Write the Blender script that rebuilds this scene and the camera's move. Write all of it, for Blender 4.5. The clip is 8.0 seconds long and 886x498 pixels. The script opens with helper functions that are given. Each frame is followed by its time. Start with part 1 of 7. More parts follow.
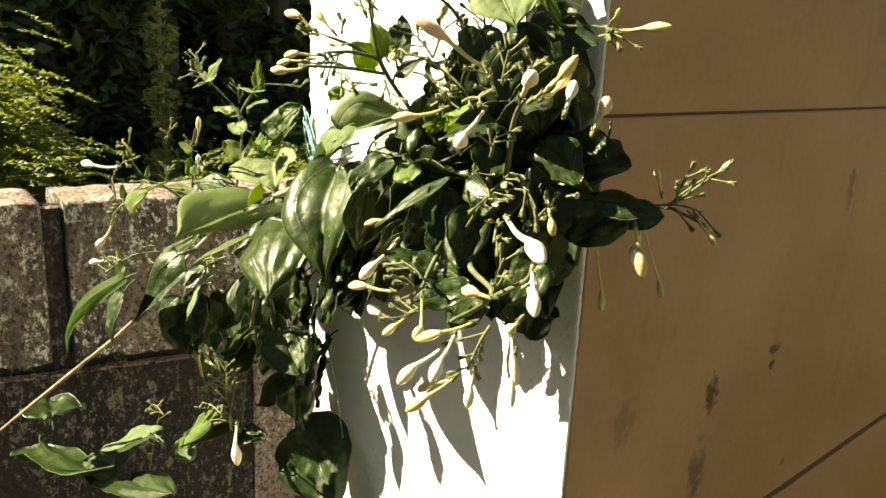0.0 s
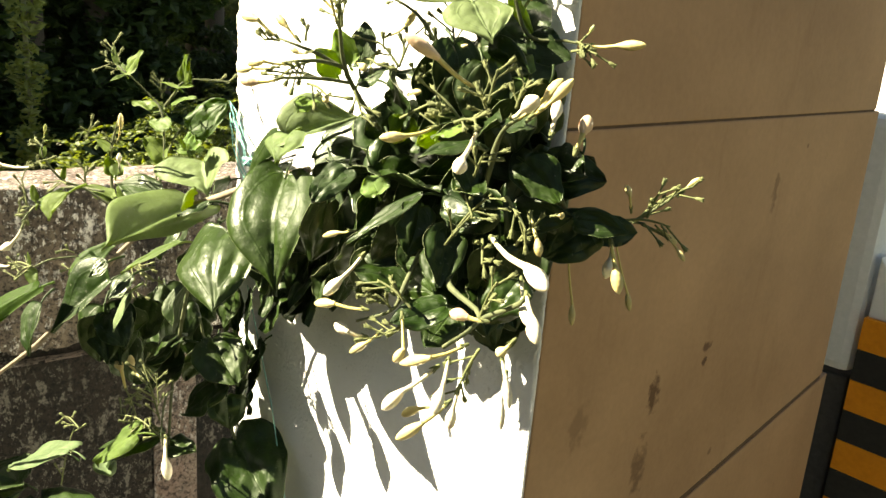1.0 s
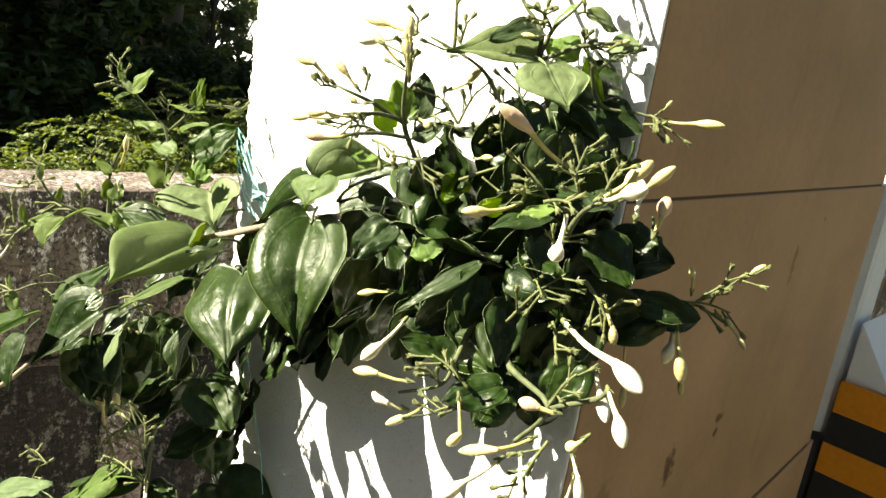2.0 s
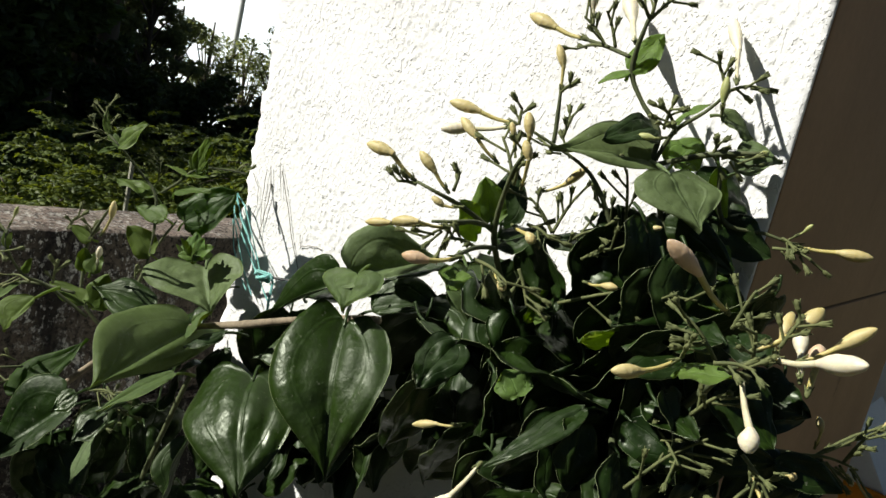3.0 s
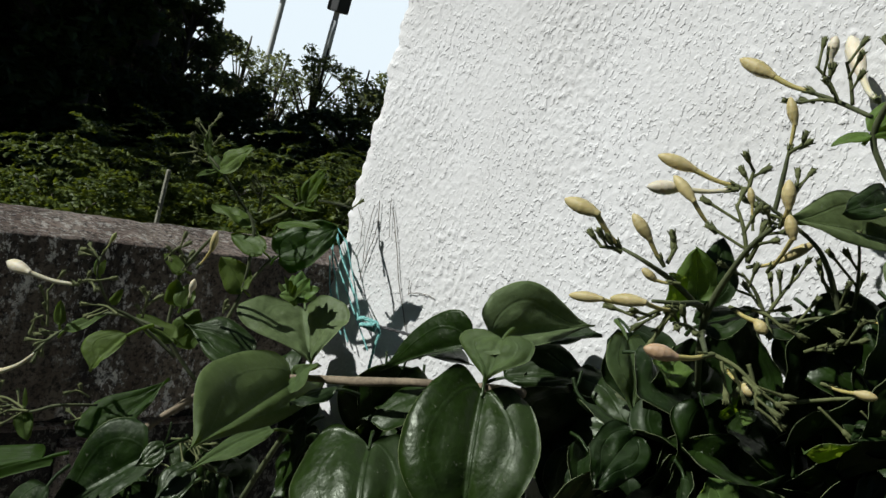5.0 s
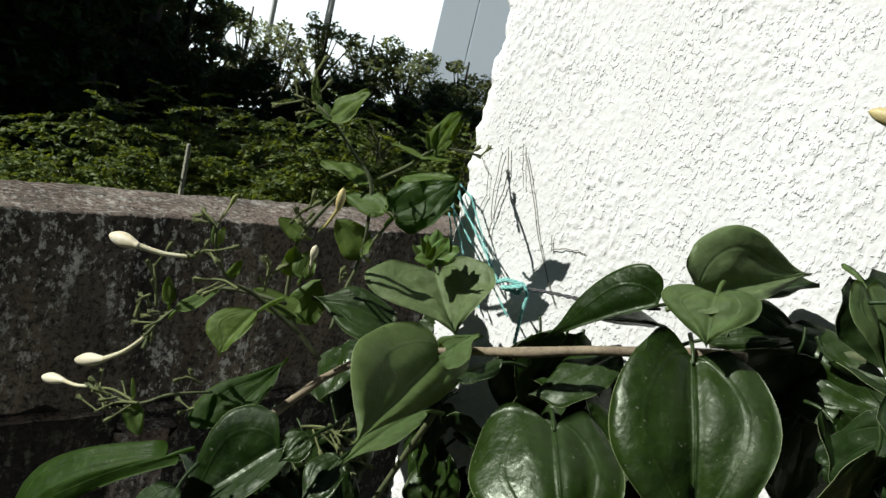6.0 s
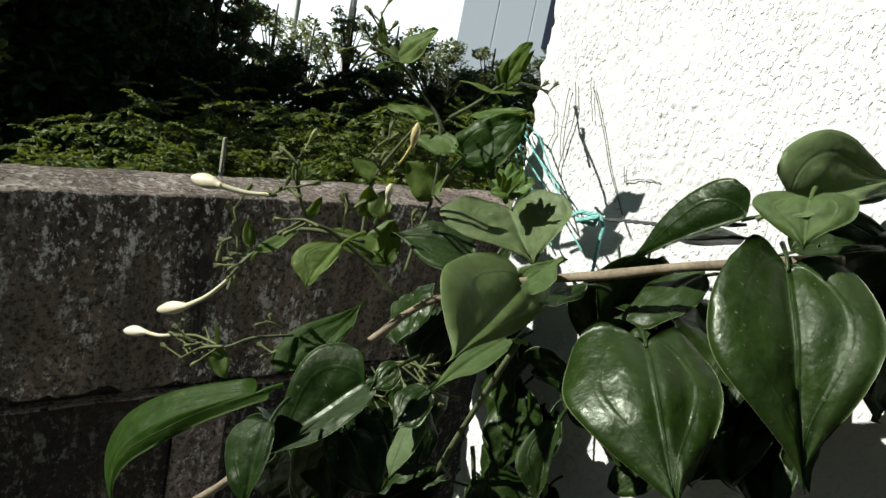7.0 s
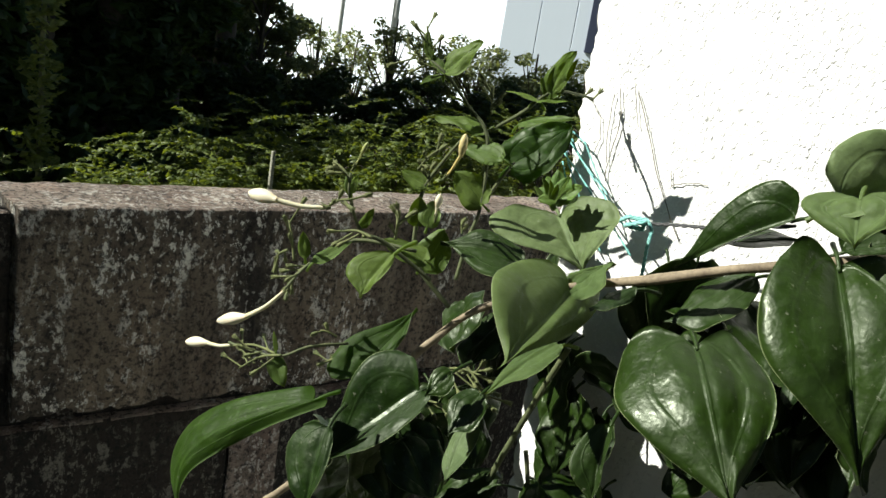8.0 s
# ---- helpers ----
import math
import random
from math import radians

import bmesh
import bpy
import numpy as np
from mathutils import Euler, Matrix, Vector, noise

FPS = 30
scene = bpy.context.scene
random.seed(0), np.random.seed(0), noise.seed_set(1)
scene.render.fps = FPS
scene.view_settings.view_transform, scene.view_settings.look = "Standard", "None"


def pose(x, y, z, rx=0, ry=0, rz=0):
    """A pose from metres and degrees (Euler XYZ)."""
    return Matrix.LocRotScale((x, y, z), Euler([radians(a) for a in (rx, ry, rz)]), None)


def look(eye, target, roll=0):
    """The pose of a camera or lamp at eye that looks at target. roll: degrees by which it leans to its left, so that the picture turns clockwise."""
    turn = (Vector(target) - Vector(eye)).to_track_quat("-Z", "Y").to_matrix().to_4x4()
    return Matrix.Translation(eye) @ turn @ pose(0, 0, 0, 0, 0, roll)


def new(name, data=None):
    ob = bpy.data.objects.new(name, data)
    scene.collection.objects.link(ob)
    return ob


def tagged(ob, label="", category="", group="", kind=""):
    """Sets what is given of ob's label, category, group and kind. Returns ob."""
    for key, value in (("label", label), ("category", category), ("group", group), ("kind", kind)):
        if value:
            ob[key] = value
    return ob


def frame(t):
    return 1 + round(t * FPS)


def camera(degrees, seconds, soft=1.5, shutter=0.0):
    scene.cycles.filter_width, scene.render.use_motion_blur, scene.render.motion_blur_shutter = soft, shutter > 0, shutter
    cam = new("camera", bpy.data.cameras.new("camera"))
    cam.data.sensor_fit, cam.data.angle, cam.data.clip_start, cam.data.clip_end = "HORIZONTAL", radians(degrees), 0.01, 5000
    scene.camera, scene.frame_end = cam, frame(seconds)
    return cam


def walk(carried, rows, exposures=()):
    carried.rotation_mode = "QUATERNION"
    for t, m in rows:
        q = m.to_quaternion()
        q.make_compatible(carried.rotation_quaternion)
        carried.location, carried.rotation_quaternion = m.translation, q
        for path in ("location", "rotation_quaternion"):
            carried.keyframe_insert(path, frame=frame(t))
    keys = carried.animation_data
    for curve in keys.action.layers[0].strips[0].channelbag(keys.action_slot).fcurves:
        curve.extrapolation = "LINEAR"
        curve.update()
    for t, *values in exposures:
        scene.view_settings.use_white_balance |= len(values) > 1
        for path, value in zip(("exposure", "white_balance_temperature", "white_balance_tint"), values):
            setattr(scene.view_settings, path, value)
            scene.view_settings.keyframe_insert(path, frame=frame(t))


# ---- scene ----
cam = camera(56.5, 8.0)
PATH = [
    (0, (0.2507, -0.2581, 1.4511), (-1.3178, 0.8703, 0.9347), 2.66),
    (0.5, (0.2124, -0.2782, 1.4623), (-1.2416, 0.9873, 0.9290), 3.19),
    (1, (0.2187, -0.2810, 1.4623), (-1.1558, 1.0631, 0.9108), 4.46),
    (1.2, (0.2347, -0.2817, 1.4738), (-1.1578, 1.0343, 0.9003), 3.43),
    (2.3, (0.1314, -0.2993, 1.4721), (-1.1027, 1.1964, 0.9823), 11.61),
    (2.5, (0.1102, -0.2968, 1.4742), (-1.0961, 1.2128, 0.9583), 12.15),
    (3, (0.0843, -0.2899, 1.4787), (-1.0933, 1.2796, 1.0917), 13.26),
    (3.5, (0.0698, -0.2754, 1.4902), (-1.1036, 1.3169, 1.1943), 13.04),
    (4, (0.0700, -0.2746, 1.4912), (-1.1082, 1.3168, 1.2095), 13.29),
    (4.5, (0.0639, -0.2777, 1.4862), (-1.1273, 1.2950, 1.1581), 14.70),
    (5, (0.0185, -0.2904, 1.4702), (-1.2050, 1.2551, 1.1315), 16.93),
    (5.2, (-0.0125, -0.2931, 1.4644), (-1.2620, 1.2282, 1.1116), 16.40),
    (6.3, (-0.0495, -0.2899, 1.4342), (-1.2613, 1.2280, 0.9572), 13.05),
    (6.5, (-0.0499, -0.2940, 1.4283), (-1.2961, 1.1832, 0.9138), 12.90),
    (7, (-0.0540, -0.3025, 1.4186), (-1.3175, 1.1765, 0.9537), 11.30),
    (7.5, (-0.0521, -0.3090, 1.4156), (-1.3630, 1.1247, 0.9403), 10.04),
    (8, (-0.0507, -0.3081, 1.4201), (-1.3987, 1.0936, 0.9532), 9.31),
]
EXPOSURES = [(0, 2.58, 9700, 3), (0.5, 2.98, 9400, 3.5), (1.2, 2.74, 8350, 3.5), (2.5, 1.88, 7400, 5), (3.0, 0.7, 6700, 5), (3.5, 0.11, 6290, 5.5), (5.0, 0.04, 6260, 5), (6.3, 0.65, 6500, 2), (7.5, 0.88, 6600, 2), (8.0, 1.16, 6700, 2)]
walk(cam, [(t, look(eye, target, roll)) for t, eye, target, roll in PATH], EXPOSURES)

# ---- world and sun ----
SUN_WAY = Vector((0.77, 1.0, -1.04)).normalized()
world = bpy.data.worlds.new("world")
scene.world = world
world.use_nodes = True
sky = world.node_tree.nodes.new("ShaderNodeTexSky")
sky.sky_type = "NISHITA"
sky.sun_disc = False
sky.sun_elevation = math.asin(-SUN_WAY.z)
sky.sun_rotation = math.atan2(-SUN_WAY.x, -SUN_WAY.y)
background = world.node_tree.nodes["Background"]
background.inputs["Strength"].default_value = 0.019
world.node_tree.links.new(sky.outputs["Color"], background.inputs["Color"])
sun = new("sun", bpy.data.lights.new("sun", "SUN"))
sun.data.energy, sun.data.angle, sun.data.color = 4.2, radians(0.55), (1.0, 0.96, 0.915)
sun.matrix_world = look((-4, -5, 6), Vector((-4, -5, 6)) + SUN_WAY)


# ---- materials ----
def material(name, color, rough=0.6, metal=0.0):
    m = bpy.data.materials.new(name)
    m.use_nodes = True
    b = m.node_tree.nodes["Principled BSDF"]
    b.inputs["Base Color"].default_value = (*color, 1)
    b.inputs["Roughness"].default_value = rough
    b.inputs["Metallic"].default_value = metal
    return m


def node(m, kind, **values):
    n = m.node_tree.nodes.new(kind)
    for key, value in values.items():
        n.inputs[key.replace("_", " ")].default_value = value
    return n


def link(m, a, b):
    m.node_tree.links.new(a, b)


def ramp(m, source, stops):
    n = m.node_tree.nodes.new("ShaderNodeValToRGB")
    link(m, source, n.inputs["Fac"])
    e = n.color_ramp.elements
    while len(e) < len(stops):
        e.new(0.5)
    for k, (at, c) in zip(e, stops):
        k.position, k.color = at, (*c, 1) if len(c) == 3 else c
    return n.outputs["Color"]


def grey(v):
    return (v, v, v)


def mix(m, fac, a, b, mode="MIX"):
    n = m.node_tree.nodes.new("ShaderNodeMix")
    n.data_type, n.blend_type = "RGBA", mode
    for index, value in ((0, fac), (6, a), (7, b)):
        if hasattr(value, "is_linked"):
            link(m, value, n.inputs[index])
        else:
            n.inputs[index].default_value = value if index == 0 else (*value, 1)
    return n.outputs[2]


def noisy(m, scale, detail=5, rough=0.6, stretch=(1, 1, 1), coords="Object"):
    tc = m.node_tree.nodes.new("ShaderNodeTexCoord")
    mp = node(m, "ShaderNodeMapping", Scale=stretch)
    n = node(m, "ShaderNodeTexNoise", Scale=scale, Detail=detail, Roughness=rough)
    link(m, tc.outputs[coords], mp.inputs["Vector"])
    link(m, mp.outputs["Vector"], n.inputs["Vector"])
    return n.outputs["Fac"]


def bump(m, height, strength, distance):
    b = node(m, "ShaderNodeBump", Strength=strength, Distance=distance)
    link(m, height, b.inputs["Height"])
    p = m.node_tree.nodes["Principled BSDF"]
    link(m, b.outputs["Normal"], p.inputs["Normal"])
    return b


def base_color(m, socket):
    link(m, socket, m.node_tree.nodes["Principled BSDF"].inputs["Base Color"])


def math_node(m, op, a, b=0.0):
    n = m.node_tree.nodes.new("ShaderNodeMath")
    n.operation = op
    for socket, value in zip(n.inputs, (a, b)):
        if hasattr(value, "is_linked"):
            link(m, value, socket)
        else:
            socket.default_value = value
    return n.outputs[0]


def make_plaster():
    m = material("white_plaster", (0.8, 0.8, 0.79), 0.85)
    stains = ramp(m, noisy(m, 9, 6, 0.65), ((0.35, (0.74, 0.74, 0.735)), (0.6, (0.85, 0.855, 0.86))))
    specks = ramp(m, noisy(m, 160, 3, 0.6), ((0.27, (0.45, 0.43, 0.40)), (0.34, (1, 1, 1))))
    base_color(m, mix(m, 0.35, stains, specks, "MULTIPLY"))
    drips = ramp(m, noisy(m, 620, 2, 0.5, (1, 1, 0.6)), ((0.54, grey(0)), (0.63, grey(1))))
    patchy = ramp(m, noisy(m, 45, 3, 0.6), ((0.38, grey(0.12)), (0.62, grey(1))))
    fine = noisy(m, 620, 3, 0.6, (1, 1, 0.7))
    height = math_node(m, "ADD", math_node(m, "MULTIPLY", drips, patchy), math_node(m, "MULTIPLY", fine, 0.5))
    bump(m, height, 0.62, 0.0009)
    return m


def make_tile():
    m = material("beige_stone", (0.45, 0.31, 0.20), 0.62)
    m.node_tree.nodes["Principled BSDF"].inputs["Specular IOR Level"].default_value = 0.3
    cloud = ramp(m, noisy(m, 7, 5, 0.6), ((0.3, (0.295, 0.172, 0.095)), (0.7, (0.44, 0.270, 0.155))))
    streak = ramp(m, noisy(m, 30, 4, 0.6, (1, 1, 0.22)), ((0.24, (0.42, 0.28, 0.18)), (0.40, (1, 1, 1))))
    fine = ramp(m, noisy(m, 240, 3, 0.6), ((0.3, grey(0.9)), (0.7, grey(1.05))))
    c = mix(m, 0.3, cloud, streak, "MULTIPLY")
    c = mix(m, 0.7, c, fine, "MULTIPLY")
    tc = m.node_tree.nodes.new("ShaderNodeTexCoord")
    wob = node(m, "ShaderNodeTexNoise", Scale=160.0, Detail=4.0)
    link(m, tc.outputs["Object"], wob.inputs["Vector"])
    for y, z, ry, rz, dark in ((0.108, 1.263, 0.006, 0.013, 0.85), (0.162, 1.280, 0.006, 0.004, 0.8), (0.162, 1.271, 0.003, 0.003, 0.9), (0.215, 1.371, 0.004, 0.013, 0.5),
                               (0.103, 1.219, 0.007, 0.02, 0.6), (0.039, 1.266, 0.008, 0.014, 0.3), (0.2496, 1.398, 0.002, 0.002, 0.6), (0.19, 1.2, 0.003, 0.003, 0.5)):
        mp = node(m, "ShaderNodeMapping", Location=(0, -y / ry, -z / rz), Scale=(0, 1 / ry, 1 / rz))
        link(m, tc.outputs["Object"], mp.inputs["Vector"])
        length = m.node_tree.nodes.new("ShaderNodeVectorMath")
        length.operation = "LENGTH"
        link(m, mp.outputs["Vector"], length.inputs[0])
        edge = math_node(m, "ADD", length.outputs["Value"], math_node(m, "MULTIPLY", math_node(m, "SUBTRACT", wob.outputs["Fac"], 0.5), 2.6))
        mask = ramp(m, edge, ((0.45, grey(dark)), (1.0, grey(0))))
        mask_value = math_node(m, "MULTIPLY", mask, 1.0)
        c = mix(m, mask_value, c, (0.07, 0.026, 0.010))
    base_color(m, c)
    bump(m, noisy(m, 60, 4, 0.6), 0.12, 0.001)
    return m


def make_concrete(name, dark, light, white, red, flecks):
    m = material(name, light, 0.92)
    big = ramp(m, noisy(m, 9, 7, 0.68, (1, 1, 0.28)), ((0.37, dark), (0.62, light)))
    rust = ramp(m, noisy(m, 16, 5, 0.6, (1, 1, 0.5)), ((0.48, grey(0)), (0.72, grey(1))))
    c = mix(m, math_node(m, "MULTIPLY", rust, 0.38), big, red)
    moss = ramp(m, noisy(m, 40, 6, 0.7), ((0.5, grey(0)), (0.7, grey(1))))
    c = mix(m, math_node(m, "MULTIPLY", moss, 0.35), c, tuple(v * 0.5 for v in dark))
    fleck = ramp(m, noisy(m, 130, 5, 0.72, (1, 1, 0.7)), ((0.56, grey(0)), (0.59, grey(1))))
    scab = ramp(m, noisy(m, 52, 6, 0.78, (1, 1, 0.6)), ((0.56, grey(0)), (0.59, grey(1))))
    patch = ramp(m, noisy(m, 6.5, 5, 0.62, (1, 1, 0.6)), ((0.44, grey(0.05)), (0.54, grey(1))))
    spots = math_node(m, "MULTIPLY", math_node(m, "MAXIMUM", fleck, scab), patch)
    c = mix(m, math_node(m, "MULTIPLY", spots, flecks), c, white)
    pits = ramp(m, noisy(m, 170, 6, 0.75), ((0.40, grey(0.06)), (0.52, grey(1))))
    base_color(m, mix(m, 0.9, c, pits, "MULTIPLY"))
    bump(m, noisy(m, 110, 8, 0.76), 1.0, 0.010)
    return m


def make_leaf(name, dark, light, rough, trans):
    m = material(name, dark, rough)
    p = m.node_tree.nodes["Principled BSDF"]
    uv = m.node_tree.nodes.new("ShaderNodeUVMap")
    sep = m.node_tree.nodes.new("ShaderNodeSeparateXYZ")
    link(m, uv.outputs["UV"], sep.inputs[0])
    across = math_node(m, "ABSOLUTE", math_node(m, "SUBTRACT", sep.outputs["Y"], 0.5))
    rib = ramp(m, across, ((0.008, grey(1)), (0.022, grey(0))))
    bow = math_node(m, "MULTIPLY", math_node(m, "SINE", math_node(m, "MULTIPLY", math_node(m, "POWER", sep.outputs["X"], 0.62), math.pi)), 0.30)
    vein = ramp(m, math_node(m, "ABSOLUTE", math_node(m, "SUBTRACT", across, bow)), ((0.006, grey(1)), (0.022, grey(0))))
    lines = math_node(m, "MAXIMUM", rib, math_node(m, "MULTIPLY", vein, 0.35))
    info = m.node_tree.nodes.new("ShaderNodeObjectInfo")
    blotch = noisy(m, 70, 5, 0.65)
    c = ramp(m, blotch, ((0.3, dark), (0.75, light)))
    warm = tuple(a * b for a, b in zip(light, (1.25, 1.1, 0.7)))
    c = mix(m, math_node(m, "MULTIPLY", info.outputs["Random"], 0.45), c, warm)
    c = mix(m, math_node(m, "MULTIPLY", lines, 0.16), c, tuple(min(1, a * 1.9 + 0.02) for a in light))
    mottle = ramp(m, noisy(m, 330, 4, 0.7), ((0.35, grey(0.72)), (0.65, grey(1.25))))
    c = mix(m, 0.75, c, mottle, "MULTIPLY")
    dust = ramp(m, noisy(m, 480, 3, 0.7), ((0.64, grey(0)), (0.72, grey(1))))
    c = mix(m, math_node(m, "MULTIPLY", dust, 0.26), c, (0.35, 0.36, 0.28))
    edge = ramp(m, across, ((0.492, grey(0)), (0.499, grey(1))))
    c = mix(m, math_node(m, "MULTIPLY", edge, 0.7), c, (0.28, 0.33, 0.17))
    base_color(m, c)
    fine_gloss = ramp(m, noisy(m, 260, 5, 0.7), ((0.35, grey(rough - 0.06)), (0.65, grey(rough + 0.10))))
    film = ramp(m, noisy(m, 42, 3, 0.55), ((0.42, grey(0.0)), (0.64, grey(0.22))))
    link(m, math_node(m, "ADD", fine_gloss, film), p.inputs["Roughness"])
    p.inputs["Specular IOR Level"].default_value = 0.36
    p.inputs["Specular Tint"].default_value = (0.92, 1.0, 0.85, 1)
    pucker = math_node(m, "MULTIPLY", noisy(m, 230, 3, 0.55), 0.8)
    swell = math_node(m, "MULTIPLY", noisy(m, 95, 3, 0.5), 2.2)
    quilt = math_node(m, "SUBTRACT", math_node(m, "ADD", pucker, swell), math_node(m, "MULTIPLY", lines, 0.8))
    b = bump(m, quilt, 0.45, 0.0009)
    t = m.node_tree.nodes.new("ShaderNodeBsdfTranslucent")
    t.inputs["Color"].default_value = (light[0] * 4.5, light[1] * 3.8, light[2] * 1.0, 1)
    link(m, b.outputs["Normal"], t.inputs["Normal"])
    s = m.node_tree.nodes.new("ShaderNodeMixShader")
    s.inputs[0].default_value = trans
    link(m, p.outputs[0], s.inputs[1])
    link(m, t.outputs[0], s.inputs[2])
    link(m, s.outputs[0], m.node_tree.nodes["Material Output"].inputs["Surface"])
    return m


def make_foliage(name, dark, light, trans):
    m = material(name, dark, 0.55)
    p = m.node_tree.nodes["Principled BSDF"]
    geo = m.node_tree.nodes.new("ShaderNodeNewGeometry")
    c = ramp(m, geo.outputs["Random Per Island"], ((0.0, dark), (1.0, light)))
    base_color(m, c)
    t = m.node_tree.nodes.new("ShaderNodeBsdfTranslucent")
    t.inputs["Color"].default_value = (light[0] * 1.6, light[1] * 1.5, light[2] * 0.6, 1)
    s = m.node_tree.nodes.new("ShaderNodeMixShader")
    s.inputs[0].default_value = trans
    link(m, p.outputs[0], s.inputs[1])
    link(m, t.outputs[0], s.inputs[2])
    link(m, s.outputs[0], m.node_tree.nodes["Material Output"].inputs["Surface"])
    return m


def make_petal(name, low, high, rough=0.5):
    m = material(name, low, rough)
    p = m.node_tree.nodes["Principled BSDF"]
    info = m.node_tree.nodes.new("ShaderNodeObjectInfo")
    c = ramp(m, noisy(m, 130, 4, 0.6), ((0.3, low), (0.7, high)))
    c = mix(m, math_node(m, "MULTIPLY", info.outputs["Random"], 0.4), c, tuple(min(0.9, v * 1.12) for v in high))
    base_color(m, c)
    p.inputs["Subsurface Weight"].default_value = 0.25
    p.inputs["Subsurface Radius"].default_value = (0.002, 0.0015, 0.0008)
    bump(m, noisy(m, 900, 3, 0.7, (1, 1, 1)), 0.4, 0.0004)
    return m


def make_bark(name, dark, light):
    m = material(name, light, 0.8)
    base_color(m, ramp(m, noisy(m, 180, 5, 0.7), ((0.3, dark), (0.7, light))))
    bump(m, noisy(m, 350, 5, 0.7), 0.5, 0.0006)
    return m


PLASTER = make_plaster()
TILE = make_tile()
CONCRETE = make_concrete("weathered_concrete", (0.025, 0.020, 0.0145), (0.26, 0.212, 0.155), (0.80, 0.79, 0.72), (0.12, 0.068, 0.040), 1.0)
# shade in the wall's recessed parts is put into this darker concrete colour
SHADE_CONCRETE = make_concrete("shade_dark_concrete", (0.004, 0.0035, 0.0025), (0.032, 0.025, 0.017), (0.42, 0.40, 0.34), (0.045, 0.028, 0.018), 0.4)
# pinkish coping tone, with light on the wall's top put into the colour
COPING_LIT = make_concrete("weathered_lit_coping", (0.14, 0.105, 0.085), (0.44, 0.365, 0.305), (0.72, 0.69, 0.63), (0.34, 0.19, 0.14), 0.75)
MORTAR = make_bark("dark_joint", (0.055, 0.034, 0.022), (0.10, 0.066, 0.044))
LEAF = make_leaf("glossy_leaf", (0.004, 0.013, 0.002), (0.017, 0.037, 0.006), 0.35, 0.12)
THIN = make_leaf("thin_leaf", (0.012, 0.034, 0.006), (0.040, 0.082, 0.014), 0.42, 0.50)
SHOOT = make_leaf("shoot_leaf", (0.034, 0.068, 0.013), (0.090, 0.140, 0.034), 0.50, 0.34)
PALELEAF = make_leaf("pale_leaf", (0.045, 0.076, 0.032), (0.105, 0.150, 0.070), 0.56, 0.15)
UNDER = make_leaf("leaf_underside", (0.048, 0.082, 0.028), (0.096, 0.142, 0.052), 0.58, 0.34)
YOUNG = make_leaf("young_leaf", (0.055, 0.11, 0.025), (0.11, 0.18, 0.05), 0.45, 0.30)
BARK = make_bark("brown_bark", (0.10, 0.075, 0.048), (0.30, 0.245, 0.165))
TWIG = make_bark("green_twig", (0.045, 0.060, 0.024), (0.105, 0.12, 0.05))
CALYX = make_bark("calyx_green", (0.050, 0.066, 0.020), (0.15, 0.165, 0.060))
PETAL = make_petal("cream_bud", (0.40, 0.335, 0.13), (0.56, 0.475, 0.24))
PALE = make_petal("white_bud", (0.62, 0.56, 0.40), (0.74, 0.685, 0.53))
BLUSH = make_petal("blush_bud", (0.46, 0.31, 0.18), (0.62, 0.46, 0.32))
GREENBUD = make_petal("green_bud", (0.26, 0.30, 0.10), (0.38, 0.40, 0.16))
TUBE = make_petal("bud_tube", (0.36, 0.31, 0.09), (0.50, 0.43, 0.17))
PALETUBE = make_petal("pale_tube", (0.46, 0.43, 0.27), (0.62, 0.58, 0.42))
GROUT = make_bark("brown_mortar", (0.060, 0.030, 0.014), (0.115, 0.062, 0.032))
ROPE = make_bark("teal_rope", (0.10, 0.34, 0.33), (0.32, 0.62, 0.58))
DRY = make_bark("dry_tendril", (0.09, 0.08, 0.065), (0.22, 0.20, 0.16))
BLUEGREY = make_bark("blue_grey_paint", (0.60, 0.69, 0.82), (0.68, 0.77, 0.88))
NAVY = make_bark("navy_tone", (0.018, 0.026, 0.060), (0.030, 0.042, 0.085))
STEEL = make_bark("grey_paint", (0.46, 0.48, 0.50), (0.58, 0.60, 0.62))
PALESTEEL = make_bark("pale_grey_paint", (0.68, 0.72, 0.74), (0.78, 0.81, 0.83))
DARKSTEEL = make_bark("dark_paint", (0.035, 0.037, 0.038), (0.06, 0.062, 0.065))
ORANGE = make_bark("orange_paint", (0.74, 0.25, 0.012), (0.85, 0.32, 0.02))
BLACK = make_bark("black_paint", (0.012, 0.012, 0.012), (0.025, 0.024, 0.022))
WHITEWASH = make_bark("worn_whitewash", (0.10, 0.10, 0.07), (0.42, 0.42, 0.34))
WHITE = make_bark("white_paint", (0.80, 0.82, 0.83), (0.86, 0.88, 0.89))
SHRUB = make_foliage("shrub_leaves", (0.030, 0.057, 0.010), (0.140, 0.182, 0.034), 0.36)
TREE = make_foliage("tree_leaves", (0.013, 0.035, 0.010), (0.076, 0.128, 0.034), 0.22)
HEDGE = make_foliage("hedge_leaves", (0.016, 0.034, 0.012), (0.070, 0.108, 0.032), 0.22)
# distance haze is put into the paler colours of the far leaves
FAR_HAZY = make_foliage("hazy_far_leaves", (0.11, 0.14, 0.10), (0.23, 0.27, 0.18), 0.45)
# spots of sun on the ivy are put into its paler leaf colour
IVY_SUNLIT = make_foliage("sunlit_ivy_leaves", (0.11, 0.15, 0.05), (0.28, 0.33, 0.12), 0.35)
TRUNK = make_bark("tree_bark", (0.05, 0.04, 0.03), (0.14, 0.115, 0.09))
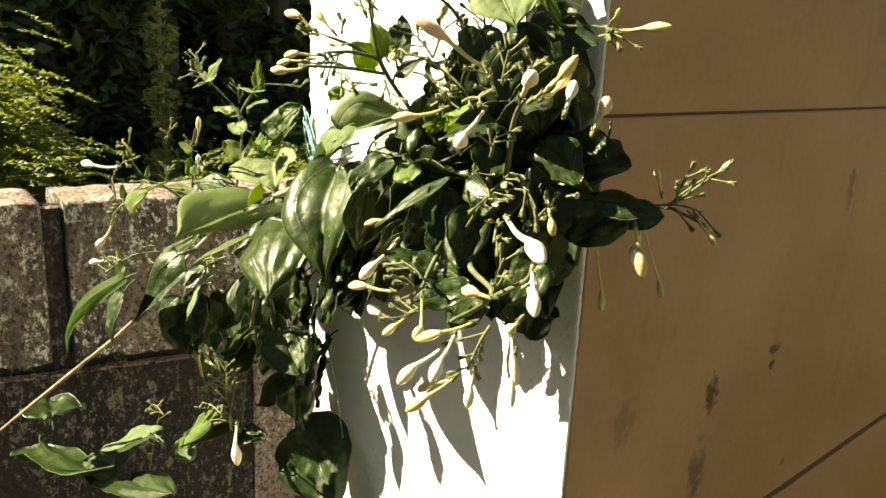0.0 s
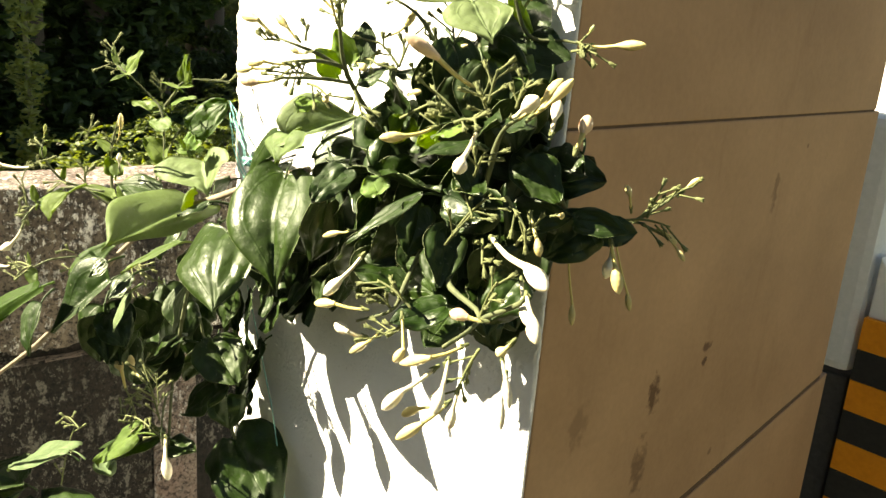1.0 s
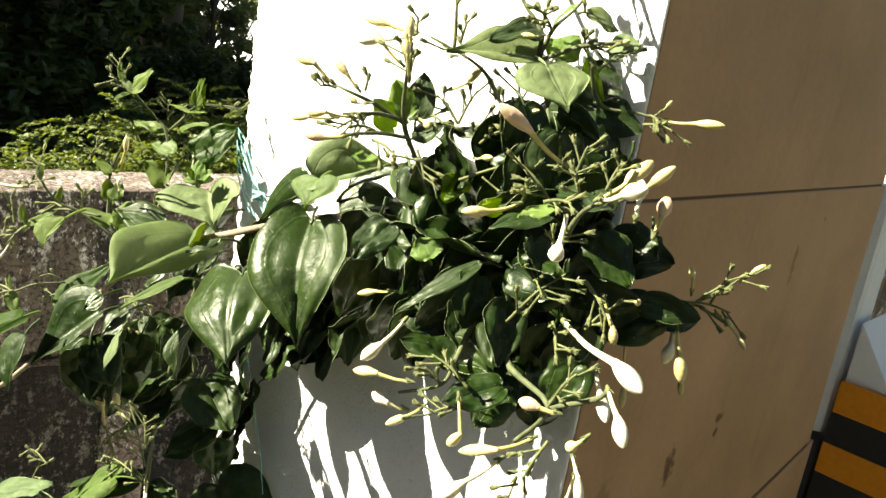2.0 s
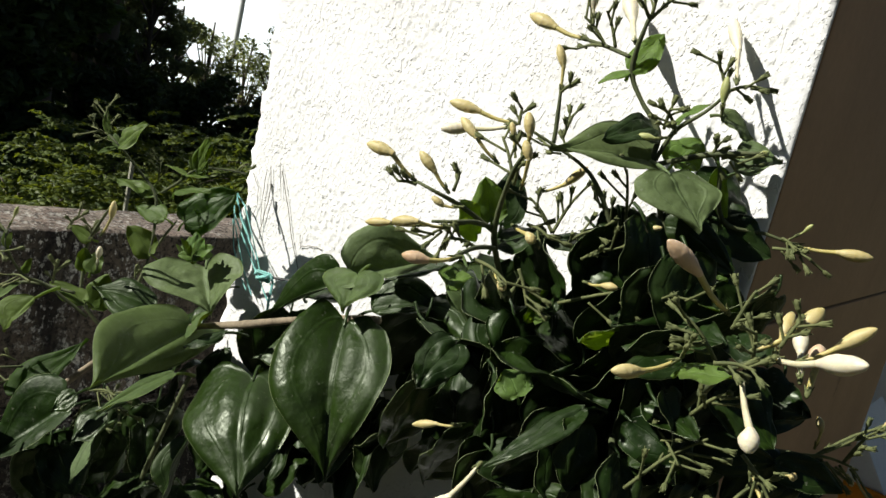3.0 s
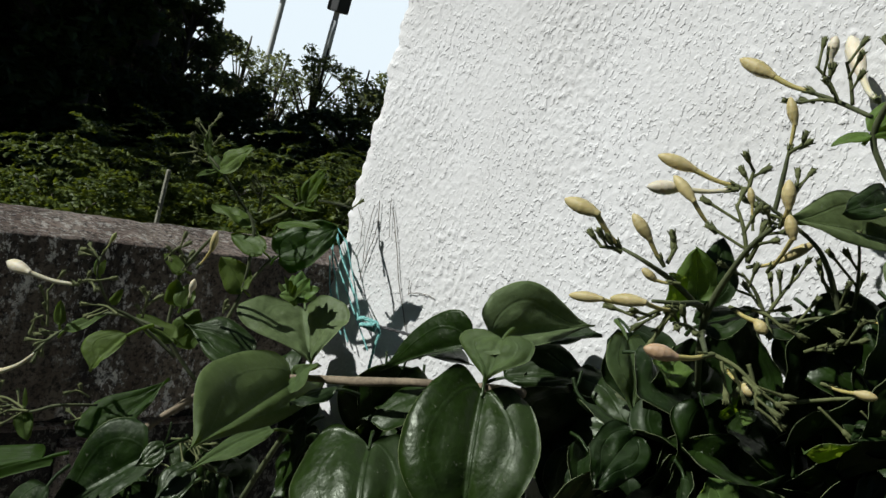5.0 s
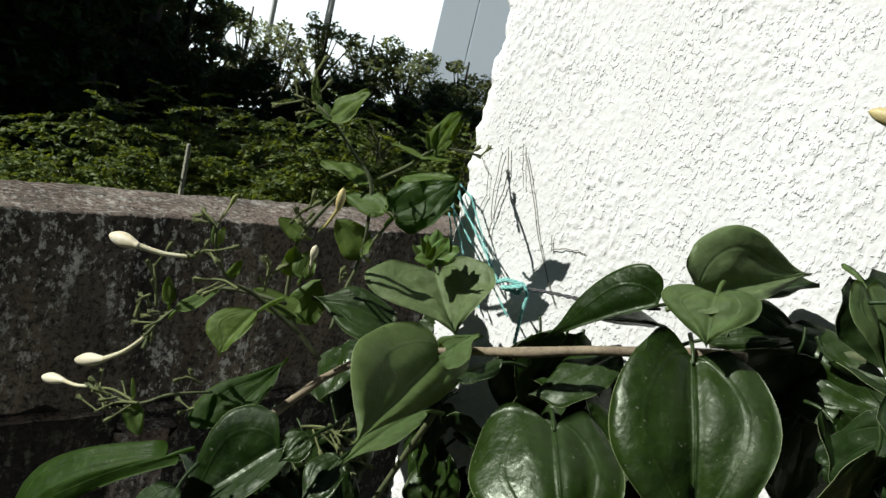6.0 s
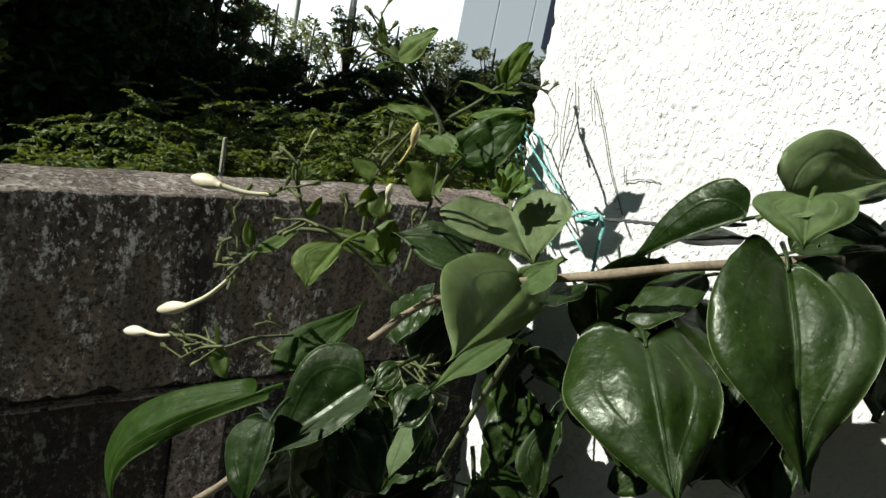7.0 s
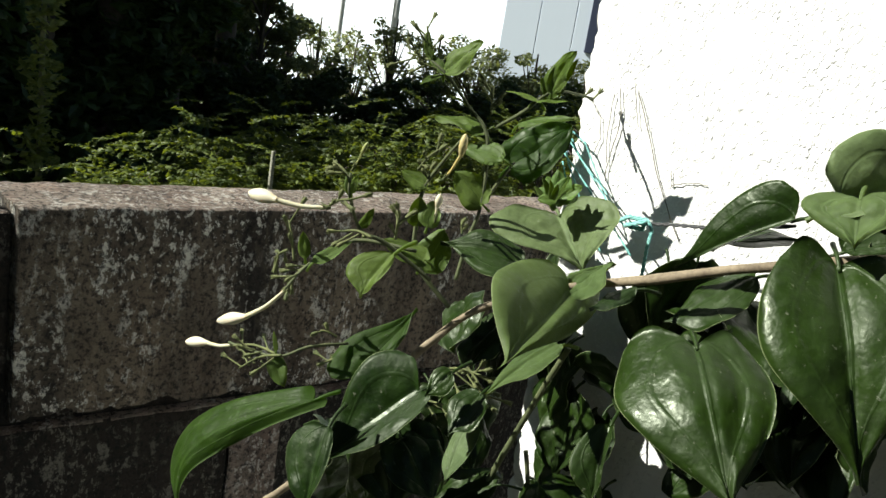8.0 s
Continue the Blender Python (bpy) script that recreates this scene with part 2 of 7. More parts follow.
IVYBARK = make_bark("pale_trunk", (0.16, 0.17, 0.08), (0.36, 0.36, 0.20))


def make_ground():
    m = material("earth", (0.1, 0.09, 0.06), 0.95)
    base_color(m, ramp(m, noisy(m, 1.2, 8, 0.7), ((0.35, (0.05, 0.07, 0.025)), (0.65, (0.16, 0.13, 0.085)))))
    bump(m, noisy(m, 9, 8, 0.7), 0.8, 0.05)
    return m


EARTH = make_ground()


# ---- mesh helpers ----
def mesh_object(name, verts, faces, mats, parent=None, smooth=True, uvs=None):
    me = bpy.data.meshes.new(name)
    me.from_pydata([tuple(v) for v in verts], [], faces)
    for m in mats:
        me.materials.append(m)
    if smooth:
        me.polygons.foreach_set("use_smooth", [True] * len(me.polygons))
    if uvs is not None:
        layer = me.uv_layers.new(name="UVMap")
        index = np.empty(len(me.loops), dtype=np.int32)
        me.loops.foreach_get("vertex_index", index)
        layer.data.foreach_set("uv", np.asarray(uvs, dtype=np.float32)[index].ravel())
    me.update()
    ob = new(name, me)
    ob.parent = parent
    return ob


def part(name, bm, mat, parent, label="", smooth=False):
    me = bpy.data.meshes.new(name)
    bmesh.ops.recalc_face_normals(bm, faces=bm.faces)
    bm.to_mesh(me)
    bm.free()
    me.materials.append(mat)
    if smooth:
        me.polygons.foreach_set("use_smooth", [True] * len(me.polygons))
    ob = new(name, me)
    ob.parent = parent
    if label:
        tagged(ob, label)
    return ob


def block(x0, x1, y0, y1, z0, z1, bevel=0.003, cuts=0, wobble=0.0, shear=0.0):
    """A worn block between two corners; shear: metres of x for each metre of y."""
    bm = bmesh.new()
    bmesh.ops.create_cube(bm, size=1)
    for v in bm.verts:
        v.co = Vector(((x0 + x1) / 2 + v.co.x * (x1 - x0), (y0 + y1) / 2 + v.co.y * (y1 - y0), (z0 + z1) / 2 + v.co.z * (z1 - z0)))
    if bevel:
        bmesh.ops.bevel(bm, geom=bm.edges[:], offset=bevel, segments=2, affect="EDGES", profile=0.6)
    for v in bm.verts:
        v.co.x += shear * v.co.y
    return bm


def tube_mesh(points, radii, sides=6):
    """A bent, tapered rod through the points; returns verts and faces, capped."""
    pts = [Vector(p) for p in points]
    smooth_pts, smooth_r = [], []
    for i in range(len(pts) - 1):
        p0, p1, p2, p3 = pts[max(i - 1, 0)], pts[i], pts[i + 1], pts[min(i + 2, len(pts) - 1)]
        steps = 5
        for k in range(steps):
            t = k / steps
            smooth_pts.append(0.5 * ((2 * p1) + (p2 - p0) * t + (2 * p0 - 5 * p1 + 4 * p2 - p3) * t * t + (3 * p1 - p0 - 3 * p2 + p3) * t ** 3))
            smooth_r.append(radii[i] + (radii[i + 1] - radii[i]) * t)
    smooth_pts.append(pts[-1])
    smooth_r.append(radii[-1])
    verts, faces = [], []
    side = None
    for i, p in enumerate(smooth_pts):
        way = (smooth_pts[min(i + 1, len(smooth_pts) - 1)] - smooth_pts[max(i - 1, 0)]).normalized()
        if side is None:
            side = way.orthogonal().normalized()
        side = (side - way * side.dot(way)).normalized()
        up = way.cross(side)
        for k in range(sides):
            a = 2 * math.pi * k / sides
            verts.append(p + (side * math.cos(a) + up * math.sin(a)) * smooth_r[i])
    n = len(smooth_pts)
    for i in range(n - 1):
        for k in range(sides):
            a, b = i * sides + k, i * sides + (k + 1) % sides
            faces.append((a, b, b + sides, a + sides))
    faces.append(tuple(range(sides))[::-1])
    faces.append(tuple(range((n - 1) * sides, n * sides)))
    return verts, faces


def join_lists(pieces):
    verts, faces = [], []
    for v, f in pieces:
        k = len(verts)
        verts += v
        faces += [tuple(i + k for i in q) for q in f]
    return verts, faces


# ---- ground ----


def land(d):
    """The ground's height: level by the wall, falling away beyond it."""
    return -0.16 * max(0.0, d - 6.5) if d < 80 else -11.76


rings = [0.0, 2, 4, 6, 7, 8, 10, 13, 17, 22, 30, 45, 65, 80, 200, 600]
verts = [(r * math.cos(a * math.pi / 24), r * math.sin(a * math.pi / 24), land(r) + 0.03 * noise.noise((r * 0.4, a * 1.3, 0)) * (r > 3)) for r in rings for a in range(48)]
faces = [(i * 48 + a, i * 48 + (a + 1) % 48, (i + 1) * 48 + (a + 1) % 48, (i + 1) * 48 + a) for i in range(len(rings) - 1) for a in range(48)]
ground = tagged(mesh_object("ground", verts, [q[::-1] for q in faces], [EARTH]),
                "bare earth and weeds around the wall", "ground", kind="structure")

# ---- gate pillar: knobbly white plaster in front, stone slabs on the side ----
TOP = 1.66
pillar = tagged(new("pillar"), "square gate pillar, rough white plaster front, beige stone side", "pillar", kind="structure")
part("core", block(-0.268, -0.016, 0.02, 0.352, 0.0, TOP - 0.01, 0.002), MORTAR, pillar)


def plaster_coat():
    """Front skin that wraps both corners, with splatter lumps and a chipped outer edge."""
    ring = [(-0.28, 0.34), (-0.28, 0.22), (-0.28, 0.12), (-0.28, 0.06), (-0.28, 0.03)]
    ring += [(-0.28, 0.004 * k) for k in range(6, 2, -1)]
    r = 0.010
    ring += [(-0.28 + r - r * math.cos(a), r - r * math.sin(a)) for a in (0.25, 0.55, 0.85, 1.15, 1.4)]
    ring += [(-0.27 + 0.00082 * k, 0.0) for k in range(1, 322)]
    ring += [(-0.0045, 0.0), (-0.0028, 0.0), (-0.0012, 0.0002), (-0.0004, 0.0008), (-0.0005, 0.0014), (-0.004, 0.0018)]
    zs = [0.0, 0.4, 0.8, 1.0] + [1.10 + 0.0010 * k for k in range(0, 471)] + [1.62, TOP]
    verts = []
    for z in zs:
        for i, (x, y) in enumerate(ring):
            left = max(0.0, 1 - abs(x + 0.275) / 0.012)
            chip = 0.008 * noise.noise((z * 24, 3.1, 0)) + 0.005 * noise.noise((z * 75, 9.2, 0)) + 0.002 * noise.noise((z * 240, 2.2, 0))
            skew = x + 0.14 * z
            cover = 0.5 + 0.5 * noise.noise((x * 20 + 3, 1, z * 14))
            drip = 0.55 * noise.noise((skew * 480, y * 480, z * 230)) + 0.6 * noise.noise((skew * 600, y * 600, z * 420))
            grit = noise.noise((skew * 620 + 7, y * 520, z * 520))
            lump = 0.0010 * max(0.0, drip - 0.26 + 1.0 * (cover - 0.48)) ** 0.75 + 0.00035 * max(0.0, grit)
            lump += 0.0010 * noise.noise((x * 14, 0, z * 10))
            front = 1.0 if y < 0.012 else 0.0
            dx = left * chip - (0.4 * lump if x < -0.276 else 0)
            verts.append((x + dx, y - lump * front + 0.0006 * (1 - front), z))
    n = len(ring)
    faces = [(i * n + k, i * n + k + 1, (i + 1) * n + k + 1, (i + 1) * n + k) for i in range(len(zs) - 1) for k in range(n - 1)]
    return mesh_object("plaster", verts, faces, [PLASTER], pillar)


tagged(plaster_coat(), "rough splatter-dashed white plaster")
bm = block(-0.285, 0.004, -0.004, 0.362, TOP, TOP + 0.04, 0.004)
part("cap", bm, PLASTER, pillar)


def slab(z0, z1, lift0, lift1, back=0.361):
    """A stone slab on the pillar's side; its lower and upper edges rise towards the back by lift0 and lift1."""
    bm = block(-0.014, 0.0, 0.0018, back, z0, z1, 0.0010)
    for v in bm.verts:
        k = (v.co.y - 0.0042) / 0.3568
        v.co.z += k * (lift0 if v.co.z < (z0 + z1) / 2 else lift1)
    return part("stone_slab", bm, TILE, pillar)


slab(1.4184, TOP, 0.0, 0.0, 0.354)
slab(1.1494, 1.4172, 0.0612, 0.0, 0.361)
slab(0.70, 1.1440, 0.0, 0.0625, 0.372)
slab(0.0, 0.6975, 0.0, 0.0)


def grout(z0, z1, lift, back):
    """A band of brown mortar in a joint, a little below the stone."""
    bm = block(-0.0142, -0.0007, 0.0022, back, z0, z1, 0.0002)
    for v in bm.verts:
        v.co.z += (v.co.y - 0.0042) / 0.3568 * lift
    part("mortar_joint", bm, GROUT, pillar, "brown mortar in a joint")


grout(1.4168, 1.4188, 0.0, 0.353)
grout(1.1436, 1.1498, 0.0618, 0.360)

# ---- striped gate post behind the pillar ----
post = tagged(new("gate_post"), "white gate post with orange and black hazard bands", "gate post")
part("shaft", block(-0.0315, 0.26, 0.541, 0.66, 0.0, 1.2105, 0.002), WHITE, post)
# the slanting shadow edge on the white post is put into this shape
bm = block(-0.0315, 0.012, 0.541, 0.66, 1.2108, 1.272, 0.002)
for v in bm.verts:
    if v.co.z > 1.24:
        v.co.z -= 1.4 * (v.co.x + 0.0315)
part("shaded_top", bm, WHITE, post)
for k in range(29):
    z = 1.211 - 0.0325 * k
    part("band", block(-0.0335, 0.262 if k else 0.05, 0.537, 0.664, z - 0.0325 - (0.08 if k == 28 else 0), z - 0.0002, 0.0005), ORANGE if k % 2 == 0 else BLACK, post)
frame_strip = tagged(new("steel_jamb"), "grey painted steel jamb between pillar and post", "gate jamb")
part("upright", block(-0.20, -0.0375, 0.540, 0.60, 1.148, 1.40, 0.010), PALESTEEL, frame_strip)
part("lower_upright", block(-0.20, -0.0385, 0.546, 0.60, 0.0, 1.143, 0.003), DARKSTEEL, frame_strip, "darker lower part")

# white wall added where the post's upper part would be bright with sun
standin_wall = tagged(new("wall_standin"), "added white wall standing in for the post's sunlit upper part", "wall", kind="structure")
part("plaster", block(-1.1, 0.05, 2.6, 2.8, 0.0, 2.15, 0.01), PLASTER, standin_wall)

# ---- old precast boundary wall ----
# unseen wall, added behind the camera to cut skylight and reflections
added_wall = tagged(new("wall_added"), "unseen wall added behind the camera to block low skylight", "wall", kind="structure")
part("sky_blocker", block(-7.0, 6.0, -4.8, -4.6, 0.0, 3.1, 0.02), CONCRETE, added_wall)
old_wall = tagged(new("wall_old"), "weathered dark concrete boundary wall with lichen", "wall", kind="structure")


def wall_panel(name, y0, y1, z0, z1, x_off, thick, mat, rough):
    """A worn concrete panel: a closed, displaced shell that follows the wall's line."""
    ny = max(4, int((y1 - y0) / 0.008)) if y1 < 1.0 and y0 > -1.0 else 30
    rows = [(0.0, z0), *[(0.0, z0 + (z1 - z0) * k / 12) for k in range(1, 12)], (0.0, z1 - 0.006), (-0.001, z1 - 0.002), (-0.003, z1 - 0.0003),
            (-0.02, z1), (-thick * 0.5, z1 + 0.001), (-thick + 0.02, z1), (-thick + 0.005, z1 - 0.002), (-thick, z1 - 0.01), (-thick, z0), (0.0, z0)]
    verts, faces = [], []
    n = len(rows)
    for i in range(ny + 1):
        y = y0 + (y1 - y0) * i / ny
        for dx, z in rows:
            x = WALL_X + WALL_SLOPE * y + x_off + dx
            w = rough * (noise.noise((y * 30, z * 30, dx * 30)) + 0.6 * noise.noise((y * 85, z * 85, 4)))
            top = 1 if z > z1 - 0.02 else 0
            if z == z0 and z0 > 1.0:
                z += 0.008 * noise.noise((y * 22, 5, 1)) + 0.005 * noise.noise((y * 70, 8, 2)) + 0.003 * noise.noise((y * 190, 3, dx * 40))
            verts.append((x + w * 0.8, y, z + w * top))
    for i in range(ny):
        for k in range(n - 1):
            faces.append((i * n + k, (i + 1) * n + k, (i + 1) * n + k + 1, i * n + k + 1))
    faces.append(tuple(range(n - 1)))
    faces.append(tuple(range(ny * n + n - 2, ny * n - 1, -1)))
    ob = mesh_object(name, verts, faces, [mat, COPING_LIT], old_wall)
    # upward faces take the pinker tone that also carries the top's light
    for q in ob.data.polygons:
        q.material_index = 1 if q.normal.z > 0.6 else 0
    return ob


WALL_X, WALL_SLOPE, WALL_TOP = -0.7874, 0.1361, 1.2301
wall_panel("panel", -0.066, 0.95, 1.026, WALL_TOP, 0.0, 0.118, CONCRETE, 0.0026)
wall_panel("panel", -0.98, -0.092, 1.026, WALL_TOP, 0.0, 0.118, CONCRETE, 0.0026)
tagged(wall_panel("mortar_joint", -0.090, -0.068, 1.022, 1.2225, -0.012, 0.03, SHADE_CONCRETE, 0.0012), "dark recessed vertical joint")
# lower panel and backing carry their shade in the darker concrete
wall_panel("panel", -0.98, 0.95, 0.62, 0.998, -0.030, 0.08, SHADE_CONCRETE, 0.0028)
tagged(wall_panel("pale_patch", 0.166, 0.226, 0.70, 0.985, -0.0235, 0.004, COPING_LIT, 0.0012), "pale grey patch on the lower panel")
wall_panel("backing", -0.98, 0.95, 0.0, 1.20, -0.046, 0.04, SHADE_CONCRETE, 0.001)
wall_panel("panel", 0.952, 4.5, 0.0, WALL_TOP - 0.004, 0.0, 0.118, CONCRETE, 0.002)
wall_panel("panel", -5.0, -0.982, 0.0, WALL_TOP, 0.0, 0.118, CONCRETE, 0.002)

# ---- planting behind the wall ----
rng = np.random.default_rng(5)


def leaf_cloud(centres, size, jitter, flat=0.5):
    """Small bent leaves, two quads each, at the centres; returns verts and faces."""
    n = len(centres)
    way = rng.normal(size=(n, 3))
    way[:, 2] *= flat
    way /= np.linalg.norm(way, axis=1)[:, None]
    up = rng.normal(size=(n, 3)) * 0.6 + np.array([0, 0, 1.0])
    side = np.cross(way, up)
    side /= np.linalg.norm(side, axis=1)[:, None]
    nor = np.cross(side, way)
    s = (size * rng.uniform(1 - jitter, 1 + jitter, n))[:, None]
    c = np.asarray(centres)
    a, b = c - way * s, c + way * s - nor * s * 0.25
    l, r, m = c + side * s * 0.48 - nor * s * 0.12, c - side * s * 0.48 - nor * s * 0.12, c + nor * s * 0.06
    verts = np.stack([a, l, b, r, m], 1).reshape(-1, 3)
    k = np.arange(n)[:, None] * 5
    faces = np.concatenate([k + np.array([[0, 4, 1]]), k + np.array([[1, 4, 2]]), k + np.array([[2, 4, 3]]), k + np.array([[3, 4, 0]])])
    return verts, faces


def cloud_object(name, verts, faces, mat, parent):
    me = bpy.data.meshes.new(name)
    me.from_pydata(verts.tolist(), [], faces.tolist())
    me.materials.append(mat)
    me.update()
    ob = new(name, me)
    ob.parent = parent
    return ob


def from_eye(azimuth, distance, z):
    """A place seen from the pillar at an angle from the x axis, in degrees."""
    return Vector((distance * math.cos(radians(azimuth)), -0.29 + distance * math.sin(radians(azimuth)), z))


def tree(base, height, trunk_r, clumps, n, size, mat, label, lean=0.0, bark=None, group=""):
    """Tapered trunk, limbs to every clump, crown of single leaves in uneven clumps."""
    root = tagged(new("tree"), label, "tree", group)
    base = Vector(base)
    top = base + Vector((lean, 0, height))
    mid = base.lerp(top, 0.5) + Vector((0.08 * height * noise.noise(base), 0.05 * height * noise.noise(base * 1.7), 0))
    pieces = [tube_mesh([base - Vector((0, 0, 0.1)), mid, top], [trunk_r, trunk_r * 0.7, trunk_r * 0.25], 9)]
    centres = []
    total = sum(c[3] ** 2 for c in clumps)
    for dx, dy, z, r in clumps:
        c = Vector((base.x + dx, base.y + dy, z))
        start = base.lerp(top, max(0.15, min(0.95, (z - 0.6 * r) / max(height, 0.1))))
        pieces.append(tube_mesh([start, start.lerp(c, 0.5) + Vector((0, 0, 0.1 * r)), c], [trunk_r * 0.4, trunk_r * 0.25, trunk_r * 0.08], 6))
        k = int(n * r * r / total)
        d = rng.normal(size=(k, 3))
        d /= np.linalg.norm(d, axis=1)[:, None]
        rad = r * rng.uniform(0.35, 1.0, k) ** 0.55 * (1 + 0.25 * np.sin(d[:, 0] * 5 + z) * np.cos(d[:, 1] * 6 + dx))
        centres.append(np.array(c) + d * rad[:, None] * np.array([1, 1, 0.8]))
    v, f = join_lists(pieces)
    mesh_object("trunk", v, f, [bark or TRUNK], root)
    v, f = leaf_cloud(np.concatenate(centres), size, 0.5)
    cloud_object("crown", v, f, mat, root)
    return root


def shrub(base, reach, height, n_sprays, leaflet, label):
    """Arching sprays with two rows of leaflets each."""
    root = tagged(new("shrub"), label, "shrub", "shrubs behind the wall")
    base = Vector(base)
    stems, centres = [], []
    for _ in range(n_sprays):
        a = rng.uniform(0, 2 * math.pi)
        r = reach * rng.uniform(0.15, 1.0)
        h = height * rng.uniform(0.55, 1.0) * (1 - 0.25 * (r / reach) ** 2)
        tip = base + Vector((math.cos(a) * r, math.sin(a) * r, h))
        knee = base + Vector((math.cos(a) * r * 0.45, math.sin(a) * r * 0.45, h * 0.95))
        if len(stems) < 60:
            stems.append(tube_mesh([base + Vector((math.cos(a), math.sin(a), 0)) * 0.05, knee, tip], [0.006, 0.004, 0.0015], 4))
        for _ in range(3):
            e = tip + Vector(rng.normal(size=3).tolist()) * 0.09
            d = Vector((math.cos(a) + rng.normal() * 0.5, math.sin(a) + rng.normal() * 0.5, rng.uniform(-0.5, 0.3))).normalized() * rng.uniform(0.08, 0.16)
            s = d.cross(Vector((0, 0, 1))).normalized()
            for k in range(12):
                q = e + d * (k / 12) + Vector((0, 0, -0.03 * (k / 12) ** 2))
                for sign in (-1, 1):
                    centres.append(q + s * sign * leaflet * 0.9)
    v, f = join_lists(stems)
    mesh_object("stem", v, f, [TRUNK], root)
    v, f = leaf_cloud(np.array([tuple(c) for c in centres]), leaflet, 0.4, 0.25)
    tagged(cloud_object("foliage", v, f, SHRUB, root), kind="stuff")
    return root


for az, dist, reach, height, count in ((174, 2.7, 0.16, 1.34, 330), (154.0, 2.6, 0.32, 0.96, 420), (147.6, 3.1, 0.42, 0.99, 540), (141.6, 3.0, 0.38, 1.0, 450),
                                       (137.3, 2.9, 0.5, 1.10, 480), (129, 3.3, 0.85, 1.18, 420), (184, 2.3, 0.7, 1.5, 380), (160, 2.4, 0.36, 0.62, 240)):
    p = from_eye(az, dist, 0)
    shrub(p, reach, height, count, 0.0095 + 0.0008 * dist, "low feathery green shrub behind the boundary wall")


def round_crown(base, low, high, spread, count, big):
    clumps = []
    for k in range(count):
        a = rng.uniform(0, 2 * math.pi)
        q = spread * rng.uniform(0.1, 0.8)
        clumps.append((q * math.cos(a), q * math.sin(a), low + (high - low) * (k + 0.5) / count + rng.normal() * 0.06, spread * big * rng.uniform(0.7, 1.2)))
    return clumps


for az, dist, h, spread, n in ((177, 4.4, 4.2, 1.0, 12000), (169, 4.4, 4.6, 1.05, 20000), (162, 4.6, 4.8, 0.7, 18000), (157.5, 4.8, 4.6, 0.46, 16000), (153.8, 5.0, 4.3, 0.30, 12000), (164, 6.0, 5.0, 0.95, 15000), (156, 8.0, 5.0, 0.75, 17000), (152.0, 6.6, 4.4, 0.28, 14000), (150.2, 9.0, 4.8, 0.30, 16000), (150.6, 6.2, 3.9, 0.14, 9000), (153.6, 9.5, 5.0, 0.5, 16000), (160, 8.0, 5.0, 0.9, 14000)):
    p = from_eye(az, dist, 0)
    tree(p, h * 0.9, 0.09, round_crown(p, 0.35, h, spread, 22, 0.5), n, 0.042, TREE, "tall dark leafy tree in shade behind the wall", group="tall trees behind the wall")
# trees added out of view, sunward, to throw shade on the tall ones
for x, y, h, spread in ((-6.3, -1.6, 6.5, 1.7), (-8.0, -0.3, 7.5, 2.0), (-7.6, -3.4, 6.0, 1.6)):
    tree((x, y, 0), h * 0.9, 0.16, round_crown((x, y, 0), 1.6, h, spread, 14, 0.55), 9000, 0.075, TREE, "large unseen tree added to shade the trees behind the wall", group="large shade trees")
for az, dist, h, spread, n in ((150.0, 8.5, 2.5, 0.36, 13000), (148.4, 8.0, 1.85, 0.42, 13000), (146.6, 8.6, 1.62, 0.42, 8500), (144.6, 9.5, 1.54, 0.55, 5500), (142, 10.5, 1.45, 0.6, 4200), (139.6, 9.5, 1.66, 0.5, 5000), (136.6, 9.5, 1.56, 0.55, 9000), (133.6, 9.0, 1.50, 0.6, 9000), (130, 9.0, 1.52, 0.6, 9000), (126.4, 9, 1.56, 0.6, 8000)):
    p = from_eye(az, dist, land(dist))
    tree(p, h - p.z, 0.035, round_crown(p, p.z + 0.4, h - 0.10, spread, 60, 0.21), n, 0.025, FAR_HAZY, "small airy tree against the bright sky", group="small far trees")
for az, dist, h, spread, n in ((152, 5.4, 1.22, 0.4, 8000), (148.5, 5.6, 1.26, 0.42, 9000), (144.6, 5.9, 1.20, 0.42, 7000), (141, 6.0, 1.12, 0.42, 6000), (137, 6.0, 1.22, 0.45, 7000), (133, 6.0, 1.28, 0.45, 7000), (129, 6.0, 1.3, 0.5, 7000)):
    p = from_eye(az, dist, 0)
    tree(p, h * 0.85, 0.03, round_crown(p, 0.3, h - 0.14, spread, 34, 0.24), n, 0.028, HEDGE, "dense bushy tree in shade behind the wall", group="bushy trees behind the wall")
p = Vector((-3.22, 0.80, 0))
tree(p, 2.6, 0.014, [(0.012 * math.sin(2 * k), -0.02, 0.70 + 0.085 * k, 0.035 + 0.02 * (k % 3)) for k in range(20)], 1500, 0.019, IVY_SUNLIT,
     "slim pale trunk wound with climbing leaves", 0.0, IVYBARK)
p = Vector((-2.062, 1.024, 0))
marker = tagged(new("marker_post"), "small whitewashed post among the shrubs", "post")
part("post", block(p.x - 0.0055, p.x + 0.0055, p.y - 0.0055, p.y + 0.0055, 0.0, 1.060, 0.003), WHITEWASH, marker)


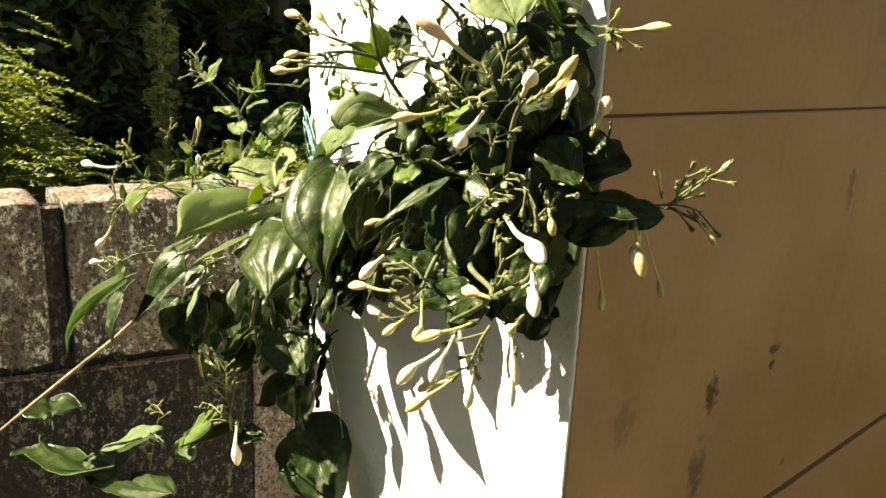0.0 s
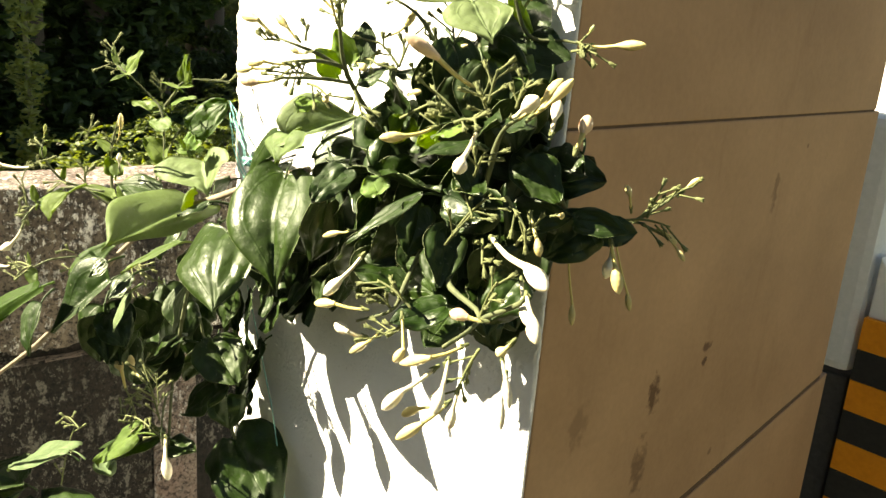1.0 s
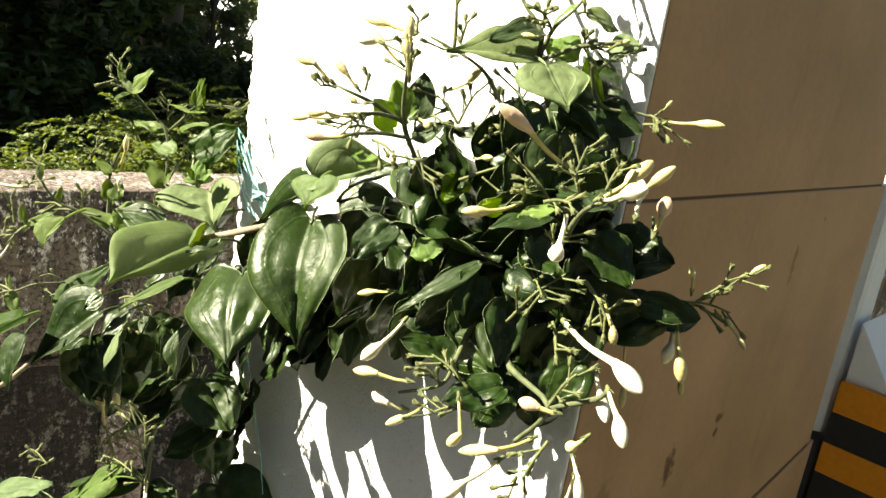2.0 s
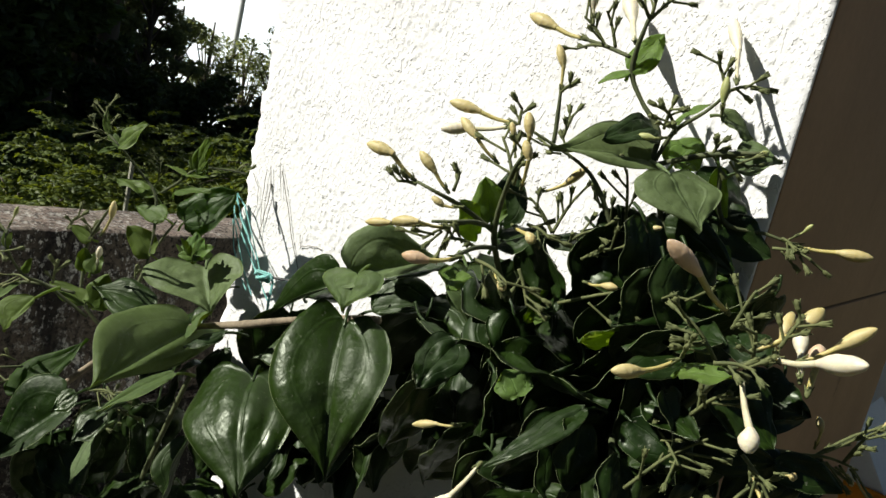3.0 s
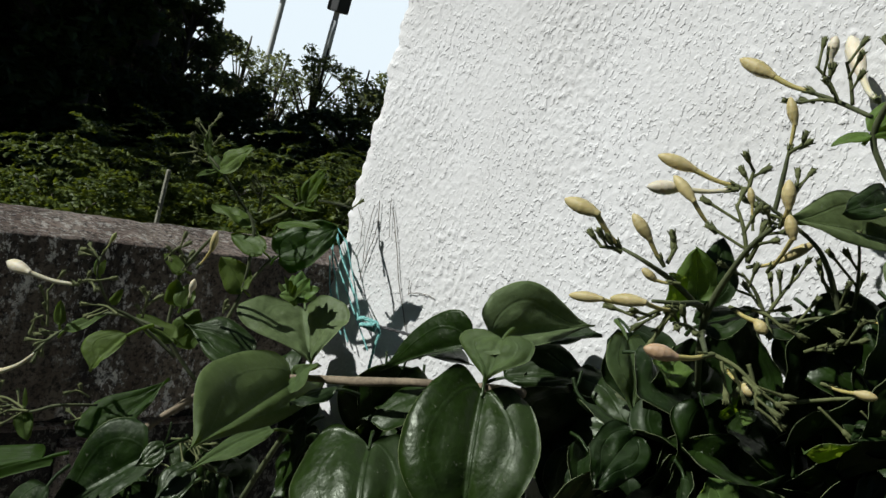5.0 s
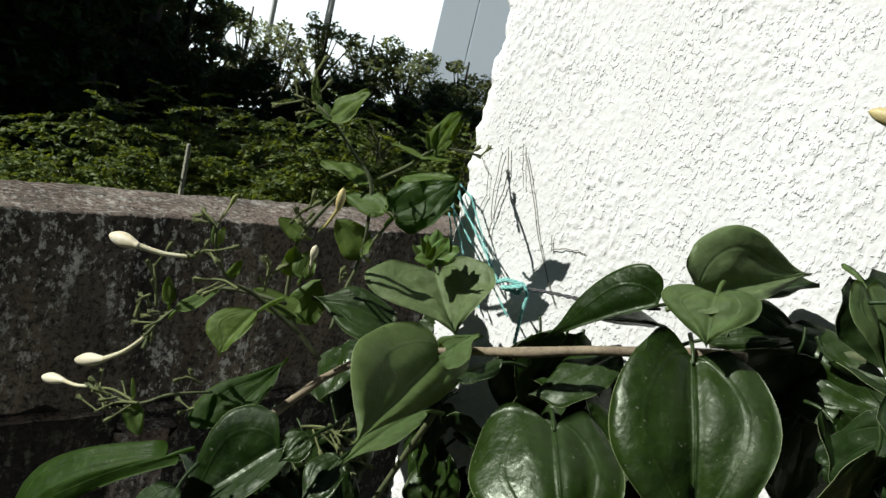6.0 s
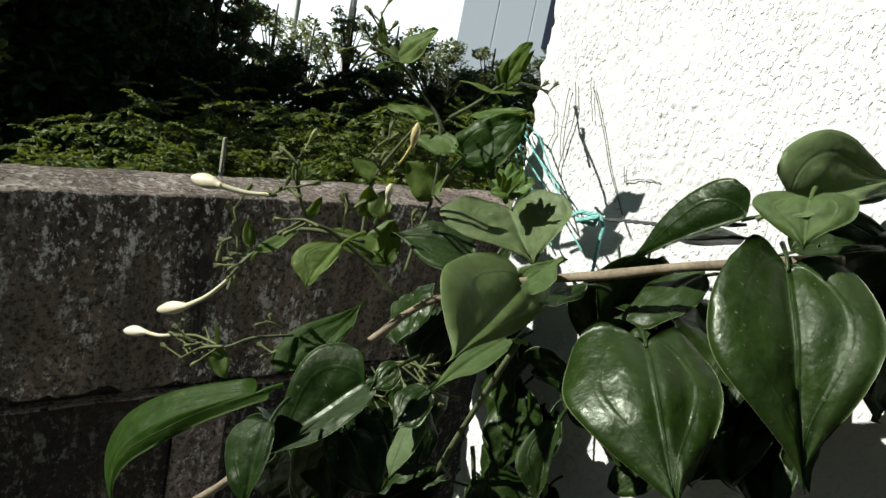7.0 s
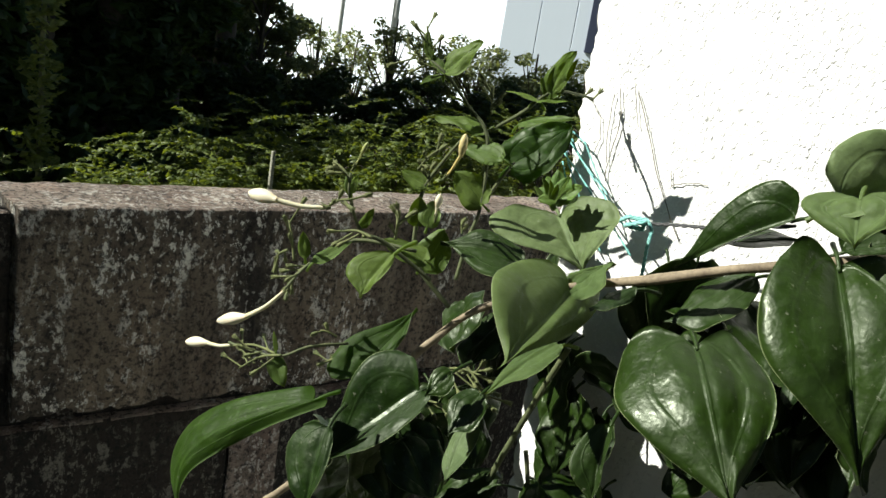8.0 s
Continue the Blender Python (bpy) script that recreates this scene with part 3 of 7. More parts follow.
def far_house(az, dist, width, z1, mat, label):
    p = from_eye(az, dist, 0)
    root = tagged(new("house"), label, "house")
    for k in range(3):
        part("wall", block(-width / 2 + k * width / 3 + 0.005, -width / 2 + (k + 1) * width / 3 - 0.005, -2, 2, 0, z1, 0.015), mat, root)
    part("core", block(-width / 2 + 0.05, width / 2 - 0.05, -1.96, 1.96, 0, z1 - 0.02, 0.01), mat, root)
    bm = block(-width / 2 - 0.3, width / 2 + 0.3, -2.3, 2.3, z1 + 0.005, z1 + 0.25, 0.03)
    part("roof", bm, STEEL, root)
    # tall dark strip near the right end of the front
    part("shutter", block(0.81, 1.30, -2.06, -2.004, 4.68, z1 - 0.2, 0.02), NAVY, root, "tall navy strip on the house front")
    root.matrix_world = pose(p.x, p.y, land(dist), 0, 0, az - 94)
    return root


def make_haze():
    m = bpy.data.materials.new("hazy_sky")
    m.use_nodes = True
    e = m.node_tree.nodes.new("ShaderNodeEmission")
    e.inputs["Color"].default_value, e.inputs["Strength"].default_value = (0.88, 0.94, 1.0, 1), 0.95
    link(m, e.outputs[0], m.node_tree.nodes["Material Output"].inputs["Surface"])
    return m


v = [tuple(from_eye(a, 90, z)) for z in (-12, 28) for a in range(112, 151, 2)]
n = len(v) // 2
tagged(mesh_object("backdrop", v, [(k, k + 1, n + k + 1, n + k) for k in range(n - 1)], [make_haze()]), "bright hazy sky low over the distance", "sky", kind="structure")
far_house(128.6, 24, 2.75, 9.0, BLUEGREY, "distant blue-grey house in shade")
lamp = tagged(new("utility_pole"), "thin grey utility pole with a lamp head far off", "pole", "utility poles")
p = from_eye(143.3, 16, 0)
v, f = tube_mesh([(p.x, p.y, -2), (p.x, p.y, 1), (p.x + 0.1, p.y, 7)], [0.06, 0.055, 0.04], 8)
mesh_object("shaft", v, f, [PALESTEEL], lamp)
part("lamp_head", block(p.x - 0.32, p.x - 0.01, p.y - 0.36, p.y - 0.05, 2.62, 2.76, 0.03), DARKSTEEL, lamp, "dark lamp head on the pole")
other = tagged(new("utility_pole"), "short grey pole with a dark switch box far off", "pole", "utility poles")
p = from_eye(139.7, 16, 0)
v, f = tube_mesh([(p.x, p.y, -2), (p.x, p.y, 0.4), (p.x, p.y, 2.3)], [0.07, 0.07, 0.06], 8)
mesh_object("shaft", v, f, [PALESTEEL], other)
part("switch_box", block(p.x - 0.15, p.x + 0.15, p.y - 0.15, p.y + 0.15, 2.46, 3.0, 0.03), DARKSTEEL, other)
part("bracket", block(p.x - 0.04, p.x + 0.04, p.y - 0.04, p.y + 0.04, 2.25, 2.50, 0.01), STEEL, other)

# ---- the climbing jasmine ----
vine = tagged(new("jasmine_vine"), "climbing jasmine with glossy leaves and cream buds against the pillar", "climbing plant")
leaf_count = 0


def leaf(base, tip, width, normal, droop, fold, lobe, mat=None):
    """A heart-shaped leaf: bent along its rib, folded across it, wavy at the rim, with a thin body."""
    global leaf_count
    leaf_count += 1
    b, e = Vector(base), Vector(tip)
    axis = e - b
    length = axis.length
    axis.normalize()
    n = Vector(normal)
    n = (n - axis * n.dot(axis)).normalized()
    side = axis.cross(n)
    seed = leaf_count * 1.37
    blunt = 0.012 + lobe ** 1.5
    sway = 0.11 * noise.noise((seed, 4.4, 0.5))
    nu, ns = (22, 9) if length > 0.02 else (9, 3)
    thick = 0.0005 if length > 0.02 else 0.0003
    verts, uvs = [], []
    for layer in (1, -1):
        for i in range(nu + 1):
            u = i / nu
            f = max(0.0, math.sin(math.pi * min(1.0, blunt + (1 - blunt) * u ** 0.62))) ** (0.44 + 0.12 * u) * (1 - 0.22 * u ** 6)
            for k in range(-ns, ns + 1):
                s = k / ns
                along = u * length - 1.3 * lobe * length * (abs(s) ** 1.2 - 0.75 * abs(s) ** 3.5) * (1 - u) ** 6
                half = width * 0.5 * f * (1 + 0.22 * noise.noise((u * 2.8 + seed, 7 if s > 0 else 3, 1)))
                wave = 0.075 * width * abs(s) ** 2 * math.sin(u * 8 + seed + (1.9 if s > 0 else 0)) + 0.095 * width * noise.noise((u * 2.6 + seed, s * 1.6, 0)) + 0.045 * width * noise.noise((u * 7 + seed, s * 4, 2))
                arch = (0.56 + 0.30 * noise.noise((u * 2.5 + seed, 11 if s > 0 else 5, 3))) * math.sin(math.pi * min(1.0, 0.04 + 0.96 * u ** 0.62))
                crease = 0.022 * width * math.exp(-(s / 0.07) ** 2) + 0.005 * width * math.exp(-((abs(s) - arch) / 0.09) ** 2) * min(1.0, 6 * u) * (1 - u)
                pillow = 0.014 * width * math.sin(math.pi * min(1.0, abs(s) / max(arch, 0.12))) * (1 - u) * (1 if abs(s) < arch else 0)
                cross = -0.005 * width * math.cos((u * 6 - abs(s) * 2.2 + seed) * 2 * math.pi) * abs(s) * (1 - abs(s)) * 3
                vein = pillow + cross - crease
                height = 1.5 * fold * half * (abs(s) ** 1.15) - droop * length * (u * u - 0.35 * u) - 0.75 * fold * half * s * s - 0.14 * half * s ** 4 + wave + vein
                p = b + axis * along + side * (s * half + sway * math.sin(math.pi * u) * length) + n * (height + (thick / 2 * layer * (1 - 0.7 * abs(s))))
                verts.append(p)
                uvs.append((u, 0.5 + s * 0.499))
    w = 2 * ns + 1
    m = (nu + 1) * w
    faces = []
    for i in range(nu):
        for k in range(w - 1):
            a = i * w + k
            faces.append((a, a + 1, a + w + 1, a + w))
            faces.append((m + a + w, m + a + w + 1, m + a + 1, m + a))
        for a in (i * w, i * w + w - 1):
            faces.append((a, a + w, m + a + w, m + a))
    for k in range(w - 1):
        faces.append((k, k + 1, m + k + 1, m + k))
    stalk = min(0.011, 0.22 * length)
    pv, pf = tube_mesh([b + axis * 0.04 * length, b - axis * 0.5 * stalk - n * 0.25 * stalk, b - axis * stalk - n * 0.75 * stalk], [0.0005, 0.00055, 0.0007], 5)
    k = len(verts)
    verts += pv
    uvs += [(0.05, 0.5)] * len(pv)
    faces += [tuple(i + k for i in q) for q in pf]
    young = length < 0.016 or width < 0.008
    return mesh_object("leaf", verts, faces, [mat or (YOUNG if young else LEAF)], vine, True, uvs)


def blade(base, tip, left, right, lobe, mat=None, bend=(0, 0, 0), curl=0.0, belly=0.62):
    """A broad leaf from its notch to its tip, with its own half on either side of the rib; left and right: its margins at a third of the length; belly: how far down it stays wide."""
    global leaf_count
    leaf_count += 1
    b, e, sides = Vector(base), Vector(tip), (Vector(left), Vector(right))
    axis = e - b
    length = axis.length
    axis.normalize()
    bend = Vector(bend)
    third = 0.33

    def rib(u):
        return b.lerp(e, u) + bend * (4 * u * (1 - u))

    across = []
    for p in sides:
        v = p - rib(third)
        across.append(v)
    n = (across[1] - across[0]).cross(axis).normalized()
    if n.dot(Vector((0.15, -0.8, 0.55))) < 0:
        n = -n
    width = across[0].length + across[1].length
    seed = leaf_count * 1.37
    lobes = lobe if isinstance(lobe, tuple) else (lobe, lobe)
    blunt = 0.012 + min(lobes)
    nu, ns = 26, 10
    thick = 0.0005
    top = max(math.sin(math.pi * min(1.0, blunt + (1 - blunt) * third ** belly)), 0.1) ** (0.46 + 0.95 * third)
    verts, uvs = [], []
    for layer in (1, -1):
        for i in range(nu + 1):
            u = i / nu
            f = max(0.0, math.sin(math.pi * min(1.0, blunt + (1 - blunt) * u ** belly))) ** (0.46 + 0.95 * u) / top
            for k in range(-ns, ns + 1):
                s = k / ns
                a = abs(s)
                way = across[0] if s < 0 else across[1]
                along = -1.1 * lobes[0 if s < 0 else 1] * length * (a ** 0.9 - 0.8 * a ** 4) * (1 - u) ** 5
                half = f * (1 + 0.07 * noise.noise((u * 2.8 + seed, 7 if s > 0 else 3, 1)))
                arch = (0.52 + 0.10 * noise.noise((u * 2.5 + seed, 11 if s > 0 else 5, 3))) * math.sin(math.pi * min(1.0, 0.05 + 0.95 * u ** 0.62))
                crease = 0.022 * math.exp(-(s / 0.05) ** 2) + 0.013 * math.exp(-((a - arch) / 0.07) ** 2) * min(1.0, 6 * u) * (1 - u)
                pillow = 0.022 * math.sin(math.pi * min(1.0, a / max(arch, 0.12))) * (1 - u) * min(1.0, 5 * u) * (1 if a < arch else 0)
                outer = 0.014 * math.sin(math.pi * min(1.0, max(0.0, (a - arch) / max(1 - arch, 0.12)))) * (1 - u) * min(1.0, 4 * u)
                wave = 0.030 * a ** 3 * math.sin(u * 9 + seed + (1.9 if s > 0 else 0)) + 0.048 * noise.noise((u * 2.2 + seed, s * 1.4, 0)) + 0.020 * noise.noise((u * 5 + seed, s * 3.2, 2)) + 0.008 * noise.noise((u * 12 + seed, s * 7, 6))
                ripple = -0.005 * math.cos((u * 6 - a * 2.2 + seed) * 2 * math.pi) * a * (1 - a) * 3
                height = width * (pillow + outer + wave + ripple - crease + 0.075 * a - 0.055 * a ** 4) + 0.045 * length * math.sin(math.pi * u ** 0.8) - curl * length * u * u
                verts.append(rib(u) + axis * along + way * (a * half) + n * (height + thick / 2 * layer * (1 - 0.7 * a)))
                uvs.append((u, 0.5 + s * 0.499))
    w = 2 * ns + 1
    m = (nu + 1) * w
    faces = []
    for i in range(nu):
        for k in range(w - 1):
            a = i * w + k
            faces.append((a, a + 1, a + w + 1, a + w))
            faces.append((m + a + w, m + a + w + 1, m + a + 1, m + a))
        for a in (i * w, i * w + w - 1):
            faces.append((a, a + w, m + a + w, m + a))
    for k in range(w - 1):
        faces.append((k, k + 1, m + k + 1, m + k))
    pv, pf = tube_mesh([b + axis * 0.03 * length, b - axis * 0.004 - n * 0.002, b - axis * 0.009 - n * 0.006], [0.0006, 0.0007, 0.0009], 6)
    k = len(verts)
    verts += pv
    uvs += [(0.05, 0.5)] * len(pv)
    faces += [tuple(i + k for i in q) for q in pf]
    return mesh_object("leaf", verts, faces, [mat or LEAF], vine, True, uvs)


ripe, pale, blush, green = PETAL, PALE, BLUSH, GREENBUD


def bud(tip, neck, base, r, mat):
    """A closed flower: swollen pointed body, slender bent tube, toothed calyx at its foot."""
    a, n, c = Vector(tip), Vector(neck), Vector(base)
    d = n - a
    body = [a + d * k for k in (0.0, 0.05, 0.16, 0.34, 0.55, 0.76, 0.92, 1.04)]
    v, f = [], []
    radii = [r * k for k in (0.08, 0.34, 0.66, 0.93, 1.0, 0.82, 0.55, 0.40)]
    v, f = tube_mesh(body, radii, 10)
    centre, way = a, d.normalized()
    for i, p in enumerate(v):
        q = centre + way * (p - centre).dot(way)
        out = p - q
        twist = math.atan2(out.dot(way.orthogonal()), out.dot(way.cross(way.orthogonal())))
        v[i] = q + out * (1 + 0.07 * math.cos(5 * twist + (p - a).length * 180))
    ob = mesh_object("bud", v, f, [mat], vine)
    v, f = tube_mesh([n + (n - a).normalized() * -0.0005, n.lerp(c, 0.5) + Vector((0, 0, -0.05 * (c - n).length)), c], [r * 0.42, r * 0.32, r * 0.26], 7)
    mesh_object("tube", v, f, [GREENBUD if mat is GREENBUD else PALETUBE if mat is PALE else TUBE], ob)
    way = (n - c).normalized()
    pieces = [tube_mesh([c - way * 0.0012, c, c + way * 0.0016], [0.0005, r * 0.38, r * 0.34], 6)]
    side = way.orthogonal().normalized()
    for k in range(5):
        q = Matrix.Rotation(k * 2 * math.pi / 5, 3, way) @ side
        pieces.append(tube_mesh([c + way * 0.001 + q * r * 0.28, c + way * 0.0028 + q * r * 0.55], [0.0004, 0.0001], 4))
    v, f = join_lists(pieces)
    mesh_object("calyx", v, f, [CALYX], ob)


def twig(points, r0, r1, mat):
    n = len(points)
    radii = [(r0 + (r1 - r0) * k / (n - 1)) * (1.22 if 0 < k < n - 1 and k % 2 else 0.96) for k in range(n)]
    v, f = tube_mesh(points, radii, 8)
    for i, p in enumerate(v):
        v[i] = p + Vector((noise.noise(p * 160), noise.noise(p * 160 + Vector((5, 0, 0))), 0)) * r1 * 0.35
    return mesh_object("stem", v, f, [mat], vine)


twig_rng = random.Random(11)


def spray(base, tip, count, length):
    """A flower stalk that forks into short pedicels with toothed, empty calyces and unopened knobs."""
    b, e = Vector(base), Vector(tip)
    axis = e - b
    total = axis.length
    axis.normalize()
    pieces = [tube_mesh([b, b.lerp(e, 0.5) + Vector((0, 0, 0.08 * total)), e], [0.00065, 0.00055, 0.0004], 5)]
    for k in range(count):
        t = (k + 1) / count
        start = b.lerp(e, t * 0.92)
        d = Vector([twig_rng.gauss(0, 1) for _ in range(3)])
        d = (axis * 0.9 + (d - axis * d.dot(axis)).normalized() * 0.9).normalized()
        end = start + d * min(length, total * 0.7) * twig_rng.uniform(0.4, 0.9)
        pieces.append(tube_mesh([start, start.lerp(end, 0.6), end], [0.00046, 0.0004, 0.0005], 5))
        w = (end - start).normalized()
        s = w.orthogonal().normalized()
        pieces.append(tube_mesh([end - w * 0.0006, end + w * 0.0006, end + w * 0.0022, end + w * 0.003], [0.0004, 0.0009, 0.0008, 0.0003], 6))
        for j in range(4):
            q = Matrix.Rotation(j * math.pi / 2, 3, w) @ s
            pieces.append(tube_mesh([end + w * 0.0014 + q * 0.0006, end + w * 0.0030 + q * 0.0011], [0.0003, 0.00012], 4))
    v, f = join_lists(pieces)
    return mesh_object("flower_stalk", v, f, [CALYX], vine)



# main stem and its side shoots
twig([(-0.1210, -0.0469, 1.3816), (-0.1350, -0.0466, 1.3766), (-0.1630, -0.0511, 1.3665), (-0.1891, -0.0555, 1.3553), (-0.2121, -0.0580, 1.3462), (-0.2221, -0.0617, 1.3421)], 0.0018, 0.0014, BARK)
twig([(-0.2221, -0.0617, 1.3421), (-0.2421, -0.0632, 1.3310), (-0.2582, -0.0727, 1.3197), (-0.2714, -0.0928, 1.2941), (-0.2778, -0.1125, 1.2688), (-0.2810, -0.1318, 1.2492), (-0.2960, -0.1500, 1.2290), (-0.3160, -0.1689, 1.2053), (-0.6112, -0.1936, 1.0286)], 0.0016, 0.0011, BARK)
twig([(-0.1430, -0.0165, 1.3736), (-0.1009, -0.0140, 1.3869), (-0.0619, -0.0191, 1.3916), (-0.0308, -0.0191, 1.3944), (-0.0060, -0.0141, 1.3805), (0.0230, -0.0291, 1.3822)], 0.0015, 0.0011, TWIG)
twig([(-0.2850, -0.0536, 1.3243), (-0.2860, -0.0491, 1.3414), (-0.2840, -0.0467, 1.3585), (-0.2880, -0.0455, 1.3866), (-0.2970, -0.0508, 1.3984), (-0.3031, -0.0611, 1.4101), (-0.3112, -0.0642, 1.4150)], 0.0009, 0.0005, TWIG)
twig([(-0.2840, -0.0466, 1.3575), (-0.2799, -0.0430, 1.3686), (-0.2749, -0.0404, 1.3787)], 0.0007, 0.0005, TWIG)
twig([(-0.2840, -0.0457, 1.3916), (-0.2700, -0.0461, 1.4006), (-0.2600, -0.0415, 1.4107), (-0.2607, -0.0135, 1.4096)], 0.0008, 0.0005, TWIG)
twig([(-0.2722, -0.0685, 1.3178), (-0.2843, -0.0789, 1.3335), (-0.2883, -0.0793, 1.3495), (-0.2853, -0.0799, 1.3665), (-0.2683, -0.0808, 1.3885)], 0.0010, 0.0006, TWIG)
twig([(-0.2703, -0.0840, 1.3314), (-0.2825, -0.0992, 1.3439), (-0.2866, -0.1093, 1.3486), (-0.2821, -0.1205, 1.3635), (-0.2831, -0.1207, 1.3715)], 0.0008, 0.0005, TWIG)
twig([(-0.2754, -0.0892, 1.3422), (-0.2955, -0.1040, 1.3417), (-0.3020, -0.1192, 1.3315), (-0.3031, -0.1289, 1.3212)], 0.0008, 0.0005, TWIG)
twig([(-0.2984, -0.0976, 1.2959), (-0.3039, -0.1130, 1.2947), (-0.3130, -0.1227, 1.2884), (-0.3420, -0.1272, 1.2842)], 0.0006, 0.0005, TWIG)
twig([(-0.2171, -0.0591, 1.3192), (-0.2381, -0.0579, 1.2656), (-0.2521, -0.0585, 1.2151), (-0.2393, -0.0681, 1.1789)], 0.0012, 0.0009, TWIG)
twig([(-0.2350, -0.0479, 1.2649), (-0.2271, -0.0435, 1.2291), (-0.2245, -0.0280, 1.1772)], 0.0010, 0.0008, TWIG)
twig([(-0.0186, -0.0351, 1.4426), (-0.0265, -0.0304, 1.4548), (-0.0334, -0.0307, 1.4678), (-0.0343, -0.0309, 1.4788), (-0.0421, -0.0337, 1.4877), (-0.0470, -0.0360, 1.4966), (-0.0441, -0.0408, 1.5095), (-0.0428, -0.0406, 1.5142)], 0.0010, 0.0007, TWIG)
twig([(-0.0490, -0.0361, 1.5006), (-0.0590, -0.0362, 1.5027), (-0.0671, -0.0365, 1.5038)], 0.0007, 0.0005, TWIG)
twig([(-0.0334, -0.0307, 1.4678), (-0.0285, -0.0316, 1.4804), (-0.0203, -0.0319, 1.4883), (-0.0142, -0.0321, 1.4963)], 0.0008, 0.0005, TWIG)
twig([(-0.0334, -0.0307, 1.4678), (-0.0160, -0.0298, 1.4756), (-0.0020, -0.0249, 1.4796)], 0.0009, 0.0006, TWIG)
twig([(-0.0346, -0.0401, 1.4416), (-0.0425, -0.0455, 1.4565), (-0.0494, -0.0506, 1.4635), (-0.0644, -0.0608, 1.4703)], 0.0008, 0.0005, TWIG)
twig([(-0.0604, -0.0507, 1.4675), (-0.0613, -0.0509, 1.4765), (-0.0621, -0.0515, 1.4842)], 0.0008, 0.0005, TWIG)
twig([(-0.0637, -0.0495, 1.4106), (-0.0616, -0.0700, 1.4341), (-0.0544, -0.0804, 1.4548), (-0.0474, -0.0856, 1.4647)], 0.0010, 0.0006, TWIG)
twig([(-0.0626, -0.0700, 1.4361), (-0.0685, -0.0802, 1.4419), (-0.0745, -0.0903, 1.4458), (-0.0815, -0.0903, 1.4468)], 0.0008, 0.0005, TWIG)
twig([(-0.0626, -0.0701, 1.4371), (-0.0595, -0.0851, 1.4398), (-0.0605, -0.0951, 1.4396), (-0.0645, -0.1001, 1.4385)], 0.0008, 0.0005, TWIG)
twig([(-0.0606, -0.0699, 1.4311), (-0.0536, -0.0900, 1.4336), (-0.0425, -0.1150, 1.4350)], 0.0008, 0.0005, TWIG)
twig([(-0.0120, -0.0278, 1.4726), (-0.0092, -0.0195, 1.4558), (0.0028, -0.0114, 1.4548), (0.0118, -0.0074, 1.4538)], 0.0008, 0.0005, TWIG)
twig([(-0.0060, -0.0441, 1.3805), (0.0137, -0.0587, 1.4120), (0.0218, -0.0638, 1.4229), (0.0319, -0.0689, 1.4287)], 0.0012, 0.0007, TWIG)
twig([(-0.0180, -0.0591, 1.3735), (-0.0131, -0.0739, 1.3573), (-0.0141, -0.0789, 1.3473), (-0.0302, -0.0838, 1.3383)], 0.0010, 0.0006, TWIG)
twig([(-0.0130, -0.0492, 1.3825), (0.0050, -0.0689, 1.3642), (0.0330, -0.0788, 1.3599), (0.0371, -0.0998, 1.3545)], 0.0012, 0.0008, TWIG)
twig([(0.0330, -0.0788, 1.3589), (0.0500, -0.0788, 1.3698), (0.0531, -0.0789, 1.3748)], 0.0010, 0.0006, TWIG)
twig([(0.0240, -0.0292, 1.3965), (0.0179, -0.0111, 1.3847), (0.0268, 0.0009, 1.3848), (0.0368, 0.0130, 1.3838)], 0.0010, 0.0006, TWIG)
twig([(0.0338, 0.0090, 1.3838), (0.0418, 0.0159, 1.3928), (0.0524, 0.0206, 1.4041)], 0.0007, 0.0004, TWIG)
twig([(0.0368, 0.0110, 1.3838), (0.0407, 0.0170, 1.3808), (0.0467, 0.0231, 1.3768)], 0.0007, 0.0004, TWIG)


# leaves along the main stem
blade((-0.1340, -0.0521, 1.3765), (-0.1074, -0.0725, 1.3228), (-0.1406, -0.0802, 1.3545), (-0.1031, -0.0546, 1.3651), (0.28, 0.10), bend=(0.001, -0.004, 0.0028))
blade((-0.1643, -0.0673, 1.3417), (-0.1299, -0.0938, 1.3090), (-0.1762, -0.0884, 1.3212), (-0.1391, -0.0621, 1.3328), (0.24, 0.18), bend=(0.0006, -0.0030, 0.0020), belly=0.86)
blade((-0.2199, -0.0605, 1.3418), (-0.1978, -0.1220, 1.3297), (-0.2245, -0.1039, 1.3475), (-0.2099, -0.0662, 1.3310), 0.26, UNDER, belly=0.78)
blade((-0.2214, -0.0586, 1.3391), (-0.1996, -0.0678, 1.3585), (-0.2214, -0.0549, 1.3464), (-0.1968, -0.0765, 1.3493), 0.10, UNDER)
blade((-0.2501, -0.0362, 1.3622), (-0.2257, -0.0463, 1.3446), (-0.2583, -0.0627, 1.3517), (-0.2211, -0.0360, 1.3664), 0.22, PALELEAF)
blade((-0.1559, -0.0381, 1.3843), (-0.1916, -0.0423, 1.3577), (-0.1737, -0.0387, 1.3891), (-0.1661, -0.0445, 1.3757), 0.12)
blade((-0.1402, -0.0466, 1.3936), (-0.1200, -0.0144, 1.4069), (-0.1407, -0.0376, 1.4151), (-0.1257, -0.0470, 1.3958), 0.16, PALELEAF)
blade((-0.1339, -0.0504, 1.3970), (-0.1284, -0.0608, 1.3833), (-0.1483, -0.0539, 1.3903), (-0.1202, -0.0498, 1.3960), 0.10, UNDER)
blade((-0.1397, -0.0264, 1.3908), (-0.1173, -0.0110, 1.4038), (-0.1351, -0.0122, 1.4034), (-0.1244, -0.0231, 1.3975), 0.10)
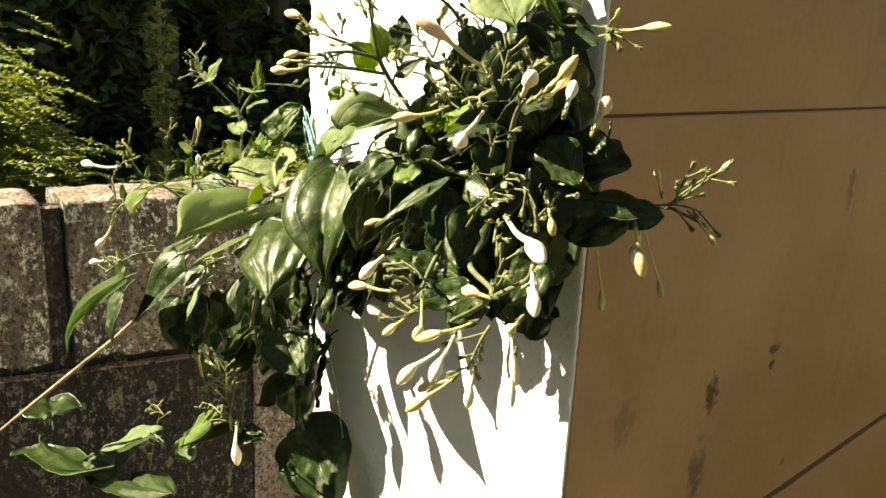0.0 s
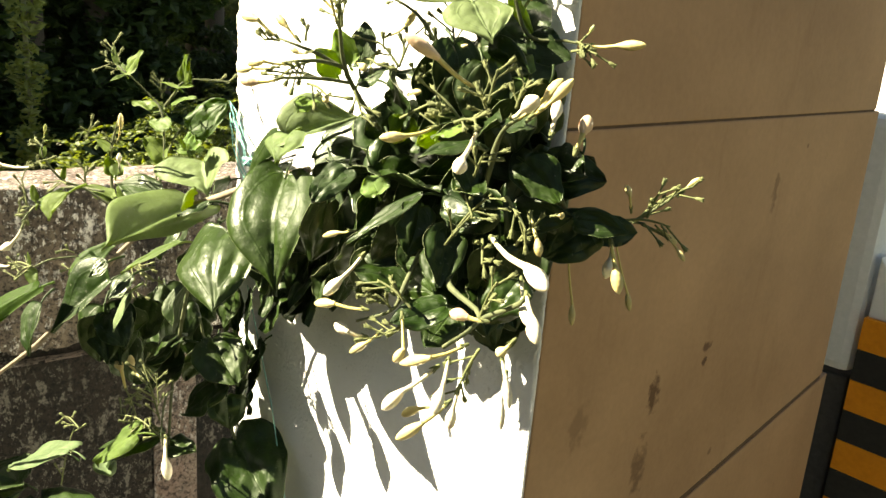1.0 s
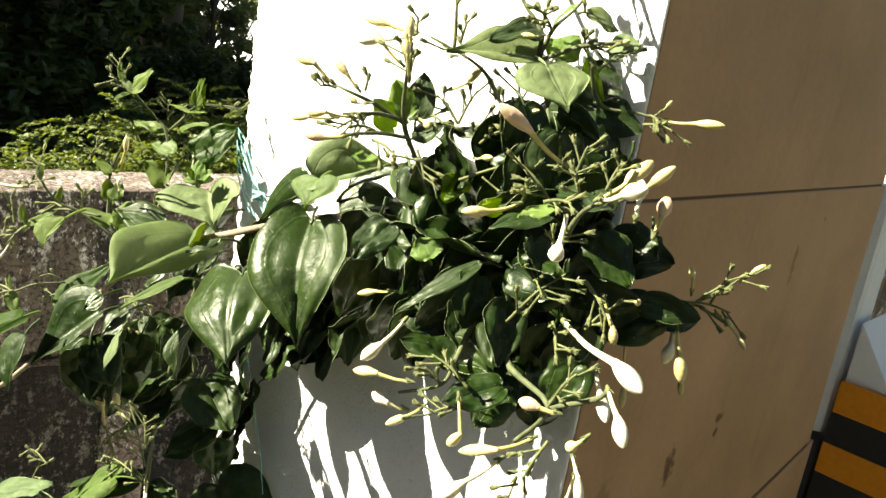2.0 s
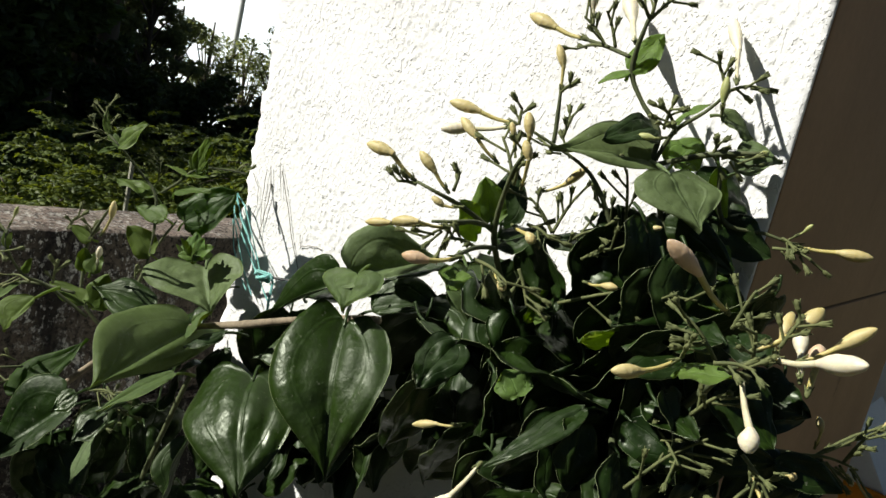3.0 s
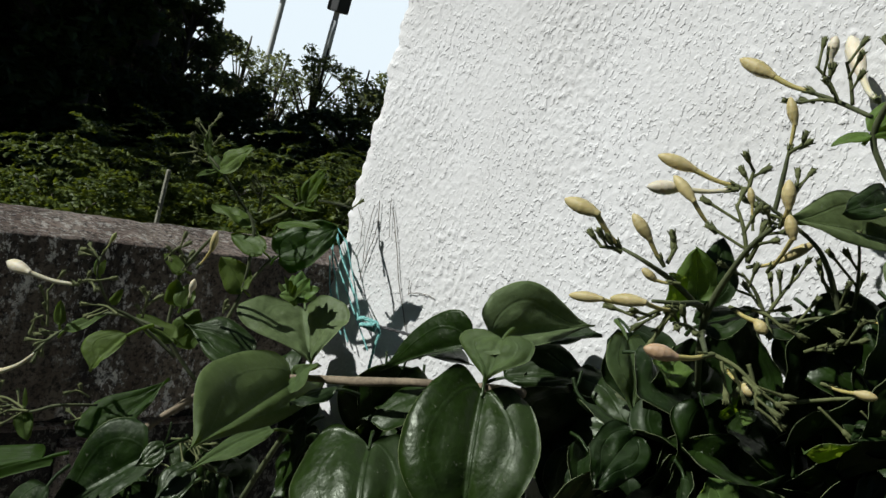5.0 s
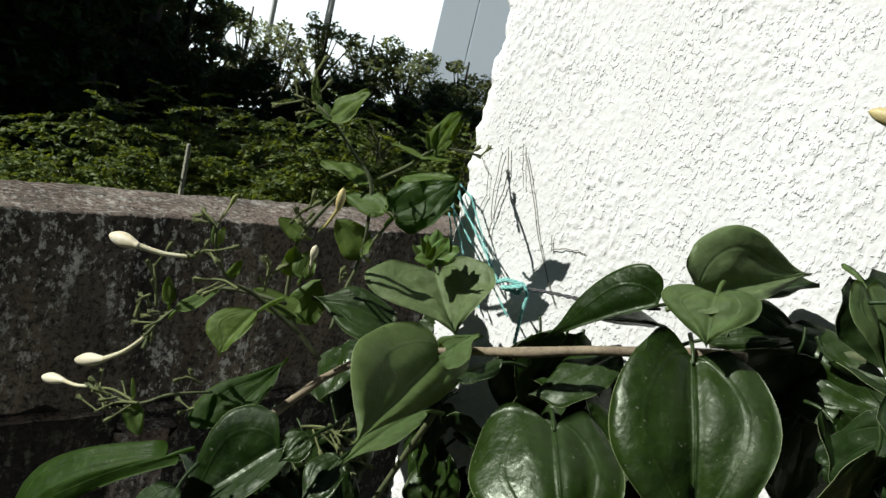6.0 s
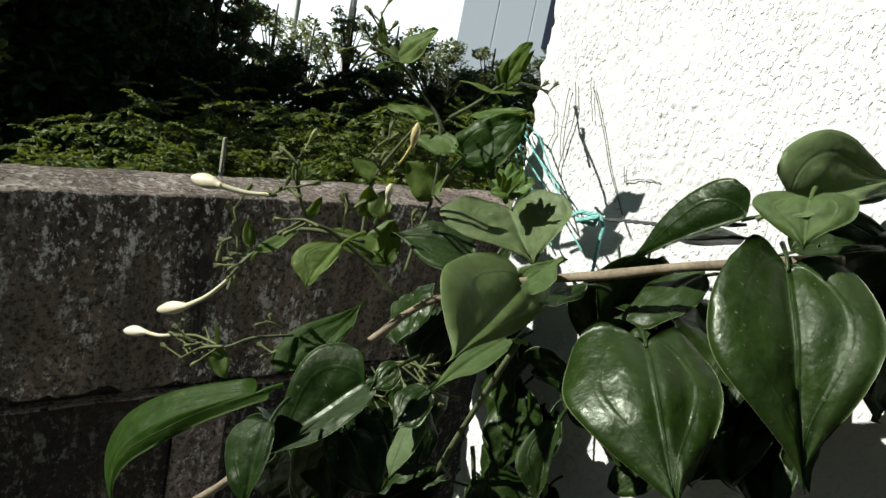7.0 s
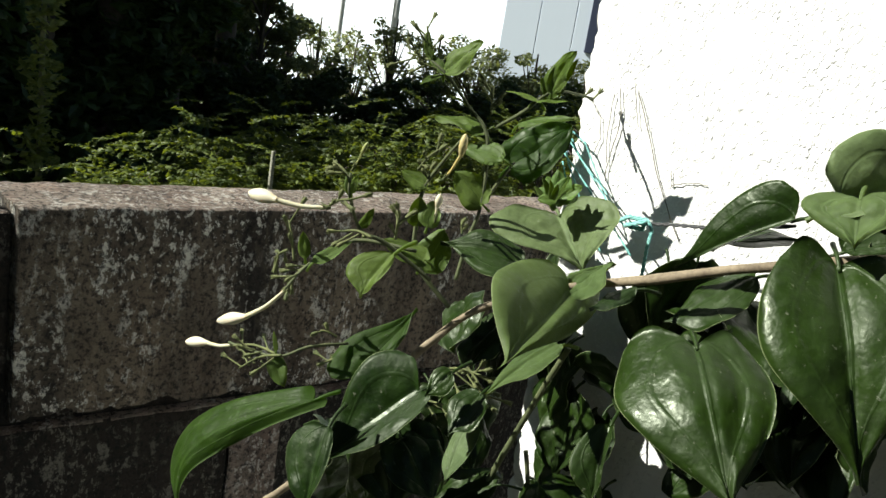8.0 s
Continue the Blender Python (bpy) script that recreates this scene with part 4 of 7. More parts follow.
blade((-0.1419, -0.0286, 1.3770), (-0.1150, -0.0102, 1.3872), (-0.1371, -0.0134, 1.3931), (-0.1222, -0.0225, 1.3806), 0.12)
blade((-0.1020, -0.0234, 1.4098), (-0.0875, -0.0321, 1.3885), (-0.0999, -0.0367, 1.4008), (-0.0919, -0.0196, 1.4023), 0.16, UNDER)
blade((-0.1690, -0.0252, 1.3598), (-0.1865, -0.0499, 1.3373), (-0.1841, -0.0273, 1.3509), (-0.1680, -0.0462, 1.3418), 0.14)
blade((-0.2550, -0.0959, 1.2925), (-0.2768, -0.1231, 1.2563), (-0.2768, -0.1057, 1.2947), (-0.2496, -0.1122, 1.2778), 0.14)
blade((-0.2740, -0.1314, 1.2873), (-0.3150, -0.1583, 1.2280), (-0.3237, -0.1399, 1.2627), (-0.2991, -0.1415, 1.2609), 0.10, THIN, bend=(-0.0213, -0.0051, -0.0041), belly=0.9)
blade((-0.2704, -0.0936, 1.2707), (-0.2583, -0.0969, 1.2360), (-0.2807, -0.1050, 1.2539), (-0.2485, -0.0822, 1.2644), 0.14)
blade((-0.2898, -0.0958, 1.2840), (-0.2871, -0.0713, 1.3119), (-0.3032, -0.0965, 1.2923), (-0.2797, -0.0856, 1.2976), 0.16, THIN)
blade((-0.2368, -0.0709, 1.3481), (-0.2658, -0.0864, 1.3480), (-0.2544, -0.0733, 1.3538), (-0.2349, -0.0875, 1.3416), 0.12)
blade((-0.2145, -0.0699, 1.3230), (-0.2153, -0.1049, 1.3087), (-0.2212, -0.0864, 1.3147), (-0.2066, -0.0894, 1.3171), 0.10, UNDER)
blade((-0.2600, -0.1340, 1.2838), (-0.2545, -0.1440, 1.2544), (-0.2719, -0.1412, 1.2676), (-0.2512, -0.1387, 1.2710), 0.12)
blade((-0.2274, -0.0962, 1.2916), (-0.2252, -0.1063, 1.2709), (-0.2314, -0.1006, 1.2800), (-0.2195, -0.0994, 1.2856), 0.08, PALELEAF)
blade((-0.1795, -0.0822, 1.3099), (-0.1728, -0.0948, 1.2860), (-0.1828, -0.0943, 1.2976), (-0.1709, -0.0936, 1.3016), 0.12)
blade((-0.2261, -0.0941, 1.3035), (-0.2256, -0.1087, 1.2902), (-0.2333, -0.1020, 1.2981), (-0.2190, -0.1017, 1.2946), 0.14)
blade((-0.2308, -0.1064, 1.3118), (-0.2328, -0.1159, 1.3038), (-0.2355, -0.1106, 1.3109), (-0.2274, -0.1108, 1.3057), 0.08)
blade((-0.2597, -0.1151, 1.3473), (-0.2612, -0.1268, 1.3313), (-0.2702, -0.1265, 1.3399), (-0.2546, -0.1240, 1.3397), 0.06, SHOOT)
blade((-0.1918, -0.0635, 1.3513), (-0.1983, -0.0796, 1.3434), (-0.1982, -0.0647, 1.3477), (-0.1920, -0.0740, 1.3442), 0.06)
blade((-0.1819, -0.0305, 1.3690), (-0.1496, -0.0396, 1.3792), (-0.1746, -0.0170, 1.3749), (-0.1643, -0.0229, 1.3710), 0.06)

# leaves of the side shoots
leaf((-0.3031, -0.0611, 1.4111), (-0.2901, -0.0560, 1.4256), 0.012, (0.44, -0.44, 0.78), 0.05, 0.30, 0.05, SHOOT)
leaf((-0.3051, -0.0611, 1.4091), (-0.3072, -0.0709, 1.4048), 0.004, (0.35, -0.33, 0.88), 0.10, 0.30, 0.05, SHOOT)
leaf((-0.2908, -0.0241, 1.3742), (-0.2736, -0.0080, 1.3968), 0.025, (0.53, -0.66, 0.53), 0.08, 0.20, 0.10, THIN)
leaf((-0.2910, -0.0455, 1.3886), (-0.3111, -0.0555, 1.3922), 0.011, (0.30, -0.30, 0.91), 0.10, 0.20, 0.10, SHOOT)
leaf((-0.2780, -0.0454, 1.3796), (-0.2970, -0.0513, 1.3814), 0.011, (0.53, -0.57, 0.63), 0.08, 0.20, 0.10, SHOOT)
leaf((-0.2830, -0.0467, 1.3585), (-0.2951, -0.0549, 1.3703), 0.015, (0.69, -0.72, 0.07), 0.05, 0.20, 0.10, SHOOT)
leaf((-0.2873, -0.0794, 1.3495), (-0.2863, -0.0817, 1.3614), 0.009, (0.69, -0.64, 0.34), 0.05, 0.20, 0.10, SHOOT)
leaf((-0.2813, -0.0794, 1.3505), (-0.2842, -0.0747, 1.3606), 0.009, (0.71, -0.69, -0.15), 0.05, 0.20, 0.10, SHOOT)
leaf((-0.2872, -0.0738, 1.3307), (-0.2802, -0.0704, 1.3488), 0.015, (0.66, -0.65, 0.39), 0.10, 0.20, 0.10, SHOOT)
leaf((-0.2743, -0.0841, 1.3384), (-0.2894, -0.0952, 1.3440), 0.010, (0.55, -0.50, 0.67), 0.10, 0.20, 0.10, SHOOT)
leaf((-0.3000, -0.1193, 1.3325), (-0.2955, -0.1051, 1.3427), 0.006, (0.39, -0.30, 0.87), 0.10, 0.20, 0.05, SHOOT)
leaf((-0.3060, -0.1192, 1.3325), (-0.3090, -0.1195, 1.3425), 0.005, (0.75, -0.54, 0.39), 0.05, 0.20, 0.05, SHOOT)
leaf((-0.3140, -0.1226, 1.2874), (-0.3050, -0.1225, 1.2784), 0.008, (0.70, -0.48, 0.53), 0.10, 0.20, 0.05, SHOOT)
leaf((-0.3130, -0.1228, 1.2904), (-0.3160, -0.1230, 1.2984), 0.002, (0.72, -0.48, 0.50), 0.10, 0.20, 0.05, SHOOT)
leaf((-0.2843, -0.0799, 1.3665), (-0.2953, -0.0849, 1.3703), 0.008, (0.73, -0.68, -0.07), 0.05, 0.20, 0.05, SHOOT)
leaf((-0.2710, -0.0459, 1.3956), (-0.2490, -0.0424, 1.4027), 0.008, (0.30, -0.37, 0.88), 0.10, 0.20, 0.05, SHOOT)
leaf((-0.2630, -0.0463, 1.4056), (-0.2771, -0.0513, 1.4084), 0.003, (0.28, -0.33, 0.90), 0.10, 0.20, 0.05, SHOOT)
leaf((-0.2650, -0.0463, 1.4056), (-0.2520, -0.0415, 1.4087), 0.005, (0.27, -0.34, 0.90), 0.10, 0.20, 0.05, SHOOT)
leaf((-0.2821, -0.1205, 1.3635), (-0.2841, -0.1207, 1.3715), 0.003, (0.54, -0.42, 0.73), 0.05, 0.20, 0.05, SHOOT)
leaf((-0.2811, -0.1205, 1.3645), (-0.2797, -0.1201, 1.3712), 0.003, (0.54, -0.43, 0.73), 0.05, 0.20, 0.05, SHOOT)
leaf((-0.2866, -0.1094, 1.3496), (-0.2806, -0.1097, 1.3585), 0.004, (0.72, -0.59, 0.37), 0.05, 0.20, 0.05, SHOOT)
leaf((-0.2590, -0.0445, 1.4096), (-0.2590, -0.0458, 1.4206), 0.005, (0.51, -0.63, 0.58), 0.05, 0.30, 0.05, SHOOT)
leaf((-0.2570, -0.0446, 1.4106), (-0.2480, -0.0461, 1.4246), 0.004, (0.50, -0.64, 0.58), 0.05, 0.30, 0.05, SHOOT)
leaf((-0.2570, -0.0416, 1.4107), (-0.2560, -0.0418, 1.4177), 0.003, (0.50, -0.64, 0.58), 0.05, 0.30, 0.05, SHOOT)
leaf((-0.2620, -0.0444, 1.4086), (-0.2640, -0.0466, 1.4156), 0.003, (0.51, -0.62, 0.59), 0.05, 0.30, 0.05, SHOOT)
leaf((-0.3031, -0.0611, 1.4101), (-0.3132, -0.0633, 1.4180), 0.005, (0.59, -0.56, 0.58), 0.05, 0.30, 0.05, SHOOT)
leaf((-0.3102, -0.0642, 1.4150), (-0.3142, -0.0645, 1.4270), 0.004, (0.61, -0.55, 0.57), 0.05, 0.30, 0.05, SHOOT)
leaf((-0.2440, -0.0504, 1.3684), (-0.2501, -0.0555, 1.3743), 0.003, (0.47, -0.59, 0.65), 0.05, 0.30, 0.02, SHOOT)
leaf((-0.2440, -0.0504, 1.3684), (-0.2471, -0.0556, 1.3783), 0.003, (0.47, -0.60, 0.65), 0.05, 0.30, 0.02, SHOOT)
leaf((-0.2440, -0.0504, 1.3684), (-0.2431, -0.0557, 1.3783), 0.003, (0.46, -0.60, 0.65), 0.05, 0.30, 0.02, SHOOT)
leaf((-0.2440, -0.0504, 1.3684), (-0.2391, -0.0557, 1.3773), 0.003, (0.46, -0.60, 0.65), 0.05, 0.30, 0.02, SHOOT)
leaf((-0.2440, -0.0504, 1.3684), (-0.2341, -0.0569, 1.3812), 0.002, (0.46, -0.61, 0.65), 0.05, 0.30, 0.02, SHOOT)
leaf((-0.2440, -0.0504, 1.3684), (-0.2321, -0.0557, 1.3773), 0.002, (0.46, -0.61, 0.65), 0.05, 0.30, 0.02, SHOOT)

leaf((-0.2610, -0.0430, 1.4095), (-0.2490, -0.0480, 1.4270), 0.010, (0.44, -0.60, 0.65), 0.05, 0.30, 0.05, SHOOT)

# young rosette at the pillar's corner
leaf((-0.2422, -0.0491, 1.3708), (-0.2521, -0.0515, 1.3732), 0.0072, (0.45, -0.6, 0.6), 0.10, 0.30, 0.04, YOUNG)
leaf((-0.2422, -0.0491, 1.3708), (-0.2500, -0.0494, 1.3783), 0.0072, (0.45, -0.6, 0.6), 0.10, 0.30, 0.04, YOUNG)
leaf((-0.2422, -0.0491, 1.3708), (-0.2456, -0.0486, 1.3820), 0.0072, (0.45, -0.6, 0.6), 0.10, 0.30, 0.04, YOUNG)
leaf((-0.2422, -0.0491, 1.3708), (-0.2397, -0.0481, 1.3803), 0.0072, (0.45, -0.6, 0.6), 0.10, 0.30, 0.04, YOUNG)
leaf((-0.2422, -0.0491, 1.3708), (-0.2350, -0.0462, 1.3780), 0.0072, (0.45, -0.6, 0.6), 0.10, 0.30, 0.04, YOUNG)
leaf((-0.2422, -0.0491, 1.3708), (-0.2468, -0.0561, 1.3700), 0.0072, (0.45, -0.6, 0.6), 0.10, 0.30, 0.04, YOUNG)
leaf((-0.2422, -0.0491, 1.3708), (-0.2386, -0.0416, 1.3722), 0.0072, (0.45, -0.6, 0.6), 0.10, 0.30, 0.04, YOUNG)

# leaves in the middle of the vine
leaf((-0.0576, -0.0898, 1.4247), (-0.0536, -0.0997, 1.4214), 0.010, (0.30, -0.43, 0.85), 0.10, 0.30, 0.10)
leaf((-0.0676, -0.0651, 1.4383), (-0.0705, -0.0704, 1.4522), 0.012, (0.52, -0.79, 0.33), 0.05, 0.20, 0.10)
leaf((-0.0686, -0.0700, 1.4332), (-0.0705, -0.0802, 1.4440), 0.012, (0.42, -0.60, 0.68), 0.05, 0.20, 0.10)
leaf((-0.0666, -0.0601, 1.4374), (-0.0694, -0.0565, 1.4565), 0.013, (0.49, -0.77, 0.42), 0.05, 0.20, 0.10)
leaf((-0.0386, -0.0350, 1.4377), (-0.0556, -0.0500, 1.4365), 0.013, (0.18, -0.36, 0.92), 0.10, 0.20, 0.10)
leaf((-0.0666, -0.0599, 1.4304), (-0.0556, -0.0511, 1.4395), 0.013, (0.22, -0.38, 0.90), 0.10, 0.20, 0.10)
blade((-0.0335, -0.0323, 1.4680), (-0.0555, -0.0603, 1.4661), (-0.0357, -0.0471, 1.4646), (-0.0485, -0.0354, 1.4779), 0.12, PALELEAF)
blade((-0.0232, -0.0387, 1.4669), (-0.0070, -0.0420, 1.4520), (-0.0260, -0.0500, 1.4574), (-0.0097, -0.0294, 1.4635), (0.16, 0.12), PALELEAF)
leaf((-0.0363, -0.0310, 1.4798), (-0.0413, -0.0519, 1.4754), 0.012, (0.34, -0.72, 0.61), 0.20, 0.30, 0.10)
leaf((-0.0092, -0.0175, 1.4548), (0.0068, -0.0103, 1.4478), 0.014, (0.76, -0.65, 0.02), 0.05, 0.20, 0.10)
leaf((-0.0120, -0.0278, 1.4716), (-0.0092, -0.0155, 1.4548), 0.006, (0.30, -0.94, 0.14), 0.05, 0.30, 0.10)
leaf((-0.0470, -0.0360, 1.4966), (-0.0418, -0.0305, 1.5105), 0.010, (0.36, -0.76, 0.55), 0.05, 0.30, 0.10)
leaf((-0.0481, -0.0359, 1.4956), (-0.0551, -0.0418, 1.4905), 0.005, (0.22, -0.44, 0.87), 0.10, 0.30, 0.10)
leaf((-0.0153, -0.0298, 1.4883), (-0.0065, -0.0196, 1.4845), 0.011, (0.19, -0.59, 0.78), 0.15, 0.30, 0.10, PALELEAF)
leaf((-0.0270, -0.0298, 1.4697), (-0.0240, -0.0199, 1.4798), 0.014, (0.28, -0.74, 0.61), 0.05, 0.20, 0.10)
blade((-0.0108, -0.0160, 1.4722), (0.0011, -0.0100, 1.4786), (-0.0108, -0.0080, 1.4824), (-0.0013, -0.0220, 1.4734), 0.10, PALELEAF)
leaf((-0.0264, -0.0110, 1.4666), (-0.0057, -0.0170, 1.4488), 0.026, (0.25, -0.75, 0.6), 0.08, 0.18, 0.14)
leaf((-0.0295, -0.0297, 1.4834), (-0.0203, -0.0309, 1.4914), 0.005, (0.20, -0.53, 0.82), 0.10, 0.30, 0.10)
leaf((-0.0296, -0.0301, 1.4418), (0.0028, -0.0312, 1.4415), 0.024, (0.88, -0.47, 0.01), 0.10, 0.20, 0.15)
leaf((-0.0112, -0.0243, 1.4457), (0.0018, -0.0302, 1.4395), 0.014, (0.18, -0.60, 0.78), 0.10, 0.20, 0.10)
leaf((-0.0102, -0.0390, 1.4284), (-0.0187, -0.0606, 1.4200), 0.012, (0.14, -0.36, 0.92), 0.10, 0.20, 0.10)
leaf((-0.0102, -0.0391, 1.4324), (0.0048, -0.0390, 1.4294), 0.013, (0.85, -0.13, -0.51), 0.10, 0.20, 0.10)
leaf((-0.0012, -0.0489, 1.4222), (-0.0077, -0.0695, 1.4158), 0.012, (0.88, -0.21, -0.42), 0.10, 0.20, 0.10)
leaf((-0.0739, -0.0591, 1.3914), (-0.0709, -0.0798, 1.3800), 0.017, (0.37, -0.53, 0.76), 0.10, 0.20, 0.10)
leaf((-0.0389, -0.0690, 1.3880), (-0.0458, -0.0691, 1.3950), 0.013, (0.90, -0.36, -0.22), 0.10, 0.20, 0.10)
leaf((-0.0477, -0.0495, 1.4115), (-0.0447, -0.0594, 1.4102), 0.005, (0.27, -0.51, 0.82), 0.10, 0.20, 0.10)
leaf((0.0159, -0.0888, 1.4225), (0.0279, -0.0889, 1.4264), 0.010, (0.09, -0.36, 0.93), 0.10, 0.20, 0.10)
leaf((0.0148, -0.0489, 1.4271), (0.0278, -0.0588, 1.4249), 0.014, (0.15, -0.65, 0.74), 0.10, 0.20, 0.10)
leaf((-0.0569, -0.0491, 1.3935), (-0.0134, -0.0585, 1.3921), 0.029, (0.92, -0.26, -0.29), 0.10, 0.20, 0.15)
leaf((-0.0240, -0.0542, 1.3806), (-0.0381, -0.0700, 1.3575), 0.029, (0.94, -0.33, -0.00), 0.10, 0.20, 0.15)
leaf((-0.0183, -0.0635, 1.3921), (-0.0329, -0.0912, 1.3743), 0.010, (0.10, -0.16, 0.98), 0.15, 0.30, 0.05)
leaf((-0.0621, -0.0492, 1.3609), (-0.0753, -0.0550, 1.3339), 0.027, (0.95, -0.30, 0.01), 0.10, 0.20, 0.15)
leaf((-0.0191, -0.0689, 1.3534), (-0.0330, -0.0841, 1.3603), 0.014, (0.25, -0.41, 0.88), 0.10, 0.20, 0.10)
leaf((0.0059, -0.0688, 1.3532), (-0.0031, -0.0898, 1.3481), 0.016, (0.26, -0.54, 0.80), 0.10, 0.20, 0.10)
leaf((-0.0050, -0.0591, 1.3774), (0.0050, -0.0749, 1.3622), 0.018, (0.34, -0.72, 0.61), 0.10, 0.20, 0.10)
leaf((-0.0900, -0.0535, 1.3637), (-0.0729, -0.0610, 1.3894), 0.018, (0.35, -0.45, 0.82), 0.10, 0.20, 0.10)
leaf((-0.0549, -0.0590, 1.3873), (-0.0460, -0.0732, 1.3715), 0.017, (0.81, -0.22, -0.55), 0.10, 0.20, 0.10)
leaf((-0.0646, -0.0449, 1.4297), (-0.0397, -0.0516, 1.4164), 0.027, (0.90, -0.13, -0.42), 0.10, 0.20, 0.15)
leaf((0.0186, -0.0286, 1.4104), (0.0346, -0.0295, 1.4073), 0.016, (0.81, -0.58, 0.06), 0.10, 0.20, 0.10)
leaf((0.0080, -0.0392, 1.3875), (0.0320, -0.0311, 1.3904), 0.015, (0.84, -0.50, 0.19), 0.10, 0.20, 0.10)
leaf((0.0320, -0.0291, 1.3894), (0.0509, -0.0200, 1.3874), 0.011, (0.83, -0.53, 0.19), 0.10, 0.20, 0.10)
leaf((-0.0969, -0.0490, 1.3898), (-0.0619, -0.0490, 1.3896), 0.019, (0.84, -0.12, -0.53), 0.10, 0.20, 0.10)
leaf((-0.0307, -0.0397, 1.4246), (-0.0107, -0.0397, 1.4235), 0.018, (0.98, -0.08, -0.20), 0.10, 0.20, 0.10)
leaf((0.0048, -0.0588, 1.4160), (-0.0047, -0.0794, 1.4115), 0.011, (0.13, -0.28, 0.95), 0.10, 0.20, 0.10)
leaf((-0.0177, -0.0496, 1.4163), (-0.0277, -0.0594, 1.4091), 0.017, (0.84, -0.10, -0.53), 0.10, 0.20, 0.10)
leaf((-0.0052, -0.0489, 1.4233), (0.0158, -0.0579, 1.4250), 0.014, (0.98, -0.07, -0.19), 0.10, 0.20, 0.10)
leaf((0.0007, -0.0586, 1.4021), (0.0192, -0.0692, 1.3991), 0.013, (0.83, -0.34, -0.44), 0.10, 0.20, 0.10)
leaf((-0.0507, -0.0446, 1.4176), (-0.0538, -0.0493, 1.4055), 0.016, (0.92, -0.19, -0.34), 0.10, 0.20, 0.10)

# shaded leaves inside the vine
leaf((-0.1214, -0.0161, 1.3821), (-0.0800, -0.0237, 1.3762), 0.028, (0.95, -0.29, -0.09), 0.09, 0.13, 0.14)
leaf((0.0129, -0.0340, 1.3725), (0.0067, -0.0388, 1.3485), 0.021, (0.90, -0.38, 0.20), 0.06, 0.22, 0.14)
leaf((-0.0829, -0.0132, 1.3965), (-0.0660, -0.0227, 1.3752), 0.022, (0.92, -0.34, -0.21), 0.10, 0.28, 0.14)
leaf((-0.0549, -0.0389, 1.3868), (-0.0542, -0.0381, 1.3539), 0.025, (0.77, -0.32, -0.56), 0.10, 0.16, 0.14)
leaf((-0.0569, -0.0299, 1.3830), (-0.0841, -0.0263, 1.3552), 0.023, (0.82, -0.38, -0.42), 0.10, 0.16, 0.14)
leaf((-0.0157, -0.0197, 1.4219), (0.0086, -0.0237, 1.4146), 0.019, (0.88, -0.30, -0.36), 0.10, 0.11, 0.14)
leaf((-0.0275, -0.0117, 1.3270), (0.0036, -0.0226, 1.3317), 0.023, (0.88, -0.46, 0.13), 0.17, 0.16, 0.14)
leaf((0.0147, -0.0416, 1.4093), (0.0321, -0.0392, 1.3973), 0.018, (0.93, -0.21, -0.30), 0.12, 0.15, 0.14)
leaf((-0.1557, -0.0119, 1.3267), (-0.1713, -0.0152, 1.2823), 0.029, (0.95, -0.19, -0.23), 0.11, 0.15, 0.14)
leaf((-0.0115, -0.0354, 1.3885), (0.0119, -0.0331, 1.3825), 0.019, (0.71, -0.48, -0.51), 0.10, 0.29, 0.14)
leaf((0.0236, -0.0176, 1.4116), (0.0139, -0.0261, 1.3866), 0.023, (0.95, -0.21, -0.24), 0.18, 0.28, 0.14)
leaf((0.0009, -0.0221, 1.3817), (-0.0083, -0.0289, 1.3537), 0.022, (0.91, -0.35, 0.20), 0.06, 0.29, 0.14)
leaf((0.0138, -0.0420, 1.4323), (-0.0048, -0.0383, 1.4074), 0.023, (0.88, -0.40, -0.24), 0.10, 0.14, 0.14)
leaf((-0.0033, -0.0150, 1.4298), (-0.0128, -0.0192, 1.3999), 0.028, (0.92, -0.31, -0.25), 0.10, 0.28, 0.14)
leaf((-0.0841, -0.0232, 1.3513), (-0.0533, -0.0270, 1.3490), 0.023, (0.96, -0.10, -0.25), 0.10, 0.25, 0.14)
leaf((-0.0197, -0.0188, 1.4290), (-0.0138, -0.0172, 1.4020), 0.020, (0.72, -0.34, -0.60), 0.10, 0.12, 0.14)
leaf((-0.0035, -0.0175, 1.3968), (0.0098, -0.0129, 1.3657), 0.029, (0.91, -0.36, -0.22), 0.10, 0.18, 0.14)
leaf((-0.0878, -0.0325, 1.4091), (-0.0519, -0.0391, 1.3927), 0.031, (0.97, -0.16, -0.19), 0.10, 0.16, 0.14)
leaf((-0.0156, -0.0182, 1.3788), (-0.0043, -0.0179, 1.3558), 0.022, (0.88, -0.28, -0.38), 0.07, 0.26, 0.14)
leaf((0.0026, -0.0237, 1.4106), (0.0059, -0.0181, 1.3817), 0.021, (0.88, -0.32, -0.35), 0.10, 0.17, 0.14)
leaf((0.0088, -0.0249, 1.3656), (-0.0054, -0.0288, 1.3407), 0.021, (0.90, -0.40, 0.16), 0.20, 0.12, 0.14)
leaf((-0.0181, -0.0341, 1.3707), (-0.0103, -0.0458, 1.3416), 0.025, (0.90, -0.38, 0.23), 0.16, 0.16, 0.14)
leaf((-0.0346, -0.0223, 1.3749), (-0.0123, -0.0208, 1.3468), 0.025, (0.86, -0.43, 0.27), 0.19, 0.22, 0.14)
leaf((-0.2047, -0.0161, 1.3475), (-0.1498, -0.0252, 1.3363), 0.033, (0.97, -0.17, -0.16), 0.19, 0.13, 0.14)
